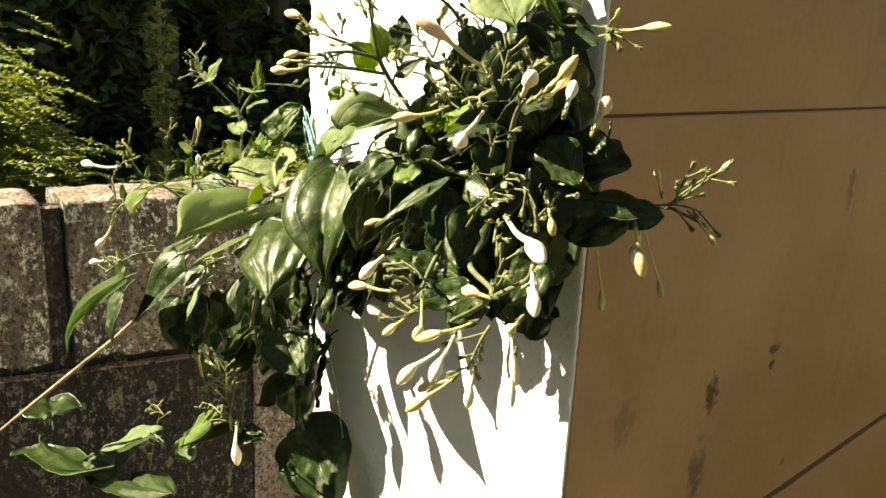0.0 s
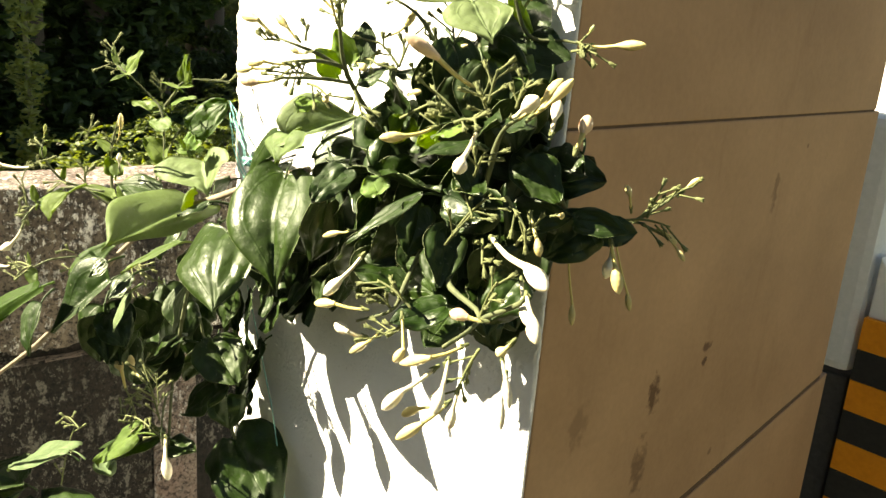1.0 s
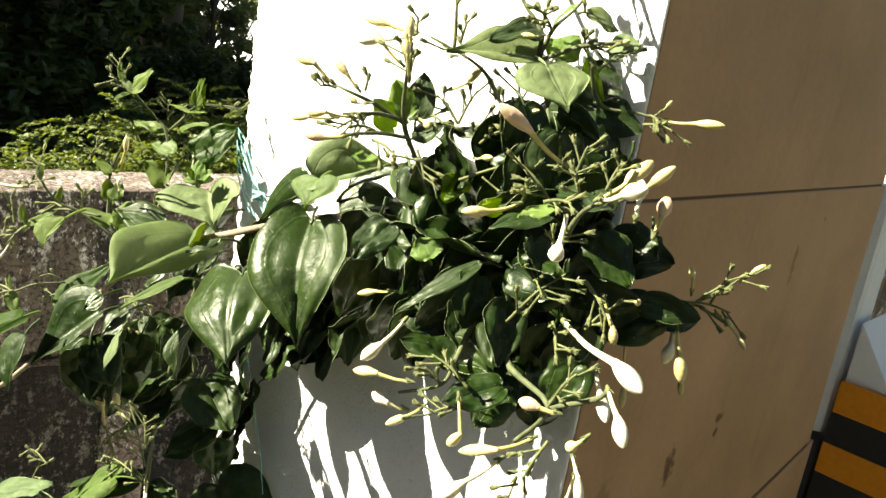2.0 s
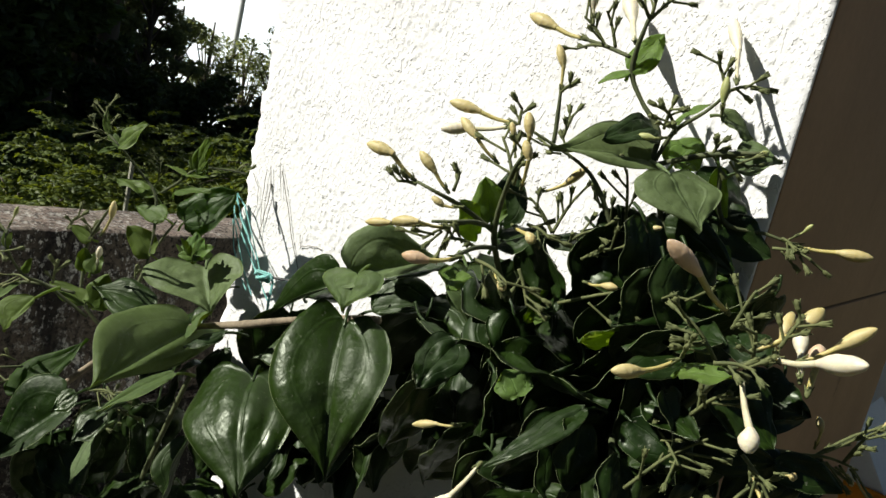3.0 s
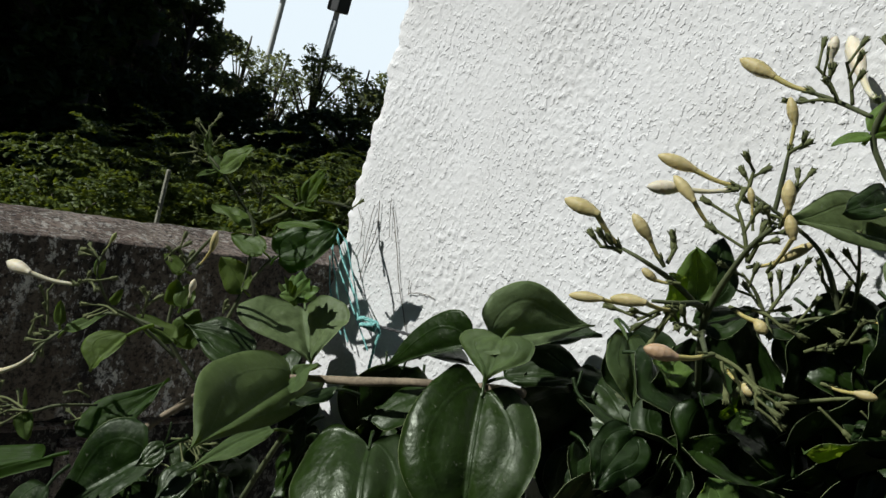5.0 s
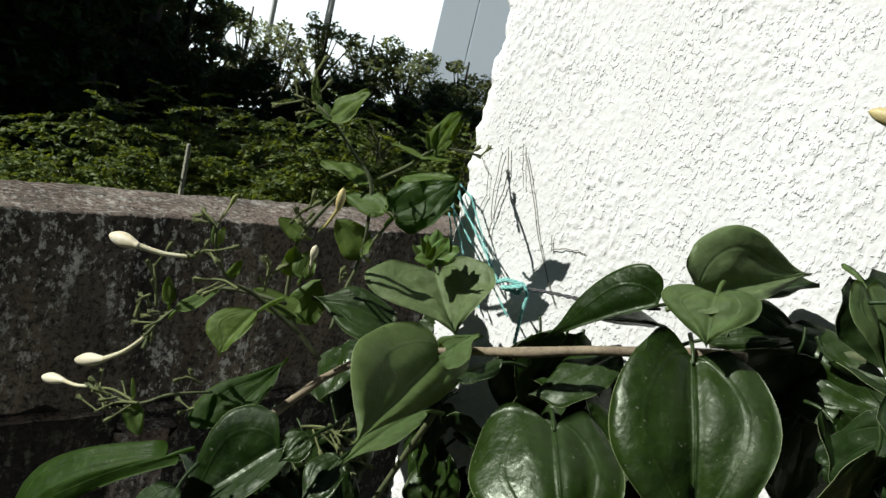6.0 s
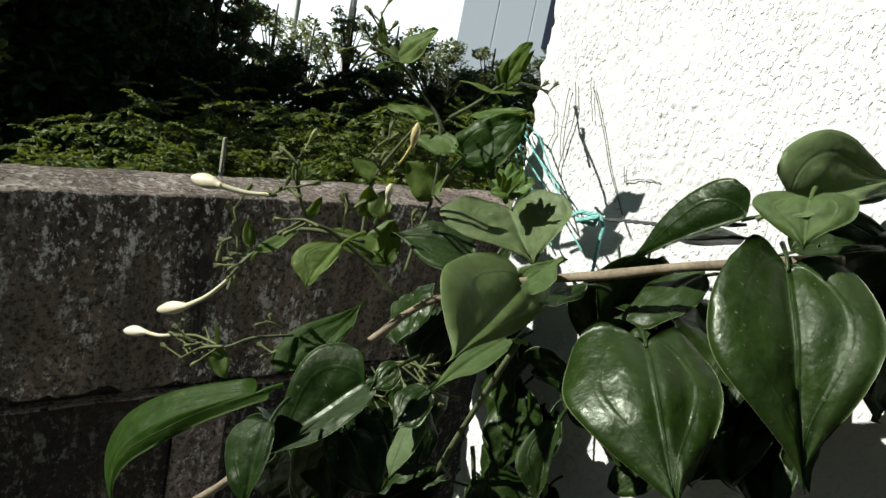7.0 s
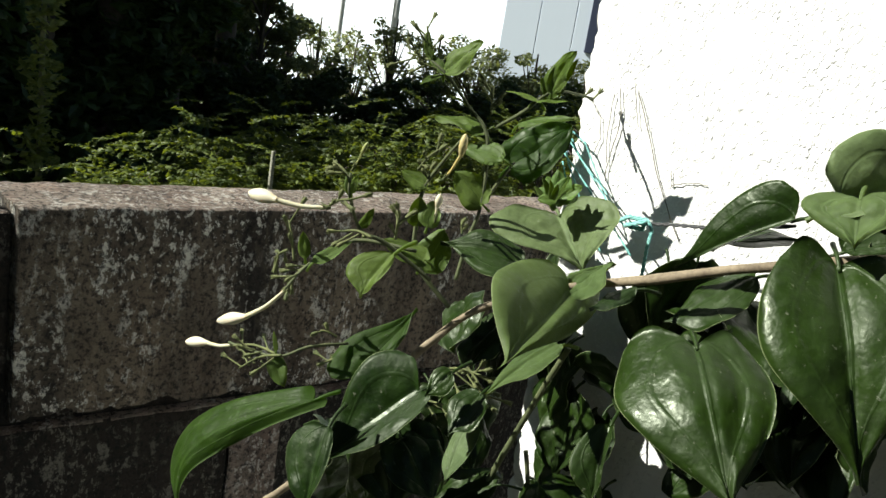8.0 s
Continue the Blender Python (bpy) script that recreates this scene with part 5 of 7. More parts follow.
leaf((-0.0166, -0.0263, 1.3797), (-0.0373, -0.0220, 1.3510), 0.019, (0.99, -0.06, -0.12), 0.10, 0.11, 0.14)
leaf((-0.0212, -0.0151, 1.3669), (-0.0185, -0.0227, 1.3308), 0.029, (0.90, -0.42, 0.14), 0.13, 0.20, 0.14)
leaf((-0.0179, -0.0148, 1.3840), (0.0058, -0.0131, 1.3758), 0.020, (0.88, -0.09, -0.47), 0.10, 0.18, 0.14)
leaf((-0.0196, -0.0132, 1.3749), (0.0088, -0.0130, 1.3667), 0.026, (0.88, -0.47, 0.06), 0.06, 0.23, 0.14)
leaf((-0.0061, -0.0232, 1.3818), (0.0178, -0.0239, 1.3606), 0.029, (0.90, -0.39, 0.19), 0.18, 0.23, 0.14)
leaf((-0.0225, -0.0403, 1.3815), (-0.0392, -0.0481, 1.3597), 0.021, (0.99, -0.12, -0.09), 0.10, 0.14, 0.14)
leaf((-0.0217, -0.0276, 1.4198), (-0.0499, -0.0200, 1.3891), 0.029, (0.88, -0.21, -0.44), 0.10, 0.25, 0.14)
leaf((-0.0918, -0.0193, 1.4014), (-0.0630, -0.0267, 1.3771), 0.027, (0.92, -0.13, -0.36), 0.10, 0.18, 0.14)
leaf((-0.0203, -0.0179, 1.3519), (0.0056, -0.0247, 1.3367), 0.026, (0.89, -0.27, -0.37), 0.18, 0.29, 0.14)
leaf((-0.0128, -0.0333, 1.4046), (-0.0101, -0.0381, 1.3736), 0.023, (0.91, -0.32, -0.28), 0.10, 0.16, 0.14)
leaf((-0.0203, -0.0329, 1.3508), (-0.0094, -0.0336, 1.3277), 0.023, (0.96, -0.20, -0.17), 0.18, 0.12, 0.14)
leaf((-0.0279, -0.0370, 1.3926), (-0.0425, -0.0483, 1.3755), 0.022, (0.83, -0.37, -0.43), 0.10, 0.28, 0.14)
leaf((-0.0273, -0.0389, 1.3497), (-0.0023, -0.0438, 1.3455), 0.021, (0.95, -0.30, -0.08), 0.16, 0.27, 0.14)
leaf((-0.0073, -0.0339, 1.3527), (0.0036, -0.0397, 1.3335), 0.019, (0.96, -0.25, -0.14), 0.12, 0.17, 0.14)
leaf((-0.0061, -0.0341, 1.3736), (0.0078, -0.0379, 1.3555), 0.021, (0.92, -0.31, 0.22), 0.13, 0.14, 0.14)
leaf((-0.0356, -0.0292, 1.3708), (-0.0353, -0.0379, 1.3478), 0.018, (0.92, -0.23, -0.30), 0.09, 0.19, 0.14)
leaf((-0.0548, -0.0264, 1.4100), (-0.0279, -0.0380, 1.3916), 0.028, (0.83, -0.39, -0.39), 0.10, 0.21, 0.14)
leaf((-0.0137, -0.0156, 1.4190), (-0.0025, -0.0185, 1.3977), 0.022, (0.83, -0.42, -0.37), 0.10, 0.11, 0.14)
leaf((0.0027, -0.0240, 1.4316), (-0.0138, -0.0273, 1.4067), 0.023, (0.95, -0.02, -0.30), 0.10, 0.14, 0.14)
leaf((-0.0084, -0.0108, 1.4169), (-0.0310, -0.0040, 1.3834), 0.024, (0.82, -0.11, -0.56), 0.10, 0.12, 0.14)
leaf((-0.0336, -0.0202, 1.3719), (-0.0244, -0.0158, 1.3380), 0.025, (0.91, -0.25, -0.33), 0.16, 0.16, 0.14)
leaf((-0.0169, -0.0229, 1.3879), (-0.0123, -0.0190, 1.3588), 0.021, (0.86, -0.15, -0.49), 0.10, 0.21, 0.14)
leaf((-0.0103, -0.0339, 1.3507), (0.0016, -0.0326, 1.3256), 0.021, (0.93, -0.30, -0.21), 0.12, 0.16, 0.14)
leaf((-0.0228, -0.0333, 1.4047), (-0.0345, -0.0423, 1.3765), 0.023, (0.77, -0.48, -0.41), 0.10, 0.10, 0.14)
leaf((-0.0698, -0.0312, 1.4000), (-0.0420, -0.0297, 1.3779), 0.028, (0.82, -0.47, -0.33), 0.10, 0.26, 0.14)
leaf((-0.0040, -0.0322, 1.3856), (-0.0192, -0.0390, 1.3627), 0.018, (0.96, -0.25, 0.07), 0.14, 0.20, 0.14)
leaf((-0.0212, -0.0410, 1.3567), (0.0027, -0.0517, 1.3384), 0.029, (0.91, -0.37, 0.20), 0.16, 0.19, 0.14)
leaf((0.0096, -0.0345, 1.3994), (0.0128, -0.0349, 1.3665), 0.022, (0.87, -0.49, 0.07), 0.15, 0.15, 0.14)
leaf((-0.0950, -0.0397, 1.3730), (-0.0692, -0.0501, 1.3489), 0.024, (0.93, -0.34, 0.13), 0.12, 0.25, 0.14)
leaf((-0.1708, -0.0264, 1.3472), (-0.1289, -0.0333, 1.3320), 0.036, (0.96, -0.26, 0.12), 0.20, 0.29, 0.14)
leaf((-0.0198, -0.0193, 1.4030), (0.0095, -0.0154, 1.3947), 0.028, (0.91, -0.32, -0.27), 0.10, 0.11, 0.14)
leaf((-0.0378, -0.0243, 1.4050), (-0.0500, -0.0197, 1.3771), 0.018, (0.80, -0.36, -0.48), 0.10, 0.10, 0.14)
leaf((-0.1527, -0.0159, 1.3266), (-0.1473, -0.0158, 1.2934), 0.024, (0.93, -0.27, -0.26), 0.06, 0.27, 0.14)
leaf((-0.1268, -0.0311, 1.3251), (-0.1116, -0.0347, 1.3070), 0.017, (0.97, -0.22, 0.10), 0.15, 0.27, 0.14)
leaf((-0.1217, -0.0182, 1.3265), (-0.1196, -0.0305, 1.3031), 0.018, (0.92, -0.27, -0.28), 0.12, 0.27, 0.14)
leaf((-0.1478, -0.0266, 1.3472), (-0.1327, -0.0211, 1.3284), 0.017, (0.96, -0.27, 0.09), 0.17, 0.14, 0.14)
leaf((-0.1288, -0.0276, 1.3422), (-0.1398, -0.0319, 1.3231), 0.015, (0.89, -0.42, 0.18), 0.10, 0.24, 0.14)
leaf((-0.1408, -0.0292, 1.3312), (-0.1457, -0.0413, 1.3086), 0.021, (0.86, -0.48, 0.18), 0.12, 0.15, 0.14)
leaf((-0.1188, -0.0253, 1.3303), (-0.1305, -0.0283, 1.3011), 0.026, (0.96, -0.24, -0.17), 0.13, 0.22, 0.14)
leaf((-0.1708, -0.0315, 1.3191), (-0.1466, -0.0332, 1.3069), 0.021, (0.90, -0.34, -0.26), 0.12, 0.23, 0.14)
leaf((-0.1537, -0.0209, 1.3284), (-0.1586, -0.0149, 1.2981), 0.020, (0.94, -0.31, 0.12), 0.06, 0.20, 0.14)
leaf((-0.3379, -0.0489, 1.2214), (-0.3608, -0.0466, 1.1817), 0.020, (0.97, -0.21, -0.13), 0.11, 0.20, 0.14)
leaf((-0.3520, -0.0619, 1.2280), (-0.2953, -0.0750, 1.2300), 0.021, (0.98, -0.16, 0.12), 0.13, 0.19, 0.14)
leaf((-0.3171, -0.0605, 1.2234), (-0.3125, -0.0586, 1.1905), 0.020, (0.98, -0.19, 0.02), 0.15, 0.27, 0.14)
leaf((-0.0491, -0.0591, 1.3607), (-0.0542, -0.0639, 1.3377), 0.017, (0.94, -0.33, -0.05), 0.08, 0.22, 0.14)
leaf((-0.0541, -0.0512, 1.3638), (-0.0543, -0.0529, 1.3358), 0.021, (0.90, -0.38, 0.19), 0.16, 0.28, 0.14)
leaf((-0.0028, -0.0643, 1.3953), (0.0151, -0.0631, 1.3892), 0.017, (0.93, -0.32, -0.19), 0.10, 0.29, 0.14)
leaf((-0.0501, -0.0581, 1.3617), (-0.0292, -0.0580, 1.3546), 0.018, (0.95, -0.31, -0.03), 0.12, 0.22, 0.14)
leaf((-0.0030, -0.0621, 1.3814), (0.0070, -0.0739, 1.3622), 0.019, (0.92, -0.34, -0.20), 0.05, 0.13, 0.14)
leaf((0.0069, -0.0430, 1.3735), (-0.0093, -0.0368, 1.3436), 0.021, (0.94, -0.34, -0.10), 0.16, 0.25, 0.14)
leaf((-0.0780, -0.0657, 1.3753), (-0.0888, -0.0652, 1.3428), 0.020, (0.91, -0.37, -0.20), 0.14, 0.28, 0.14)
leaf((-0.0169, -0.0653, 1.3874), (-0.0110, -0.0751, 1.3703), 0.017, (0.88, -0.48, 0.08), 0.19, 0.23, 0.14)
leaf((-0.0172, -0.0480, 1.3586), (-0.0243, -0.0538, 1.3366), 0.016, (0.88, -0.38, 0.27), 0.13, 0.26, 0.14)
leaf((-0.0551, -0.0542, 1.3628), (-0.0483, -0.0579, 1.3367), 0.022, (0.96, -0.28, 0.04), 0.11, 0.16, 0.14)
leaf((-0.0261, -0.0650, 1.3565), (-0.0021, -0.0689, 1.3553), 0.016, (0.95, -0.30, -0.02), 0.07, 0.26, 0.14)
leaf((-0.0781, -0.0443, 1.3578), (-0.0823, -0.0540, 1.3340), 0.023, (0.98, -0.17, -0.12), 0.12, 0.16, 0.14)
leaf((-0.0251, -0.0601, 1.3635), (-0.0152, -0.0598, 1.3395), 0.019, (0.97, -0.25, -0.07), 0.16, 0.14, 0.14)
leaf((-0.0270, -0.0592, 1.3735), (-0.0171, -0.0639, 1.3534), 0.018, (0.95, -0.29, 0.09), 0.10, 0.25, 0.14)
leaf((0.0047, -0.0636, 1.4080), (0.0141, -0.0652, 1.3932), 0.015, (0.94, -0.08, -0.34), 0.10, 0.29, 0.14)
leaf((-0.3446, -0.0128, 1.2205), (-0.3454, -0.0109, 1.1829), 0.024, (0.95, -0.31, 0.01), 0.07, 0.26, 0.14)
leaf((-0.3655, -0.0229, 1.1905), (-0.3271, -0.0292, 1.1833), 0.020, (0.96, -0.17, -0.23), 0.09, 0.25, 0.14)
leaf((-0.3926, -0.0177, 1.2003), (-0.3466, -0.0252, 1.1935), 0.023, (0.97, -0.19, 0.12), 0.15, 0.19, 0.14)
leaf((-0.2986, -0.0165, 1.2614), (-0.3256, -0.0159, 1.2204), 0.022, (0.97, -0.23, -0.10), 0.15, 0.27, 0.14)
leaf((-0.3387, -0.0276, 1.2451), (-0.3707, -0.0229, 1.2022), 0.019, (0.97, -0.23, 0.03), 0.08, 0.21, 0.14)
leaf((-0.2788, -0.0356, 1.2589), (-0.2615, -0.0457, 1.2381), 0.019, (0.94, -0.33, -0.03), 0.18, 0.26, 0.14)
leaf((-0.2726, -0.0182, 1.2258), (-0.2941, -0.0289, 1.1904), 0.023, (0.97, -0.20, 0.14), 0.15, 0.25, 0.14)
leaf((-0.0769, -0.0302, 1.3961), (-0.0459, -0.0299, 1.3869), 0.027, (0.94, -0.34, -0.07), 0.10, 0.15, 0.14)
leaf((-0.0002, -0.0401, 1.4364), (0.0087, -0.0397, 1.4123), 0.022, (0.80, -0.52, -0.28), 0.10, 0.21, 0.14)
leaf((-0.0182, -0.0134, 1.4499), (-0.0004, -0.0129, 1.4198), 0.032, (0.94, -0.16, -0.30), 0.10, 0.10, 0.14)
leaf((-0.0749, -0.0271, 1.3931), (-0.0440, -0.0268, 1.3809), 0.029, (0.87, -0.33, -0.37), 0.10, 0.21, 0.14)
leaf((-0.1048, -0.0155, 1.4106), (-0.0829, -0.0150, 1.3875), 0.028, (0.90, -0.43, -0.07), 0.10, 0.22, 0.14)
leaf((-0.0315, -0.0303, 1.4488), (-0.0167, -0.0298, 1.4267), 0.025, (0.82, -0.40, -0.41), 0.10, 0.08, 0.14)
leaf((-0.0061, -0.0473, 1.4443), (-0.0013, -0.0468, 1.4163), 0.023, (0.86, -0.50, -0.12), 0.10, 0.09, 0.14)
leaf((-0.0618, -0.0454, 1.4057), (-0.0520, -0.0447, 1.3776), 0.023, (0.85, -0.43, -0.30), 0.10, 0.21, 0.14)
leaf((-0.0186, -0.0439, 1.4314), (-0.0358, -0.0433, 1.4035), 0.026, (0.95, -0.16, -0.28), 0.10, 0.18, 0.14)
leaf((-0.0407, -0.0318, 1.4268), (-0.0338, -0.0312, 1.4018), 0.023, (0.90, -0.25, -0.36), 0.10, 0.06, 0.14)
leaf((-0.0398, -0.0134, 1.4092), (-0.0410, -0.0127, 1.3762), 0.030, (0.72, -0.67, -0.17), 0.10, 0.16, 0.14)
leaf((-0.0446, -0.0362, 1.4428), (-0.0146, -0.0358, 1.4286), 0.029, (0.91, -0.25, -0.34), 0.10, 0.17, 0.14)
leaf((-0.0168, -0.0332, 1.4016), (-0.0336, -0.0322, 1.3737), 0.026, (0.92, -0.35, -0.17), 0.10, 0.17, 0.14)
leaf((0.0178, -0.0351, 1.4393), (0.0037, -0.0348, 1.4174), 0.023, (0.95, -0.28, -0.13), 0.10, 0.18, 0.14)
leaf((-0.0103, -0.0180, 1.4268), (0.0036, -0.0176, 1.4057), 0.020, (0.82, -0.50, -0.30), 0.10, 0.11, 0.14)
leaf((-0.0488, -0.0382, 1.3977), (-0.0626, -0.0371, 1.3588), 0.037, (0.88, -0.39, -0.26), 0.10, 0.14, 0.14)
leaf((-0.0788, -0.0353, 1.4010), (-0.0539, -0.0348, 1.3828), 0.028, (0.87, -0.45, -0.20), 0.10, 0.16, 0.14)
leaf((-0.0578, -0.0352, 1.3969), (-0.0319, -0.0349, 1.3857), 0.026, (0.83, -0.43, -0.35), 0.10, 0.11, 0.14)
leaf((-0.0226, -0.0478, 1.4274), (-0.0023, -0.0469, 1.4203), 0.020, (0.93, -0.35, -0.09), 0.10, 0.14, 0.14)
leaf((-0.0276, -0.0289, 1.4338), (-0.0034, -0.0278, 1.4126), 0.025, (0.97, -0.25, -0.03), 0.10, 0.23, 0.14)
leaf((-0.0486, -0.0270, 1.4360), (-0.0297, -0.0265, 1.4139), 0.025, (0.90, -0.32, -0.31), 0.10, 0.20, 0.14)
leaf((-0.0800, -0.0298, 1.3781), (-0.0542, -0.0301, 1.3560), 0.030, (0.86, -0.42, -0.27), 0.10, 0.23, 0.14)
leaf((-0.0727, -0.0307, 1.4191), (-0.0689, -0.0298, 1.3810), 0.036, (0.89, -0.44, -0.14), 0.10, 0.07, 0.14)
leaf((-0.0318, -0.0431, 1.3965), (-0.0382, -0.0431, 1.3618), 0.032, (0.85, -0.37, -0.37), 0.10, 0.14, 0.14)
leaf((-0.0809, -0.0270, 1.3892), (-0.0640, -0.0265, 1.3671), 0.022, (0.90, -0.25, -0.36), 0.10, 0.24, 0.14)
leaf((-0.0305, -0.0253, 1.4479), (-0.0123, -0.0240, 1.4247), 0.027, (0.85, -0.44, -0.30), 0.10, 0.14, 0.14)
leaf((-0.0225, -0.0483, 1.4513), (-0.0147, -0.0478, 1.4253), 0.025, (0.93, -0.19, -0.31), 0.10, 0.07, 0.14)
leaf((-0.0237, -0.0337, 1.4207), (-0.0125, -0.0324, 1.3906), 0.026, (0.71, -0.59, -0.39), 0.10, 0.25, 0.14)
leaf((-0.0355, -0.0372, 1.4447), (-0.0407, -0.0365, 1.4137), 0.027, (0.94, -0.33, -0.02), 0.10, 0.16, 0.14)
leaf((-0.0121, -0.0482, 1.4373), (-0.0178, -0.0483, 1.4053), 0.026, (0.94, -0.34, -0.04), 0.10, 0.24, 0.14)
leaf((-0.0619, -0.0391, 1.3918), (-0.0691, -0.0384, 1.3629), 0.025, (0.88, -0.36, -0.31), 0.10, 0.23, 0.14)
leaf((-0.0609, -0.0360, 1.3879), (-0.0703, -0.0361, 1.3461), 0.036, (0.92, -0.30, -0.24), 0.10, 0.07, 0.14)
leaf((-0.0177, -0.0245, 1.4148), (0.0095, -0.0235, 1.3986), 0.028, (0.96, -0.21, -0.17), 0.10, 0.13, 0.14)
leaf((-0.2147, -0.0155, 1.3015), (-0.1796, -0.0163, 1.2881), 0.033, (0.90, -0.40, -0.19), 0.10, 0.16, 0.14)
leaf((-0.2307, -0.0223, 1.2983), (-0.1917, -0.0226, 1.2973), 0.034, (0.93, -0.27, -0.27), 0.10, 0.18, 0.14)
leaf((-0.1897, -0.0151, 1.3456), (-0.2116, -0.0136, 1.3016), 0.044, (0.94, -0.26, -0.21), 0.10, 0.19, 0.14)
leaf((-0.2018, -0.0262, 1.3512), (-0.2058, -0.0251, 1.3172), 0.031, (0.88, -0.45, -0.16), 0.10, 0.18, 0.14)
leaf((-0.1888, -0.0306, 1.3591), (-0.1968, -0.0295, 1.3261), 0.029, (0.79, -0.49, -0.36), 0.10, 0.09, 0.14)
leaf((-0.1051, -0.0235, 1.3644), (-0.1005, -0.0250, 1.3378), 0.024, (0.84, -0.42, -0.33), 0.10, 0.12, 0.14)
leaf((-0.1198, -0.0202, 1.3585), (-0.0962, -0.0170, 1.3445), 0.024, (0.89, -0.36, -0.29), 0.10, 0.19, 0.14)
leaf((-0.1114, -0.0155, 1.3601), (-0.1035, -0.0160, 1.3307), 0.024, (0.91, -0.30, -0.27), 0.10, 0.23, 0.14)
leaf((-0.1357, -0.0178, 1.3815), (-0.1194, -0.0165, 1.3611), 0.021, (0.94, -0.08, -0.34), 0.10, 0.17, 0.14)
leaf((-0.1124, -0.0282, 1.3838), (-0.1258, -0.0280, 1.3532), 0.032, (0.77, -0.55, -0.32), 0.10, 0.14, 0.14)
leaf((-0.2646, -0.0965, 1.2643), (-0.2741, -0.0963, 1.2305), 0.029, (0.94, -0.32, -0.10), 0.10, 0.06, 0.14)
leaf((-0.2995, -0.0886, 1.2485), (-0.2691, -0.0898, 1.2447), 0.028, (0.92, -0.33, -0.21), 0.10, 0.23, 0.14)
leaf((-0.2616, -0.0947, 1.2694), (-0.2392, -0.0955, 1.2547), 0.024, (0.95, -0.30, -0.08), 0.10, 0.07, 0.14)
leaf((-0.2615, -0.0857, 1.2687), (-0.2700, -0.0855, 1.2348), 0.031, (0.96, -0.21, -0.16), 0.10, 0.08, 0.14)
leaf((-0.2865, -0.0887, 1.2465), (-0.2621, -0.0895, 1.2328), 0.023, (0.80, -0.55, -0.25), 0.10, 0.07, 0.14)
leaf((-0.3048, -0.0375, 1.2638), (-0.2888, -0.0370, 1.2428), 0.023, (0.91, -0.25, -0.34), 0.10, 0.10, 0.14)
leaf((-0.2917, -0.0205, 1.2613), (-0.3016, -0.0197, 1.2227), 0.037, (0.87, -0.44, -0.23), 0.10, 0.11, 0.14)
leaf((-0.2867, -0.0260, 1.2421), (-0.2832, -0.0267, 1.2135), 0.024, (0.89, -0.45, -0.08), 0.10, 0.16, 0.14)
leaf((-0.3398, -0.0378, 1.2081), (-0.3671, -0.0371, 1.1629), 0.048, (0.93, -0.36, -0.01), 0.10, 0.10, 0.14)

# leaves added close to the plaster, behind the broad ones, to shade it
leaf((-0.2731, -0.0121, 1.3144), (-0.2723, -0.0319, 1.2936), 0.025, (-0.54, -0.81, 0.37), 0.10, 0.18, 0.15)
leaf((-0.2592, -0.0290, 1.3339), (-0.2528, -0.0550, 1.3109), 0.030, (-0.34, -0.51, 0.45), 0.10, 0.18, 0.15)
leaf((-0.2848, -0.0085, 1.2906), (-0.2760, -0.0315, 1.2730), 0.026, (-0.65, -0.84, 0.45), 0.10, 0.18, 0.15)
leaf((-0.2987, -0.0289, 1.3072), (-0.2803, -0.0551, 1.2940), 0.029, (-0.34, -0.49, 0.44), 0.10, 0.18, 0.15)
leaf((-0.2858, -0.0182, 1.3022), (-0.2826, -0.0418, 1.2792), 0.028, (-0.37, -0.46, 0.78), 0.10, 0.18, 0.15)
leaf((-0.2634, -0.0060, 1.3066), (-0.2566, -0.0228, 1.2890), 0.024, (-0.27, -0.46, 0.61), 0.10, 0.18, 0.15)
leaf((-0.1762, -0.0195, 1.3265), (-0.1730, -0.0445, 1.3019), 0.030, (-0.45, -0.45, 0.76), 0.10, 0.18, 0.15)
leaf((-0.1727, -0.0082, 1.3206), (-0.1643, -0.0318, 1.3018), 0.027, (-0.44, -0.68, 0.42), 0.10, 0.18, 0.15)
leaf((-0.1807, -0.0297, 1.3371), (-0.1775, -0.0543, 1.3131), 0.029, (-0.72, -0.87, 0.65), 0.10, 0.18, 0.15)
leaf((-0.1690, -0.0066, 1.3373), (-0.1668, -0.0294, 1.3145), 0.027, (-0.50, -0.72, 0.84), 0.10, 0.18, 0.15)
leaf((-0.1394, -0.0314, 1.3531), (-0.1396, -0.0526, 1.3299), 0.027, (-0.64, -0.57, 0.48), 0.10, 0.18, 0.15)
leaf((-0.1354, -0.0210, 1.3394), (-0.1382, -0.0390, 1.3176), 0.024, (-0.63, -0.51, 0.65), 0.10, 0.18, 0.15)
leaf((-0.2597, -0.0144, 1.3450), (-0.2587, -0.0356, 1.3228), 0.026, (-0.65, -0.66, 0.36), 0.10, 0.18, 0.15)
leaf((-0.1614, -0.0165, 1.3118), (-0.1472, -0.0435, 1.2944), 0.030, (-0.26, -0.52, 0.82), 0.10, 0.18, 0.15)
leaf((-0.1485, -0.0210, 1.3551), (-0.1537, -0.0390, 1.3313), 0.026, (-0.26, -0.50, 0.55), 0.10, 0.18, 0.15)
leaf((-0.1911, -0.0175, 1.3002), (-0.1733, -0.0425, 1.2880), 0.028, (-0.33, -0.74, 0.44), 0.10, 0.18, 0.15)

# more leaves added between the broad ones and the plaster, as shadow casters
leaf((-0.2446, -0.0191, 1.3026), (-0.2438, -0.0289, 1.2688), 0.028, (-0.42, -0.75, 0.55), 0.10, 0.18, 0.15)
leaf((-0.2470, -0.0208, 1.2856), (-0.2272, -0.0272, 1.2536), 0.028, (-0.42, -0.75, 0.68), 0.10, 0.18, 0.15)
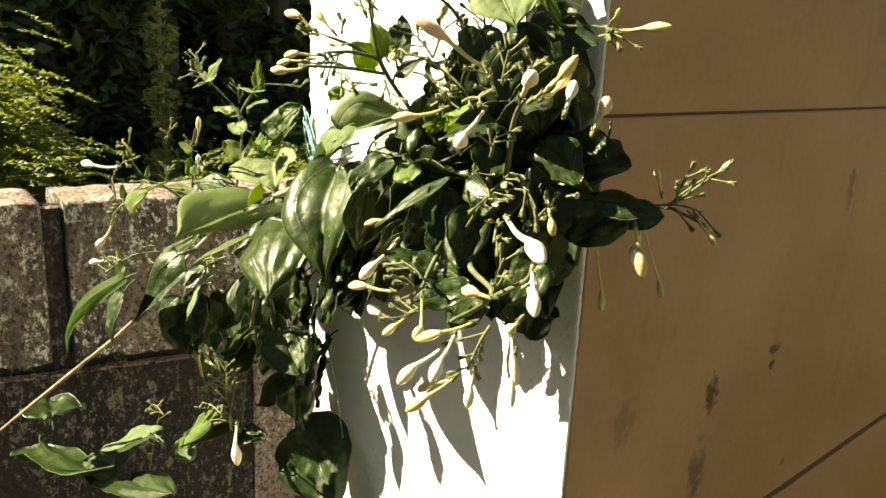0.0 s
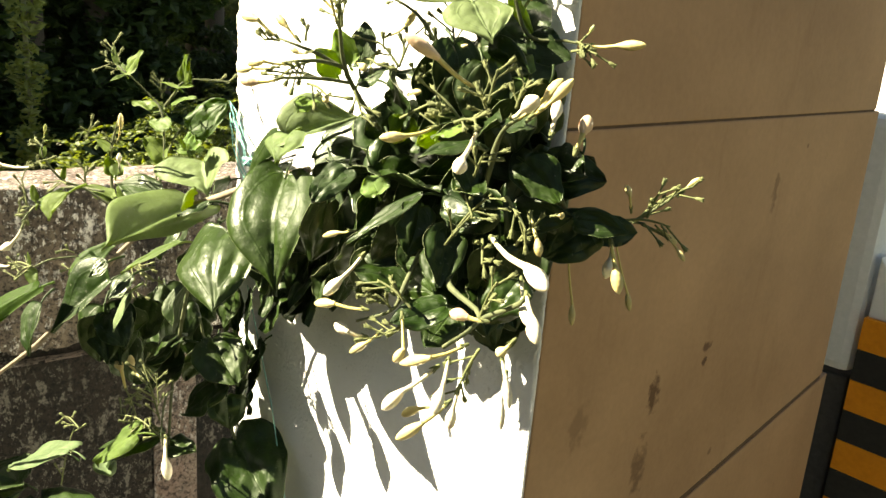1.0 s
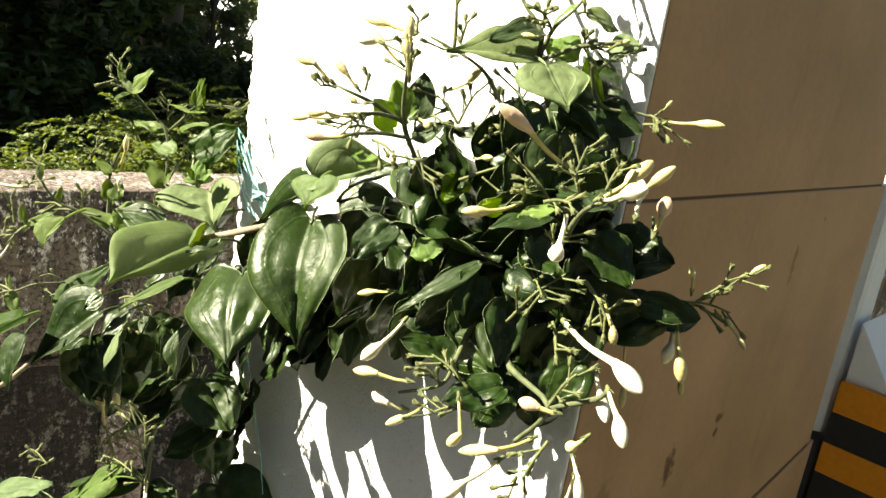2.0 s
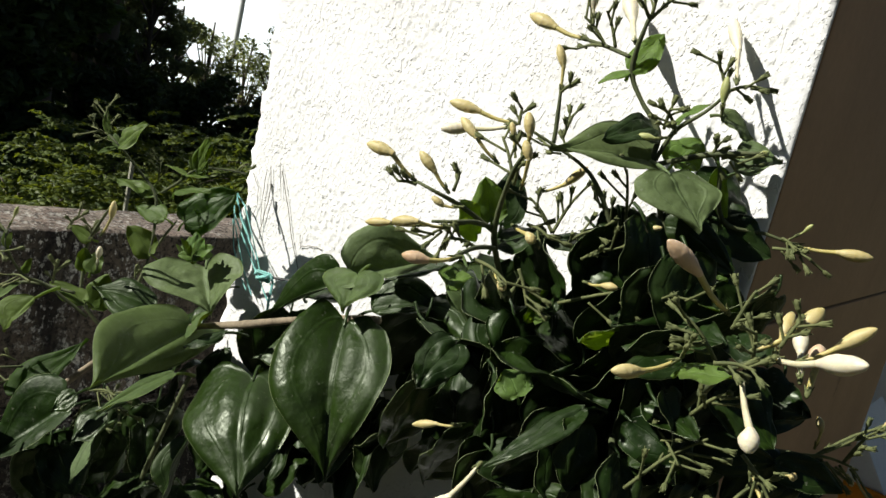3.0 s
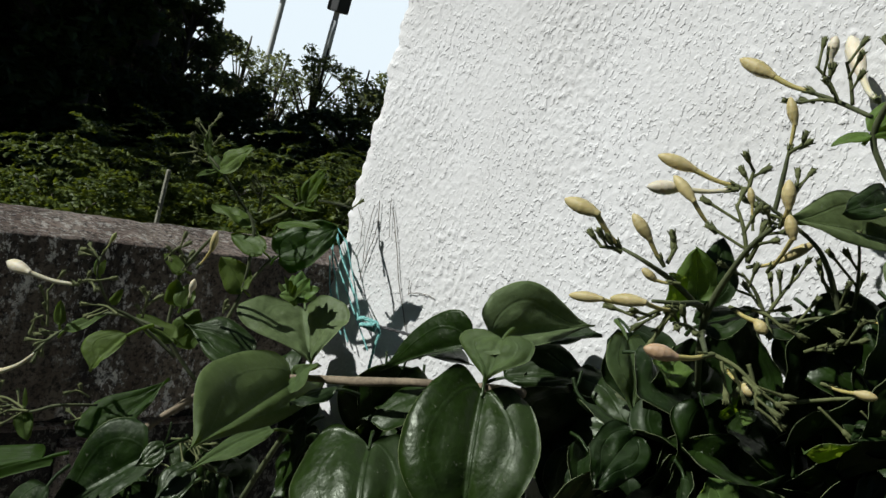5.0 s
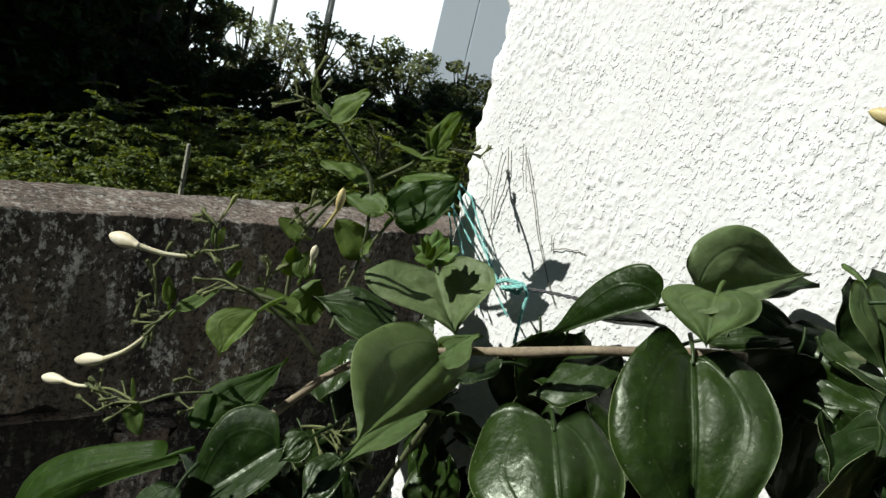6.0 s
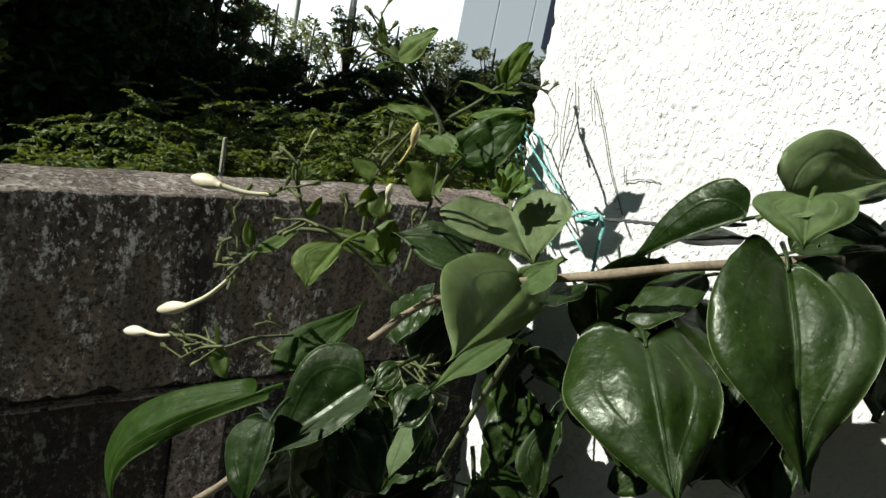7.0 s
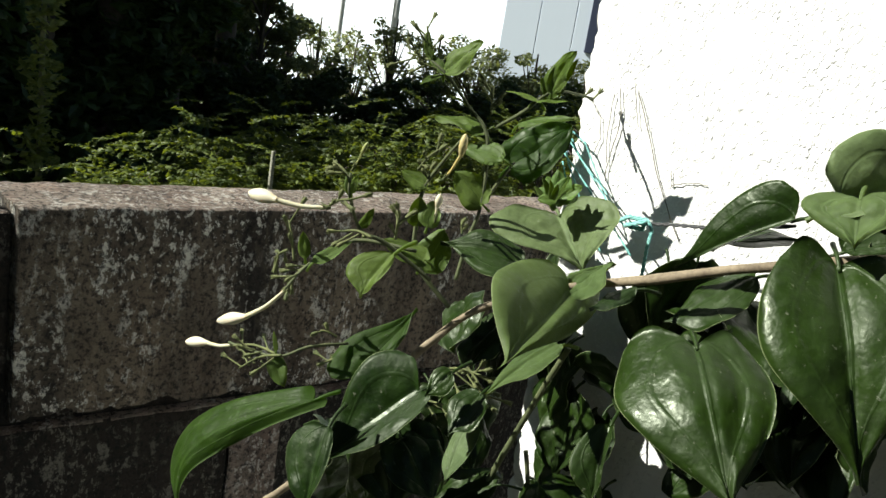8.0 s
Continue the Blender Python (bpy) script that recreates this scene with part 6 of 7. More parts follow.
leaf((-0.2333, -0.0254, 1.2862), (-0.2292, -0.0346, 1.2541), 0.031, (-0.20, -0.75, 0.38), 0.10, 0.18, 0.15)
leaf((-0.2496, -0.0145, 1.2993), (-0.2467, -0.0215, 1.2657), 0.031, (-0.62, -0.75, 0.33), 0.10, 0.18, 0.15)
leaf((-0.2201, -0.0199, 1.2811), (-0.2151, -0.0281, 1.2455), 0.027, (-0.53, -0.75, 0.34), 0.10, 0.18, 0.15)
leaf((-0.2195, -0.0177, 1.2398), (-0.2284, -0.0263, 1.2070), 0.026, (-0.32, -0.75, 0.47), 0.10, 0.18, 0.15)
leaf((-0.2476, -0.0133, 1.2785), (-0.2367, -0.0227, 1.2430), 0.027, (-0.53, -0.75, 0.59), 0.10, 0.18, 0.15)

# a few lower ones, added to keep sun off the plaster
leaf((-0.2419, -0.0134, 1.2582), (-0.2494, -0.0186, 1.2317), 0.024, (-0.42, -0.75, 0.69), 0.10, 0.18, 0.15)
leaf((-0.2482, -0.0135, 1.2324), (-0.2367, -0.0185, 1.2074), 0.024, (-0.27, -0.75, 0.51), 0.10, 0.18, 0.15)
leaf((-0.2287, -0.0133, 1.2186), (-0.2260, -0.0187, 1.1913), 0.024, (-0.49, -0.75, 0.30), 0.10, 0.18, 0.15)
leaf((-0.2160, -0.0133, 1.2466), (-0.2197, -0.0187, 1.2194), 0.024, (-0.31, -0.75, 0.54), 0.10, 0.18, 0.15)
leaf((-0.2395, -0.0133, 1.2030), (-0.2421, -0.0187, 1.1757), 0.024, (-0.61, -0.75, 0.49), 0.10, 0.18, 0.15)

# leaves of the hanging end
leaf((-0.2397, -0.0583, 1.2498), (-0.2728, -0.0692, 1.2263), 0.023, (0.45, -0.21, 0.87), 0.10, 0.20, 0.10)
leaf((-0.2387, -0.0579, 1.2348), (-0.2711, -0.0705, 1.2071), 0.023, (0.54, -0.26, 0.80), 0.10, 0.20, 0.10)
leaf((-0.2275, -0.0435, 1.2513), (-0.1940, -0.0445, 1.2338), 0.033, (0.74, -0.42, 0.53), 0.10, 0.20, 0.10)
leaf((-0.2181, -0.0384, 1.2231), (-0.2573, -0.0513, 1.1892), 0.025, (0.57, -0.31, 0.76), 0.10, 0.20, 0.10)
leaf((-0.2172, -0.0384, 1.2151), (-0.2123, -0.0391, 1.1930), 0.025, (0.70, -0.40, 0.59), 0.10, 0.20, 0.10)
leaf((-0.2275, -0.0280, 1.1772), (-0.1730, -0.0319, 1.1516), 0.056, (0.79, -0.49, 0.38), 0.10, 0.20, 0.15)
leaf((-0.2413, -0.0732, 1.1859), (-0.2985, -0.0900, 1.1471), 0.021, (0.30, -0.13, 0.94), 0.10, 0.30, 0.10)
leaf((-0.2533, -0.0732, 1.1860), (-0.3064, -0.0901, 1.1552), 0.010, (0.31, -0.13, 0.94), 0.10, 0.30, 0.10)
leaf((-0.2393, -0.0681, 1.1789), (-0.2213, -0.0580, 1.1809), 0.019, (0.36, -0.18, 0.92), 0.10, 0.30, 0.10)
leaf((-0.3415, -0.0981, 1.1353), (-0.4070, -0.1114, 1.1014), 0.020, (0.32, -0.10, 0.94), 0.10, 0.30, 0.10)
leaf((-0.2611, -0.0672, 1.2719), (-0.2722, -0.0686, 1.2402), 0.022, (0.57, -0.26, 0.78), 0.10, 0.30, 0.10)
leaf((-0.4432, -0.1004, 1.0596), (-0.4962, -0.1225, 1.0498), 0.048, (0.60, -0.16, 0.78), 0.10, 0.30, 0.10)
leaf((-0.4712, -0.1487, 1.1096), (-0.5410, -0.1410, 1.1018), 0.050, (0.66, -0.09, 0.75), 0.10, 0.30, 0.10)
leaf((-0.6253, -0.1386, 1.0098), (-0.3216, -0.1388, 1.1076), 0.067, (1.00, -0.09, 0.04), 0.10, 0.30, 0.10)
leaf((-0.2711, -0.1182, 1.1777), (-0.3688, -0.1324, 1.1282), 0.026, (0.42, -0.10, 0.90), 0.10, 0.30, 0.10, PALELEAF)
leaf((-0.2401, -0.0882, 1.1937), (-0.2863, -0.1011, 1.1569), 0.024, (0.49, -0.16, 0.86), 0.10, 0.30, 0.10, SHOOT)
leaf((-0.2995, -0.0880, 1.1451), (-0.2809, -0.0902, 1.1439), 0.015, (0.48, -0.15, 0.86), 0.10, 0.30, 0.10, PALELEAF)
leaf((0.0136, -0.0286, 1.4065), (0.0345, -0.0145, 1.4036), 0.020, (0.56, -0.76, 0.32), 0.10, 0.20, 0.10)
leaf((0.0339, -0.0190, 1.3855), (0.0459, -0.0050, 1.3846), 0.014, (0.51, -0.78, 0.37), 0.10, 0.20, 0.10)
leaf((0.0339, -0.0191, 1.3865), (0.0199, -0.0300, 1.3705), 0.021, (0.58, -0.78, 0.24), 0.10, 0.20, 0.10)
leaf((0.0239, -0.0489, 1.3663), (0.0188, -0.0597, 1.3482), 0.019, (0.54, -0.63, 0.57), 0.10, 0.20, 0.10)
leaf((-0.0002, -0.0588, 1.3474), (0.0018, -0.0747, 1.3362), 0.017, (0.52, -0.52, 0.67), 0.10, 0.20, 0.10)
leaf((0.0081, -0.0492, 1.3934), (-0.0010, -0.0601, 1.3804), 0.017, (0.47, -0.50, 0.72), 0.10, 0.20, 0.10)
leaf((-0.3379, -0.1202, 1.1091), (-0.2277, -0.1211, 1.1646), 0.040, (0.31, -0.08, 0.95), 0.10, 0.20, 0.10)

# buds on the upper sprays
bud((-0.0569, -0.0457, 1.5374), (-0.0480, -0.0454, 1.5294), (-0.0448, -0.0408, 1.5222), 0.0024, ripe)
bud((-0.0911, -0.0376, 1.5089), (-0.0791, -0.0375, 1.5058), (-0.0671, -0.0365, 1.5038), 0.0024, ripe)
bud((-0.0640, -0.0431, 1.5195), (-0.0631, -0.0429, 1.5135), (-0.0621, -0.0427, 1.5095), 0.0016, pale)
bud((-0.0709, -0.0093, 1.5268), (-0.0610, -0.0179, 1.5144), (-0.0500, -0.0323, 1.5058), 0.0029, pale)
bud((-0.0670, -0.0521, 1.4992), (-0.0631, -0.0518, 1.4922), (-0.0621, -0.0515, 1.4842), 0.0016, ripe)
bud((-0.0309, -0.0057, 1.5222), (-0.0222, -0.0145, 1.5109), (-0.0153, -0.0262, 1.4995), 0.0022, pale)
bud((-0.0883, -0.0749, 1.4732), (-0.0783, -0.0708, 1.4722), (-0.0673, -0.0658, 1.4712), 0.0020, ripe)
bud((-0.0864, -0.0787, 1.4641), (-0.0794, -0.0727, 1.4662), (-0.0673, -0.0668, 1.4702), 0.0021, pale)
bud((-0.0813, -0.0758, 1.4691), (-0.0734, -0.0757, 1.4641), (-0.0674, -0.0705, 1.4581), 0.0017, ripe)
bud((-0.0984, -0.0985, 1.4547), (-0.0884, -0.0964, 1.4537), (-0.0825, -0.0903, 1.4468), 0.0021, ripe)
bud((-0.0804, -0.0935, 1.4567), (-0.0744, -0.0914, 1.4517), (-0.0705, -0.0883, 1.4468), 0.0017, ripe)
bud((-0.0466, -0.0908, 1.4761), (-0.0443, -0.0908, 1.4696), (-0.0454, -0.0887, 1.4656), 0.0017, ripe)
bud((-0.0423, -0.0957, 1.4684), (-0.0394, -0.0956, 1.4634), (-0.0444, -0.0884, 1.4546), 0.0015, ripe)
bud((-0.0583, -0.0808, 1.4719), (-0.0563, -0.0807, 1.4679), (-0.0544, -0.0806, 1.4628), 0.0010, ripe)
bud((-0.0815, -0.1100, 1.4334), (-0.0735, -0.1080, 1.4354), (-0.0675, -0.1000, 1.4365), 0.0014, ripe)
bud((-0.0695, -0.1121, 1.4372), (-0.0615, -0.1101, 1.4392), (-0.0585, -0.1001, 1.4384), 0.0016, ripe)
bud((-0.0515, -0.1260, 1.4328), (-0.0455, -0.1220, 1.4329), (-0.0415, -0.1150, 1.4350), 0.0018, blush)
bud((-0.0484, -0.0456, 1.4626), (-0.0555, -0.0454, 1.4546), (-0.0615, -0.0503, 1.4505), 0.0016, ripe)
bud((-0.0745, -0.0902, 1.4438), (-0.0705, -0.0882, 1.4418), (-0.0665, -0.0852, 1.4428), 0.0012, ripe)
bud((-0.0152, -0.0352, 1.5002), (-0.0143, -0.0349, 1.4922), (-0.0143, -0.0338, 1.4892), 0.0015, green)
bud((-0.0363, -0.0409, 1.4766), (-0.0313, -0.0389, 1.4766), (-0.0300, -0.0349, 1.4776), 0.0012, green)
bud((-0.0010, -0.0199, 1.4807), (-0.0040, -0.0218, 1.4787), (-0.0100, -0.0248, 1.4767), 0.0013, green)
bud((-0.0435, -0.0751, 1.4379), (-0.0475, -0.0741, 1.4399), (-0.0555, -0.0701, 1.4401), 0.0017, ripe)
bud((-0.0346, -0.0998, 1.4273), (-0.0376, -0.0978, 1.4283), (-0.0456, -0.0899, 1.4286), 0.0014, ripe)
bud((-0.0156, -0.0699, 1.4328), (-0.0206, -0.0699, 1.4319), (-0.0286, -0.0649, 1.4300), 0.0013, ripe)
bud((-0.0181, -0.0444, 1.4504), (-0.0215, -0.0453, 1.4494), (-0.0295, -0.0402, 1.4466), 0.0009, ripe)
bud((0.0338, 0.0007, 1.4558), (0.0238, -0.0033, 1.4548), (0.0118, -0.0074, 1.4538), 0.0020, ripe)
bud((0.0158, -0.0095, 1.4618), (0.0138, -0.0094, 1.4588), (0.0108, -0.0094, 1.4558), 0.0008, green)
bud((0.0071, -0.0994, 1.4544), (0.0131, -0.0893, 1.4475), (0.0180, -0.0741, 1.4377), 0.0024, blush)

# buds beside the tiled face
bud((0.0550, -0.0860, 1.4393), (0.0440, -0.0789, 1.4345), (0.0319, -0.0709, 1.4297), 0.0026, pale)
bud((0.0510, -0.0641, 1.4447), (0.0439, -0.0650, 1.4367), (0.0369, -0.0669, 1.4307), 0.0019, ripe)
bud((0.0258, -0.0421, 1.4382), (0.0268, -0.0490, 1.4321), (0.0288, -0.0589, 1.4279), 0.0020, ripe)
bud((0.0050, -0.1059, 1.4203), (0.0100, -0.0989, 1.4213), (0.0139, -0.0889, 1.4245), 0.0019, ripe)
bud((0.0404, -0.1033, 1.4147), (0.0385, -0.0993, 1.4187), (0.0289, -0.0838, 1.4255), 0.0024, pale)
bud((0.0692, -0.0889, 1.3826), (0.0562, -0.0840, 1.3857), (0.0261, -0.0691, 1.3861), 0.0031, pale)
bud((0.0550, -0.0787, 1.3638), (0.0480, -0.0738, 1.3699), (0.0420, -0.0689, 1.3750), 0.0022, pale)
bud((0.0498, -0.0188, 1.3624), (0.0468, -0.0189, 1.3724), (0.0429, -0.0190, 1.3825), 0.0024, ripe)
bud((0.0587, 0.0112, 1.3736), (0.0547, 0.0111, 1.3777), (0.0468, 0.0110, 1.3847), 0.0012, ripe)
bud((0.0421, -0.0491, 1.3952), (0.0401, -0.0491, 1.3952), (0.0371, -0.0491, 1.3942), 0.0013, ripe)

# buds on the lower sprays
bud((-0.0531, -0.0840, 1.3425), (-0.0481, -0.0790, 1.3505), (-0.0461, -0.0691, 1.3606), 0.0026, pale)
bud((-0.0471, -0.0929, 1.3424), (-0.0361, -0.0909, 1.3453), (-0.0241, -0.0839, 1.3453), 0.0021, ripe)
bud((-0.0422, -0.0858, 1.3334), (-0.0342, -0.0848, 1.3323), (-0.0292, -0.0788, 1.3304), 0.0024, pale)
bud((-0.0363, -0.0817, 1.3214), (-0.0262, -0.0817, 1.3293), (-0.0202, -0.0788, 1.3363), 0.0018, ripe)
bud((-0.0775, -0.0682, 1.3604), (-0.0685, -0.0662, 1.3643), (-0.0610, -0.0642, 1.3667), 0.0015, ripe)
bud((0.0160, -0.1068, 1.3246), (0.0240, -0.1048, 1.3346), (0.0300, -0.0948, 1.3436), 0.0024, pale)
bud((0.0551, -0.1197, 1.3434), (0.0531, -0.1148, 1.3494), (0.0401, -0.0998, 1.3515), 0.0021, pale)
bud((0.0310, -0.1128, 1.3215), (0.0400, -0.1098, 1.3305), (0.0420, -0.0998, 1.3365), 0.0021, ripe)
bud((0.0189, -0.0998, 1.3216), (0.0270, -0.0998, 1.3276), (0.0340, -0.0948, 1.3315), 0.0018, ripe)
bud((0.0238, -0.0798, 1.3116), (0.0249, -0.0798, 1.3206), (0.0269, -0.0798, 1.3296), 0.0021, pale)
bud((0.0160, -0.0998, 1.3406), (0.0311, -0.0998, 1.3485), (0.0370, -0.0887, 1.3528), 0.0020, ripe)
bud((0.0059, -0.0937, 1.3360), (0.0109, -0.0937, 1.3430), (0.0030, -0.0888, 1.3531), 0.0019, ripe)
bud((0.0489, -0.0797, 1.3225), (0.0479, -0.0797, 1.3335), (0.0490, -0.0798, 1.3445), 0.0016, pale)
bud((0.0440, -0.0798, 1.3495), (0.0470, -0.0798, 1.3525), (0.0499, -0.0787, 1.3568), 0.0021, ripe)
bud((0.0560, -0.0847, 1.3355), (0.0530, -0.0848, 1.3455), (0.0460, -0.0798, 1.3495), 0.0017, pale)
bud((0.0681, -0.0898, 1.3644), (0.0621, -0.0858, 1.3707), (0.0531, -0.0789, 1.3748), 0.0024, pale)
bud((0.0280, -0.0888, 1.3619), (0.0350, -0.0868, 1.3619), (0.0410, -0.0838, 1.3618), 0.0023, blush)
bud((0.0410, -0.0590, 1.3811), (0.0391, -0.0590, 1.3871), (0.0311, -0.0541, 1.3932), 0.0018, ripe)
bud((0.0349, -0.0491, 1.4430), (0.0319, -0.0540, 1.4360), (0.0228, -0.0589, 1.4269), 0.0024, ripe)
bud((0.0298, -0.0440, 1.4351), (0.0328, -0.0489, 1.4290), (0.0358, -0.0538, 1.4229), 0.0022, pale)
bud((0.0327, -0.0289, 1.4294), (0.0347, -0.0338, 1.4233), (0.0357, -0.0387, 1.4162), 0.0027, blush)
bud((0.0387, -0.0128, 1.3645), (0.0388, -0.0109, 1.3726), (0.0358, -0.0070, 1.3816), 0.0024, pale)
bud((0.0544, 0.0206, 1.4061), (0.0504, 0.0196, 1.4021), (0.0479, 0.0179, 1.3978), 0.0011, ripe)
bud((0.0467, 0.0241, 1.3758), (0.0447, 0.0211, 1.3798), (0.0417, 0.0170, 1.3818), 0.0012, ripe)
bud((0.0335, 0.0006, 1.4008), (0.0359, 0.0009, 1.3967), (0.0348, 0.0049, 1.3897), 0.0014, ripe)
bud((0.0406, 0.0053, 1.3477), (0.0396, 0.0033, 1.3557), (0.0358, -0.0070, 1.3826), 0.0014, ripe)
bud((0.0266, -0.0146, 1.3406), (0.0256, -0.0147, 1.3496), (0.0228, -0.0190, 1.3746), 0.0015, ripe)

# buds by the old wall
bud((-0.3153, -0.1419, 1.3568), (-0.3023, -0.1380, 1.3569), (-0.2881, -0.1252, 1.3574), 0.0027, pale)
bud((-0.3507, -0.1284, 1.2910), (-0.3301, -0.1279, 1.3002), (-0.3061, -0.1258, 1.3203), 0.0027, pale)
bud((-0.3762, -0.1284, 1.2719), (-0.3607, -0.1268, 1.2770), (-0.3410, -0.1252, 1.2833), 0.0024, pale)
bud((-0.2673, -0.0808, 1.3905), (-0.2683, -0.0805, 1.3815), (-0.2753, -0.0802, 1.3715), 0.0017, ripe)
bud((-0.2783, -0.0779, 1.3646), (-0.2793, -0.0777, 1.3586), (-0.2793, -0.0776, 1.3536), 0.0016, pale)
bud((-0.2757, -0.1206, 1.3842), (-0.2787, -0.1204, 1.3792), (-0.2827, -0.1202, 1.3732), 0.0009, green)
bud((-0.2148, -0.0800, 1.1697), (-0.2187, -0.0801, 1.1827), (-0.2322, -0.0732, 1.1908), 0.0033, pale)
bud((-0.2730, -0.0874, 1.2318), (-0.2630, -0.0874, 1.2288), (-0.2670, -0.0835, 1.2120), 0.0028, ripe)

# flower stalks with empty calyces
spray((-0.0428, -0.0406, 1.5142), (-0.0417, -0.0429, 1.5252), 5, 0.012)
spray((-0.0428, -0.0405, 1.5132), (-0.0368, -0.0358, 1.5224), 4, 0.012)
spray((-0.0428, -0.0405, 1.5122), (-0.0470, -0.0481, 1.5193), 4, 0.012)
spray((-0.0590, -0.0362, 1.5027), (-0.0671, -0.0407, 1.5106), 4, 0.012)
spray((-0.0590, -0.0362, 1.5027), (-0.0690, -0.0381, 1.4997), 3, 0.012)
spray((-0.0550, -0.0362, 1.5027), (-0.0601, -0.0389, 1.5137), 3, 0.012)
spray((-0.0153, -0.0320, 1.4953), (-0.0202, -0.0343, 1.5043), 4, 0.012)
spray((-0.0142, -0.0321, 1.4963), (-0.0083, -0.0251, 1.4994), 4, 0.012)
spray((-0.0170, -0.0298, 1.4756), (-0.0040, -0.0248, 1.4746), 5, 0.012)
spray((-0.0315, -0.0336, 1.4804), (-0.0283, -0.0399, 1.4871), 6, 0.012)
spray((-0.0270, -0.0339, 1.4796), (-0.0293, -0.0398, 1.4861), 4, 0.012)
spray((-0.0150, -0.0298, 1.4756), (-0.0135, -0.0295, 1.4803), 4, 0.012)
spray((-0.0574, -0.0508, 1.4705), (-0.0556, -0.0509, 1.4782), 3, 0.012)
spray((-0.0621, -0.0515, 1.4842), (-0.0591, -0.0516, 1.4872), 3, 0.012)
spray((-0.0494, -0.0506, 1.4635), (-0.0624, -0.0557, 1.4664), 4, 0.012)
spray((-0.0355, -0.0402, 1.4446), (-0.0435, -0.0454, 1.4535), 4, 0.012)
spray((-0.0345, -0.0352, 1.4457), (-0.0394, -0.0356, 1.4647), 4, 0.012)
spray((-0.0526, -0.0501, 1.4385), (-0.0615, -0.0553, 1.4484), 4, 0.012)
spray((-0.0526, -0.0501, 1.4385), (-0.0495, -0.0454, 1.4526), 4, 0.012)
spray((-0.0524, -0.0804, 1.4538), (-0.0604, -0.0807, 1.4669), 4, 0.012)
spray((-0.0524, -0.0804, 1.4538), (-0.0484, -0.0857, 1.4657), 4, 0.012)
spray((-0.0815, -0.0903, 1.4458), (-0.0855, -0.0953, 1.4457), 3, 0.012)
spray((-0.0705, -0.0853, 1.4468), (-0.0694, -0.0854, 1.4518), 2, 0.012)
spray((-0.0595, -0.0901, 1.4397), (-0.0666, -0.1000, 1.4325), 5, 0.012)
spray((-0.0546, -0.0900, 1.4336), (-0.0575, -0.1000, 1.4354), 4, 0.012)
spray((-0.0623, -0.0708, 1.4711), (-0.0626, -0.0708, 1.4767), 3, 0.012)
spray((-0.0505, -0.0702, 1.4420), (-0.0415, -0.0701, 1.4400), 4, 0.012)
spray((-0.0506, -0.0450, 1.4346), (-0.0375, -0.0452, 1.4445), 5, 0.012)
spray((-0.0436, -0.0799, 1.4298), (-0.0377, -0.0797, 1.4197), 4, 0.012)
spray((-0.0466, -0.0999, 1.4324), (-0.0336, -0.0999, 1.4293), 4, 0.012)
spray((-0.0396, -0.0500, 1.4334), (-0.0296, -0.0501, 1.4403), 4, 0.012)
spray((0.0289, -0.0789, 1.4296), (0.0290, -0.0840, 1.4375), 5, 0.012)
spray((0.0219, -0.0839, 1.4265), (0.0120, -0.0891, 1.4365), 5, 0.012)
spray((0.0189, -0.0690, 1.4328), (0.0220, -0.0692, 1.4448), 4, 0.012)
spray((0.0319, -0.0690, 1.4327), (0.0350, -0.0691, 1.4417), 5, 0.012)
spray((0.0078, -0.0094, 1.4548), (0.0128, -0.0094, 1.4528), 5, 0.012)
spray((0.0058, -0.0093, 1.4508), (0.0188, -0.0093, 1.4508), 4, 0.012)
spray((0.0230, -0.0889, 1.4274), (0.0330, -0.0889, 1.4294), 5, 0.012)
spray((0.0149, -0.0889, 1.4255), (0.0160, -0.0890, 1.4305), 4, 0.012)
spray((0.0152, -0.0693, 1.4062), (0.0248, -0.0737, 1.4177), 5, 0.012)
spray((0.0221, -0.0691, 1.3841), (0.0321, -0.0790, 1.3789), 5, 0.012)
spray((-0.0023, -0.0585, 1.3971), (0.0161, -0.0692, 1.3912), 5, 0.012)
spray((0.0449, 0.0010, 1.3896), (0.0489, 0.0009, 1.4006), 5, 0.012)
spray((-0.0141, -0.0789, 1.3473), (-0.0191, -0.0839, 1.3533), 5, 0.012)
spray((0.0312, -0.0692, 1.4020), (0.0422, -0.0691, 1.3920), 4, 0.012)
spray((0.0330, -0.0788, 1.3589), (0.0441, -0.0839, 1.3768), 5, 0.012)
spray((0.0389, -0.0837, 1.3509), (0.0350, -0.0898, 1.3336), 6, 0.012)
spray((0.0029, -0.0839, 1.3541), (-0.0120, -0.0890, 1.3622), 5, 0.012)
spray((0.0029, -0.0838, 1.3471), (-0.0101, -0.0888, 1.3391), 5, 0.012)
spray((0.0030, -0.0691, 1.3772), (0.0202, -0.0642, 1.4002), 5, 0.012)
spray((0.0290, -0.0590, 1.3822), (0.0341, -0.0541, 1.3912), 4, 0.012)
spray((0.0338, 0.0090, 1.3838), (0.0534, 0.0206, 1.4031), 5, 0.012)
spray((0.0308, 0.0050, 1.3848), (0.0478, 0.0150, 1.3848), 4, 0.012)
spray((-0.0387, -0.0596, 1.4192), (0.0008, -0.0491, 1.4332), 4, 0.012)
spray((-0.3031, -0.0611, 1.4101), (-0.3222, -0.0671, 1.4159), 6, 0.012)
spray((-0.3112, -0.0641, 1.4140), (-0.3152, -0.0645, 1.4280), 4, 0.012)
spray((-0.2880, -0.0458, 1.3966), (-0.2890, -0.0462, 1.4076), 6, 0.012)
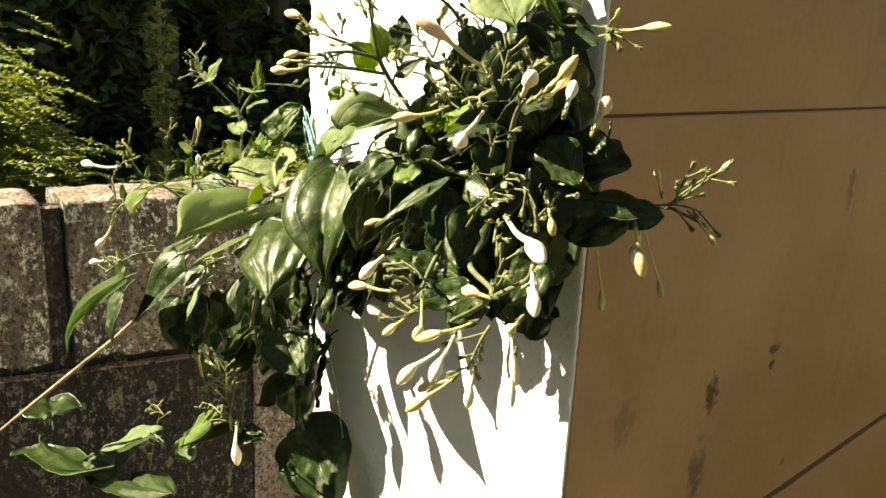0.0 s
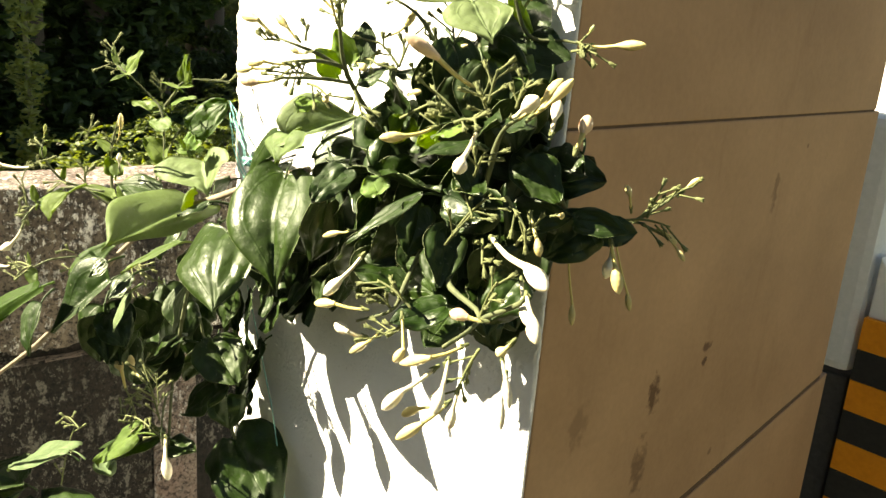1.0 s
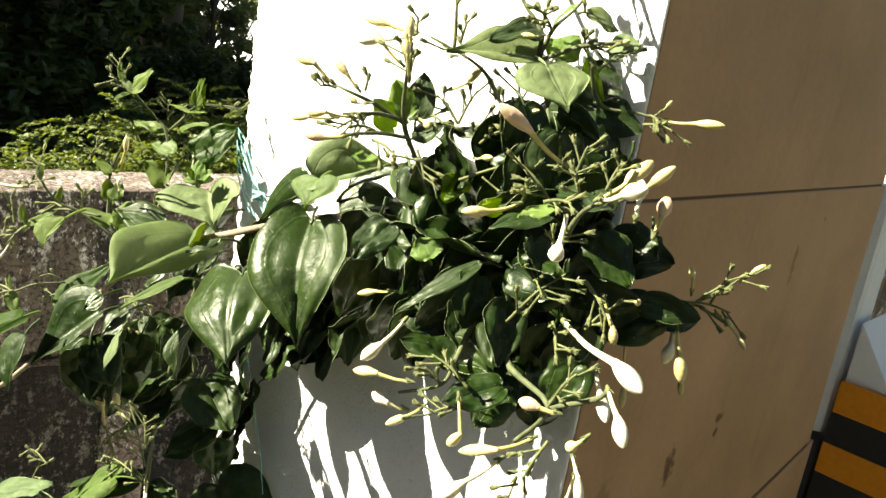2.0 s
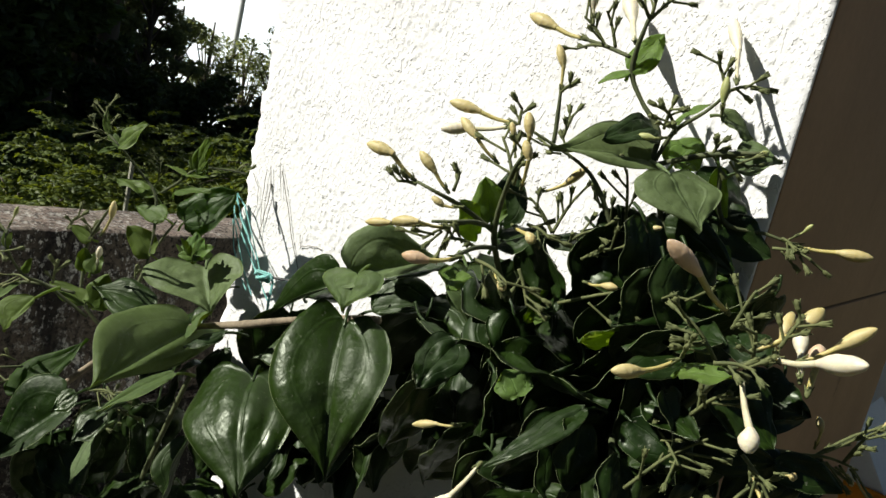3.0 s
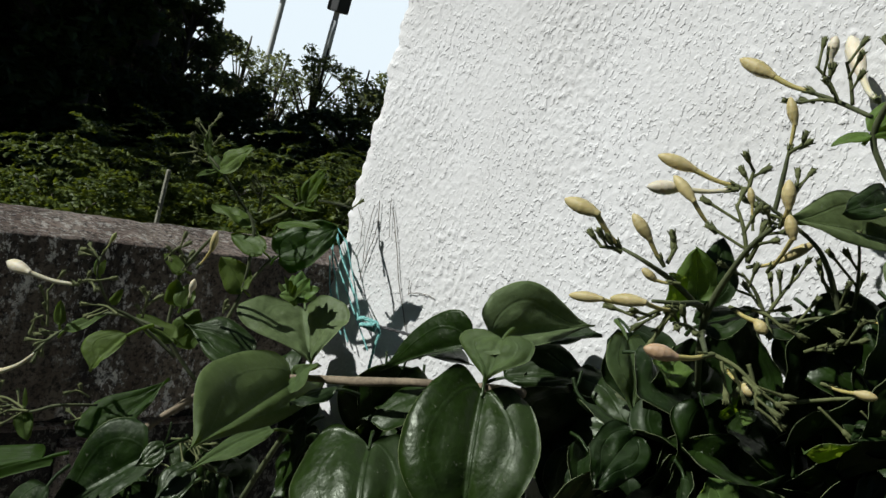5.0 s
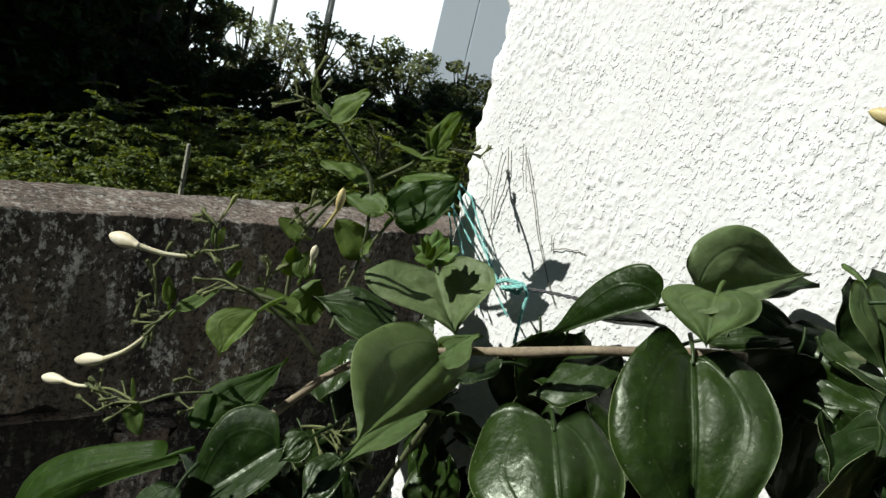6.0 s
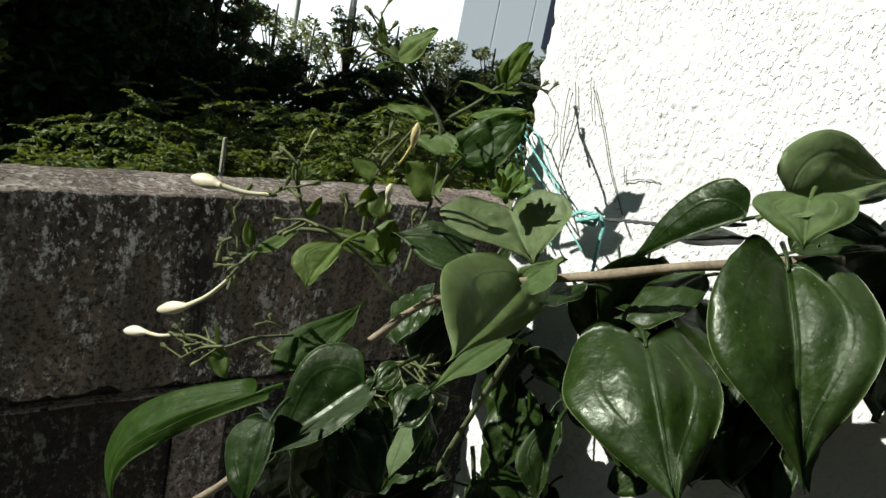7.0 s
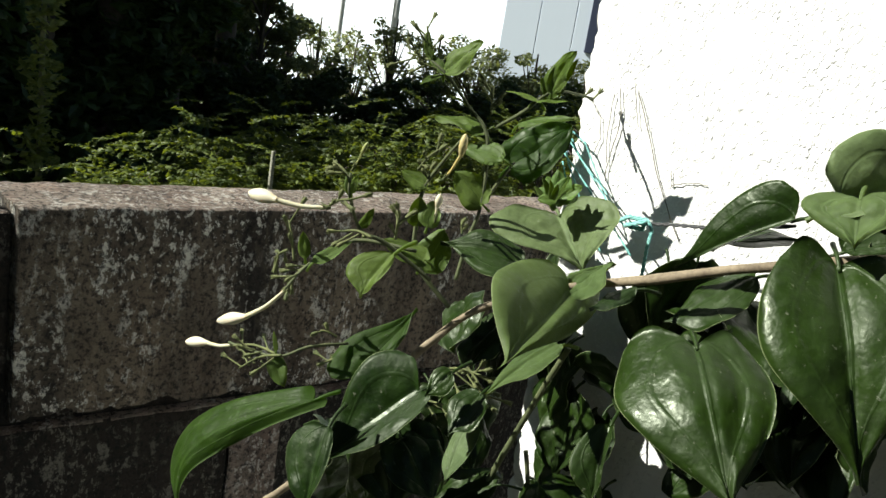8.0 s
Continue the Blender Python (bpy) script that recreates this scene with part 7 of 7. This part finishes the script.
spray((-0.2618, -0.0265, 1.4102), (-0.2607, -0.0134, 1.4086), 2, 0.012)
spray((-0.2831, -0.1207, 1.3695), (-0.2891, -0.1227, 1.3735), 5, 0.012)
spray((-0.2881, -0.1243, 1.3584), (-0.2791, -0.1225, 1.3625), 5, 0.012)
spray((-0.3111, -0.1242, 1.3344), (-0.3171, -0.1260, 1.3293), 4, 0.012)
spray((-0.3061, -0.1242, 1.3314), (-0.3121, -0.1246, 1.3464), 3, 0.012)
spray((-0.3020, -0.1192, 1.3315), (-0.3051, -0.1269, 1.3223), 6, 0.012)
spray((-0.3090, -0.1228, 1.2904), (-0.3320, -0.1271, 1.2762), 6, 0.012)
spray((-0.3130, -0.1227, 1.2894), (-0.3380, -0.1272, 1.2842), 6, 0.012)
spray((-0.2796, -0.1094, 1.3476), (-0.2936, -0.1112, 1.3465), 4, 0.012)
spray((-0.2775, -0.0994, 1.3469), (-0.2765, -0.0997, 1.3579), 6, 0.012)
spray((-0.2833, -0.0799, 1.3665), (-0.2863, -0.0801, 1.3725), 4, 0.012)
spray((-0.2593, -0.0830, 1.2974), (-0.2353, -0.0834, 1.3044), 7, 0.012)
spray((-0.2453, -0.0834, 1.3054), (-0.2313, -0.0832, 1.2954), 6, 0.012)
spray((-0.2974, -0.0974, 1.2909), (-0.3047, -0.1027, 1.2861), 4, 0.012)
spray((-0.3064, -0.0975, 1.2959), (-0.3107, -0.1030, 1.2980), 2, 0.012)
spray((-0.2812, -0.0770, 1.2716), (-0.2582, -0.0775, 1.2816), 6, 0.012)
spray((-0.2900, -0.0491, 1.3434), (-0.2910, -0.0493, 1.3474), 3, 0.012)
spray((-0.2670, -0.0835, 1.2120), (-0.2511, -0.0833, 1.1979), 7, 0.012)
spray((-0.2490, -0.0785, 1.2179), (-0.2580, -0.0835, 1.2109), 6, 0.012)
spray((-0.3123, -0.0983, 1.1681), (-0.3433, -0.0984, 1.1643), 6, 0.012)
spray((-0.3500, -0.1003, 1.1052), (-0.3223, -0.0983, 1.1642), 6, 0.012)
spray((-0.2362, -0.0732, 1.1899), (-0.2412, -0.0783, 1.1968), 4, 0.012)
spray((-0.2695, -0.1004, 1.3759), (-0.2605, -0.1007, 1.3849), 4, 0.012)
spray((-0.2110, -0.0863, 1.2146), (-0.2301, -0.0884, 1.2469), 9, 0.014)
spray((-0.2119, -0.0864, 1.2256), (-0.2098, -0.0886, 1.2465), 7, 0.014)
spray((-0.2081, -0.0862, 1.2035), (-0.2681, -0.0884, 1.1949), 7, 0.012)
twig([(-0.2471, -0.0605, 1.2131), (-0.2190, -0.0785, 1.2247), (-0.2090, -0.0863, 1.2115), (-0.2081, -0.0862, 1.1995)], 0.0007, 0.0005, TWIG)
bud((-0.2421, -0.0902, 1.2468), (-0.2428, -0.0887, 1.2377), (-0.2289, -0.0876, 1.2337), 0.0022, ripe)

# low leaves close to the plaster, added facing the sun to block it
leaf((-0.1866, -0.0122, 1.3137), (-0.1677, -0.0474, 1.2894), 0.034, (-0.43, -0.66, 0.61), 0.10, 0.20, 0.14)
leaf((-0.1467, -0.0150, 1.3276), (-0.1666, -0.0384, 1.2886), 0.038, (-0.43, -0.66, 0.61), 0.10, 0.20, 0.14)
leaf((-0.1546, -0.0110, 1.3307), (-0.1328, -0.0503, 1.3044), 0.038, (-0.43, -0.66, 0.61), 0.10, 0.20, 0.14)
leaf((-0.1307, -0.0209, 1.3214), (-0.1635, -0.0324, 1.2858), 0.038, (-0.43, -0.66, 0.61), 0.10, 0.20, 0.14)
leaf((-0.1426, -0.0110, 1.3267), (-0.1198, -0.0504, 1.3015), 0.038, (-0.43, -0.66, 0.61), 0.10, 0.20, 0.14)
leaf((-0.1557, -0.0185, 1.3145), (-0.1766, -0.0409, 1.2755), 0.038, (-0.43, -0.66, 0.61), 0.10, 0.20, 0.14)


# ---- rope and dry tendrils on the plaster ----
rope = tagged(new("rope"), "teal nylon rope tying the vine to the pillar", "rope")


def cord(name, points, r, mat, parent, strands=2, turns=8):
    pieces = []
    for k in range(strands):
        path = []
        pts = [Vector(p) for p in points]
        for i in range(len(pts) - 1):
            for j in range(6):
                t = (i + j / 6) / (len(pts) - 1)
                p = pts[i].lerp(pts[i + 1], j / 6)
                a = 2 * math.pi * (t * turns + k / strands)
                path.append(p + Vector((math.cos(a), 0.5 * math.sin(a), math.sin(a))) * r * 0.8)
        path.append(pts[-1])
        pieces.append(tube_mesh(path, [r] * len(path), 5))
    v, f = join_lists(pieces)
    return mesh_object(name, v, f, [mat], parent)


cord("strand", [(-0.2790, -0.002, 1.3930), (-0.2670, -0.006, 1.3830), (-0.2465, -0.012, 1.3725), (-0.2330, -0.018, 1.3635)], 0.00030, ROPE, rope, 2, 9)
cord("strand", [(-0.2795, -0.001, 1.3900), (-0.2640, -0.005, 1.3800), (-0.2470, -0.010, 1.3695), (-0.2310, -0.018, 1.3625)], 0.00030, ROPE, rope, 2, 8)
cord("strand", [(-0.2800, -0.001, 1.3830), (-0.2650, -0.005, 1.3745), (-0.2430, -0.009, 1.3600), (-0.2290, -0.010, 1.3490)], 0.00028, ROPE, rope, 2, 7)
cord("strand", [(-0.2795, -0.002, 1.3870), (-0.2735, -0.005, 1.3794), (-0.2653, -0.006, 1.3697), (-0.2574, -0.006, 1.3570), (-0.2466, -0.006, 1.3456)], 0.00028, ROPE, rope, 2, 8)
cord("strand", [(-0.2795, -0.002, 1.3945), (-0.2667, -0.005, 1.3900), (-0.2531, -0.006, 1.3737), (-0.2429, -0.006, 1.3591)], 0.00028, ROPE, rope, 2, 8)
cord("strand", [(-0.2798, -0.001, 1.3790), (-0.2700, -0.005, 1.3660), (-0.2600, -0.006, 1.3540), (-0.2520, -0.006, 1.3470)], 0.00028, ROPE, rope, 2, 7)
cord("knot", [(-0.2330, -0.018, 1.3635), (-0.2260, -0.023, 1.3672), (-0.2190, -0.021, 1.3675), (-0.2210, -0.019, 1.3630), (-0.2280, -0.021, 1.3630), (-0.2170, -0.024, 1.3676)], 0.00060, ROPE, rope, 3, 6)
cord("strand", [(-0.2180, -0.021, 1.3676), (-0.2155, -0.021, 1.3640), (-0.2160, -0.021, 1.3570), (-0.2155, -0.021, 1.3430)], 0.00050, ROPE, rope, 2, 9)
cord("strand", [(-0.2380, -0.012, 1.2790), (-0.2270, -0.010, 1.2440), (-0.2090, -0.010, 1.2020), (-0.1900, -0.010, 1.1390)], 0.00028, ROPE, rope, 2, 12)
cord("strand", [(-0.2230, -0.020, 1.3650), (-0.2080, -0.020, 1.3684), (-0.1927, -0.021, 1.3713), (-0.1580, -0.030, 1.3815)], 0.00050, DARKSTEEL, rope, 2, 12)
tendrils = tagged(new("dry_tendrils"), "thin dry climbing tendrils stuck to the plaster", "tendril")
cord("tendril", [(-0.2572, -0.001, 1.4156), (-0.2537, -0.001, 1.4054), (-0.2539, -0.001, 1.3955), (-0.2550, -0.001, 1.3879), (-0.2557, -0.001, 1.3802), (-0.2550, -0.001, 1.3753)], 0.00022, DRY, tendrils, 1, 3)
cord("tendril", [(-0.2594, -0.001, 1.4128), (-0.2591, -0.001, 1.4031), (-0.2584, -0.001, 1.3921), (-0.2560, -0.001, 1.3830)], 0.00018, DRY, tendrils, 1, 3)
cord("tendril", [(-0.2700, -0.001, 1.4080), (-0.2640, -0.001, 1.4020), (-0.2620, -0.001, 1.3930), (-0.2640, -0.001, 1.3850)], 0.00016, DRY, tendrils, 1, 3)
cord("tendril", [(-0.2477, -0.001, 1.4149), (-0.2427, -0.001, 1.4075), (-0.2383, -0.001, 1.3988), (-0.2316, -0.001, 1.3859), (-0.2254, -0.001, 1.3754), (-0.2198, -0.001, 1.3673), (-0.2140, -0.001, 1.3593)], 0.00022, DRY, tendrils, 1, 3)
cord("tendril", [(-0.2500, -0.001, 1.4190), (-0.2470, -0.001, 1.4090), (-0.2440, -0.001, 1.4010)], 0.00016, DRY, tendrils, 1, 3)
cord("tendril", [(-0.2229, -0.001, 1.3804), (-0.2179, -0.001, 1.3826), (-0.2120, -0.001, 1.3840), (-0.2072, -0.001, 1.3841)], 0.00020, DRY, tendrils, 1, 3)
cord("tendril", [(-0.2244, -0.001, 1.3865), (-0.2235, -0.001, 1.3835), (-0.2222, -0.001, 1.3798)], 0.00018, DRY, tendrils, 1, 3)
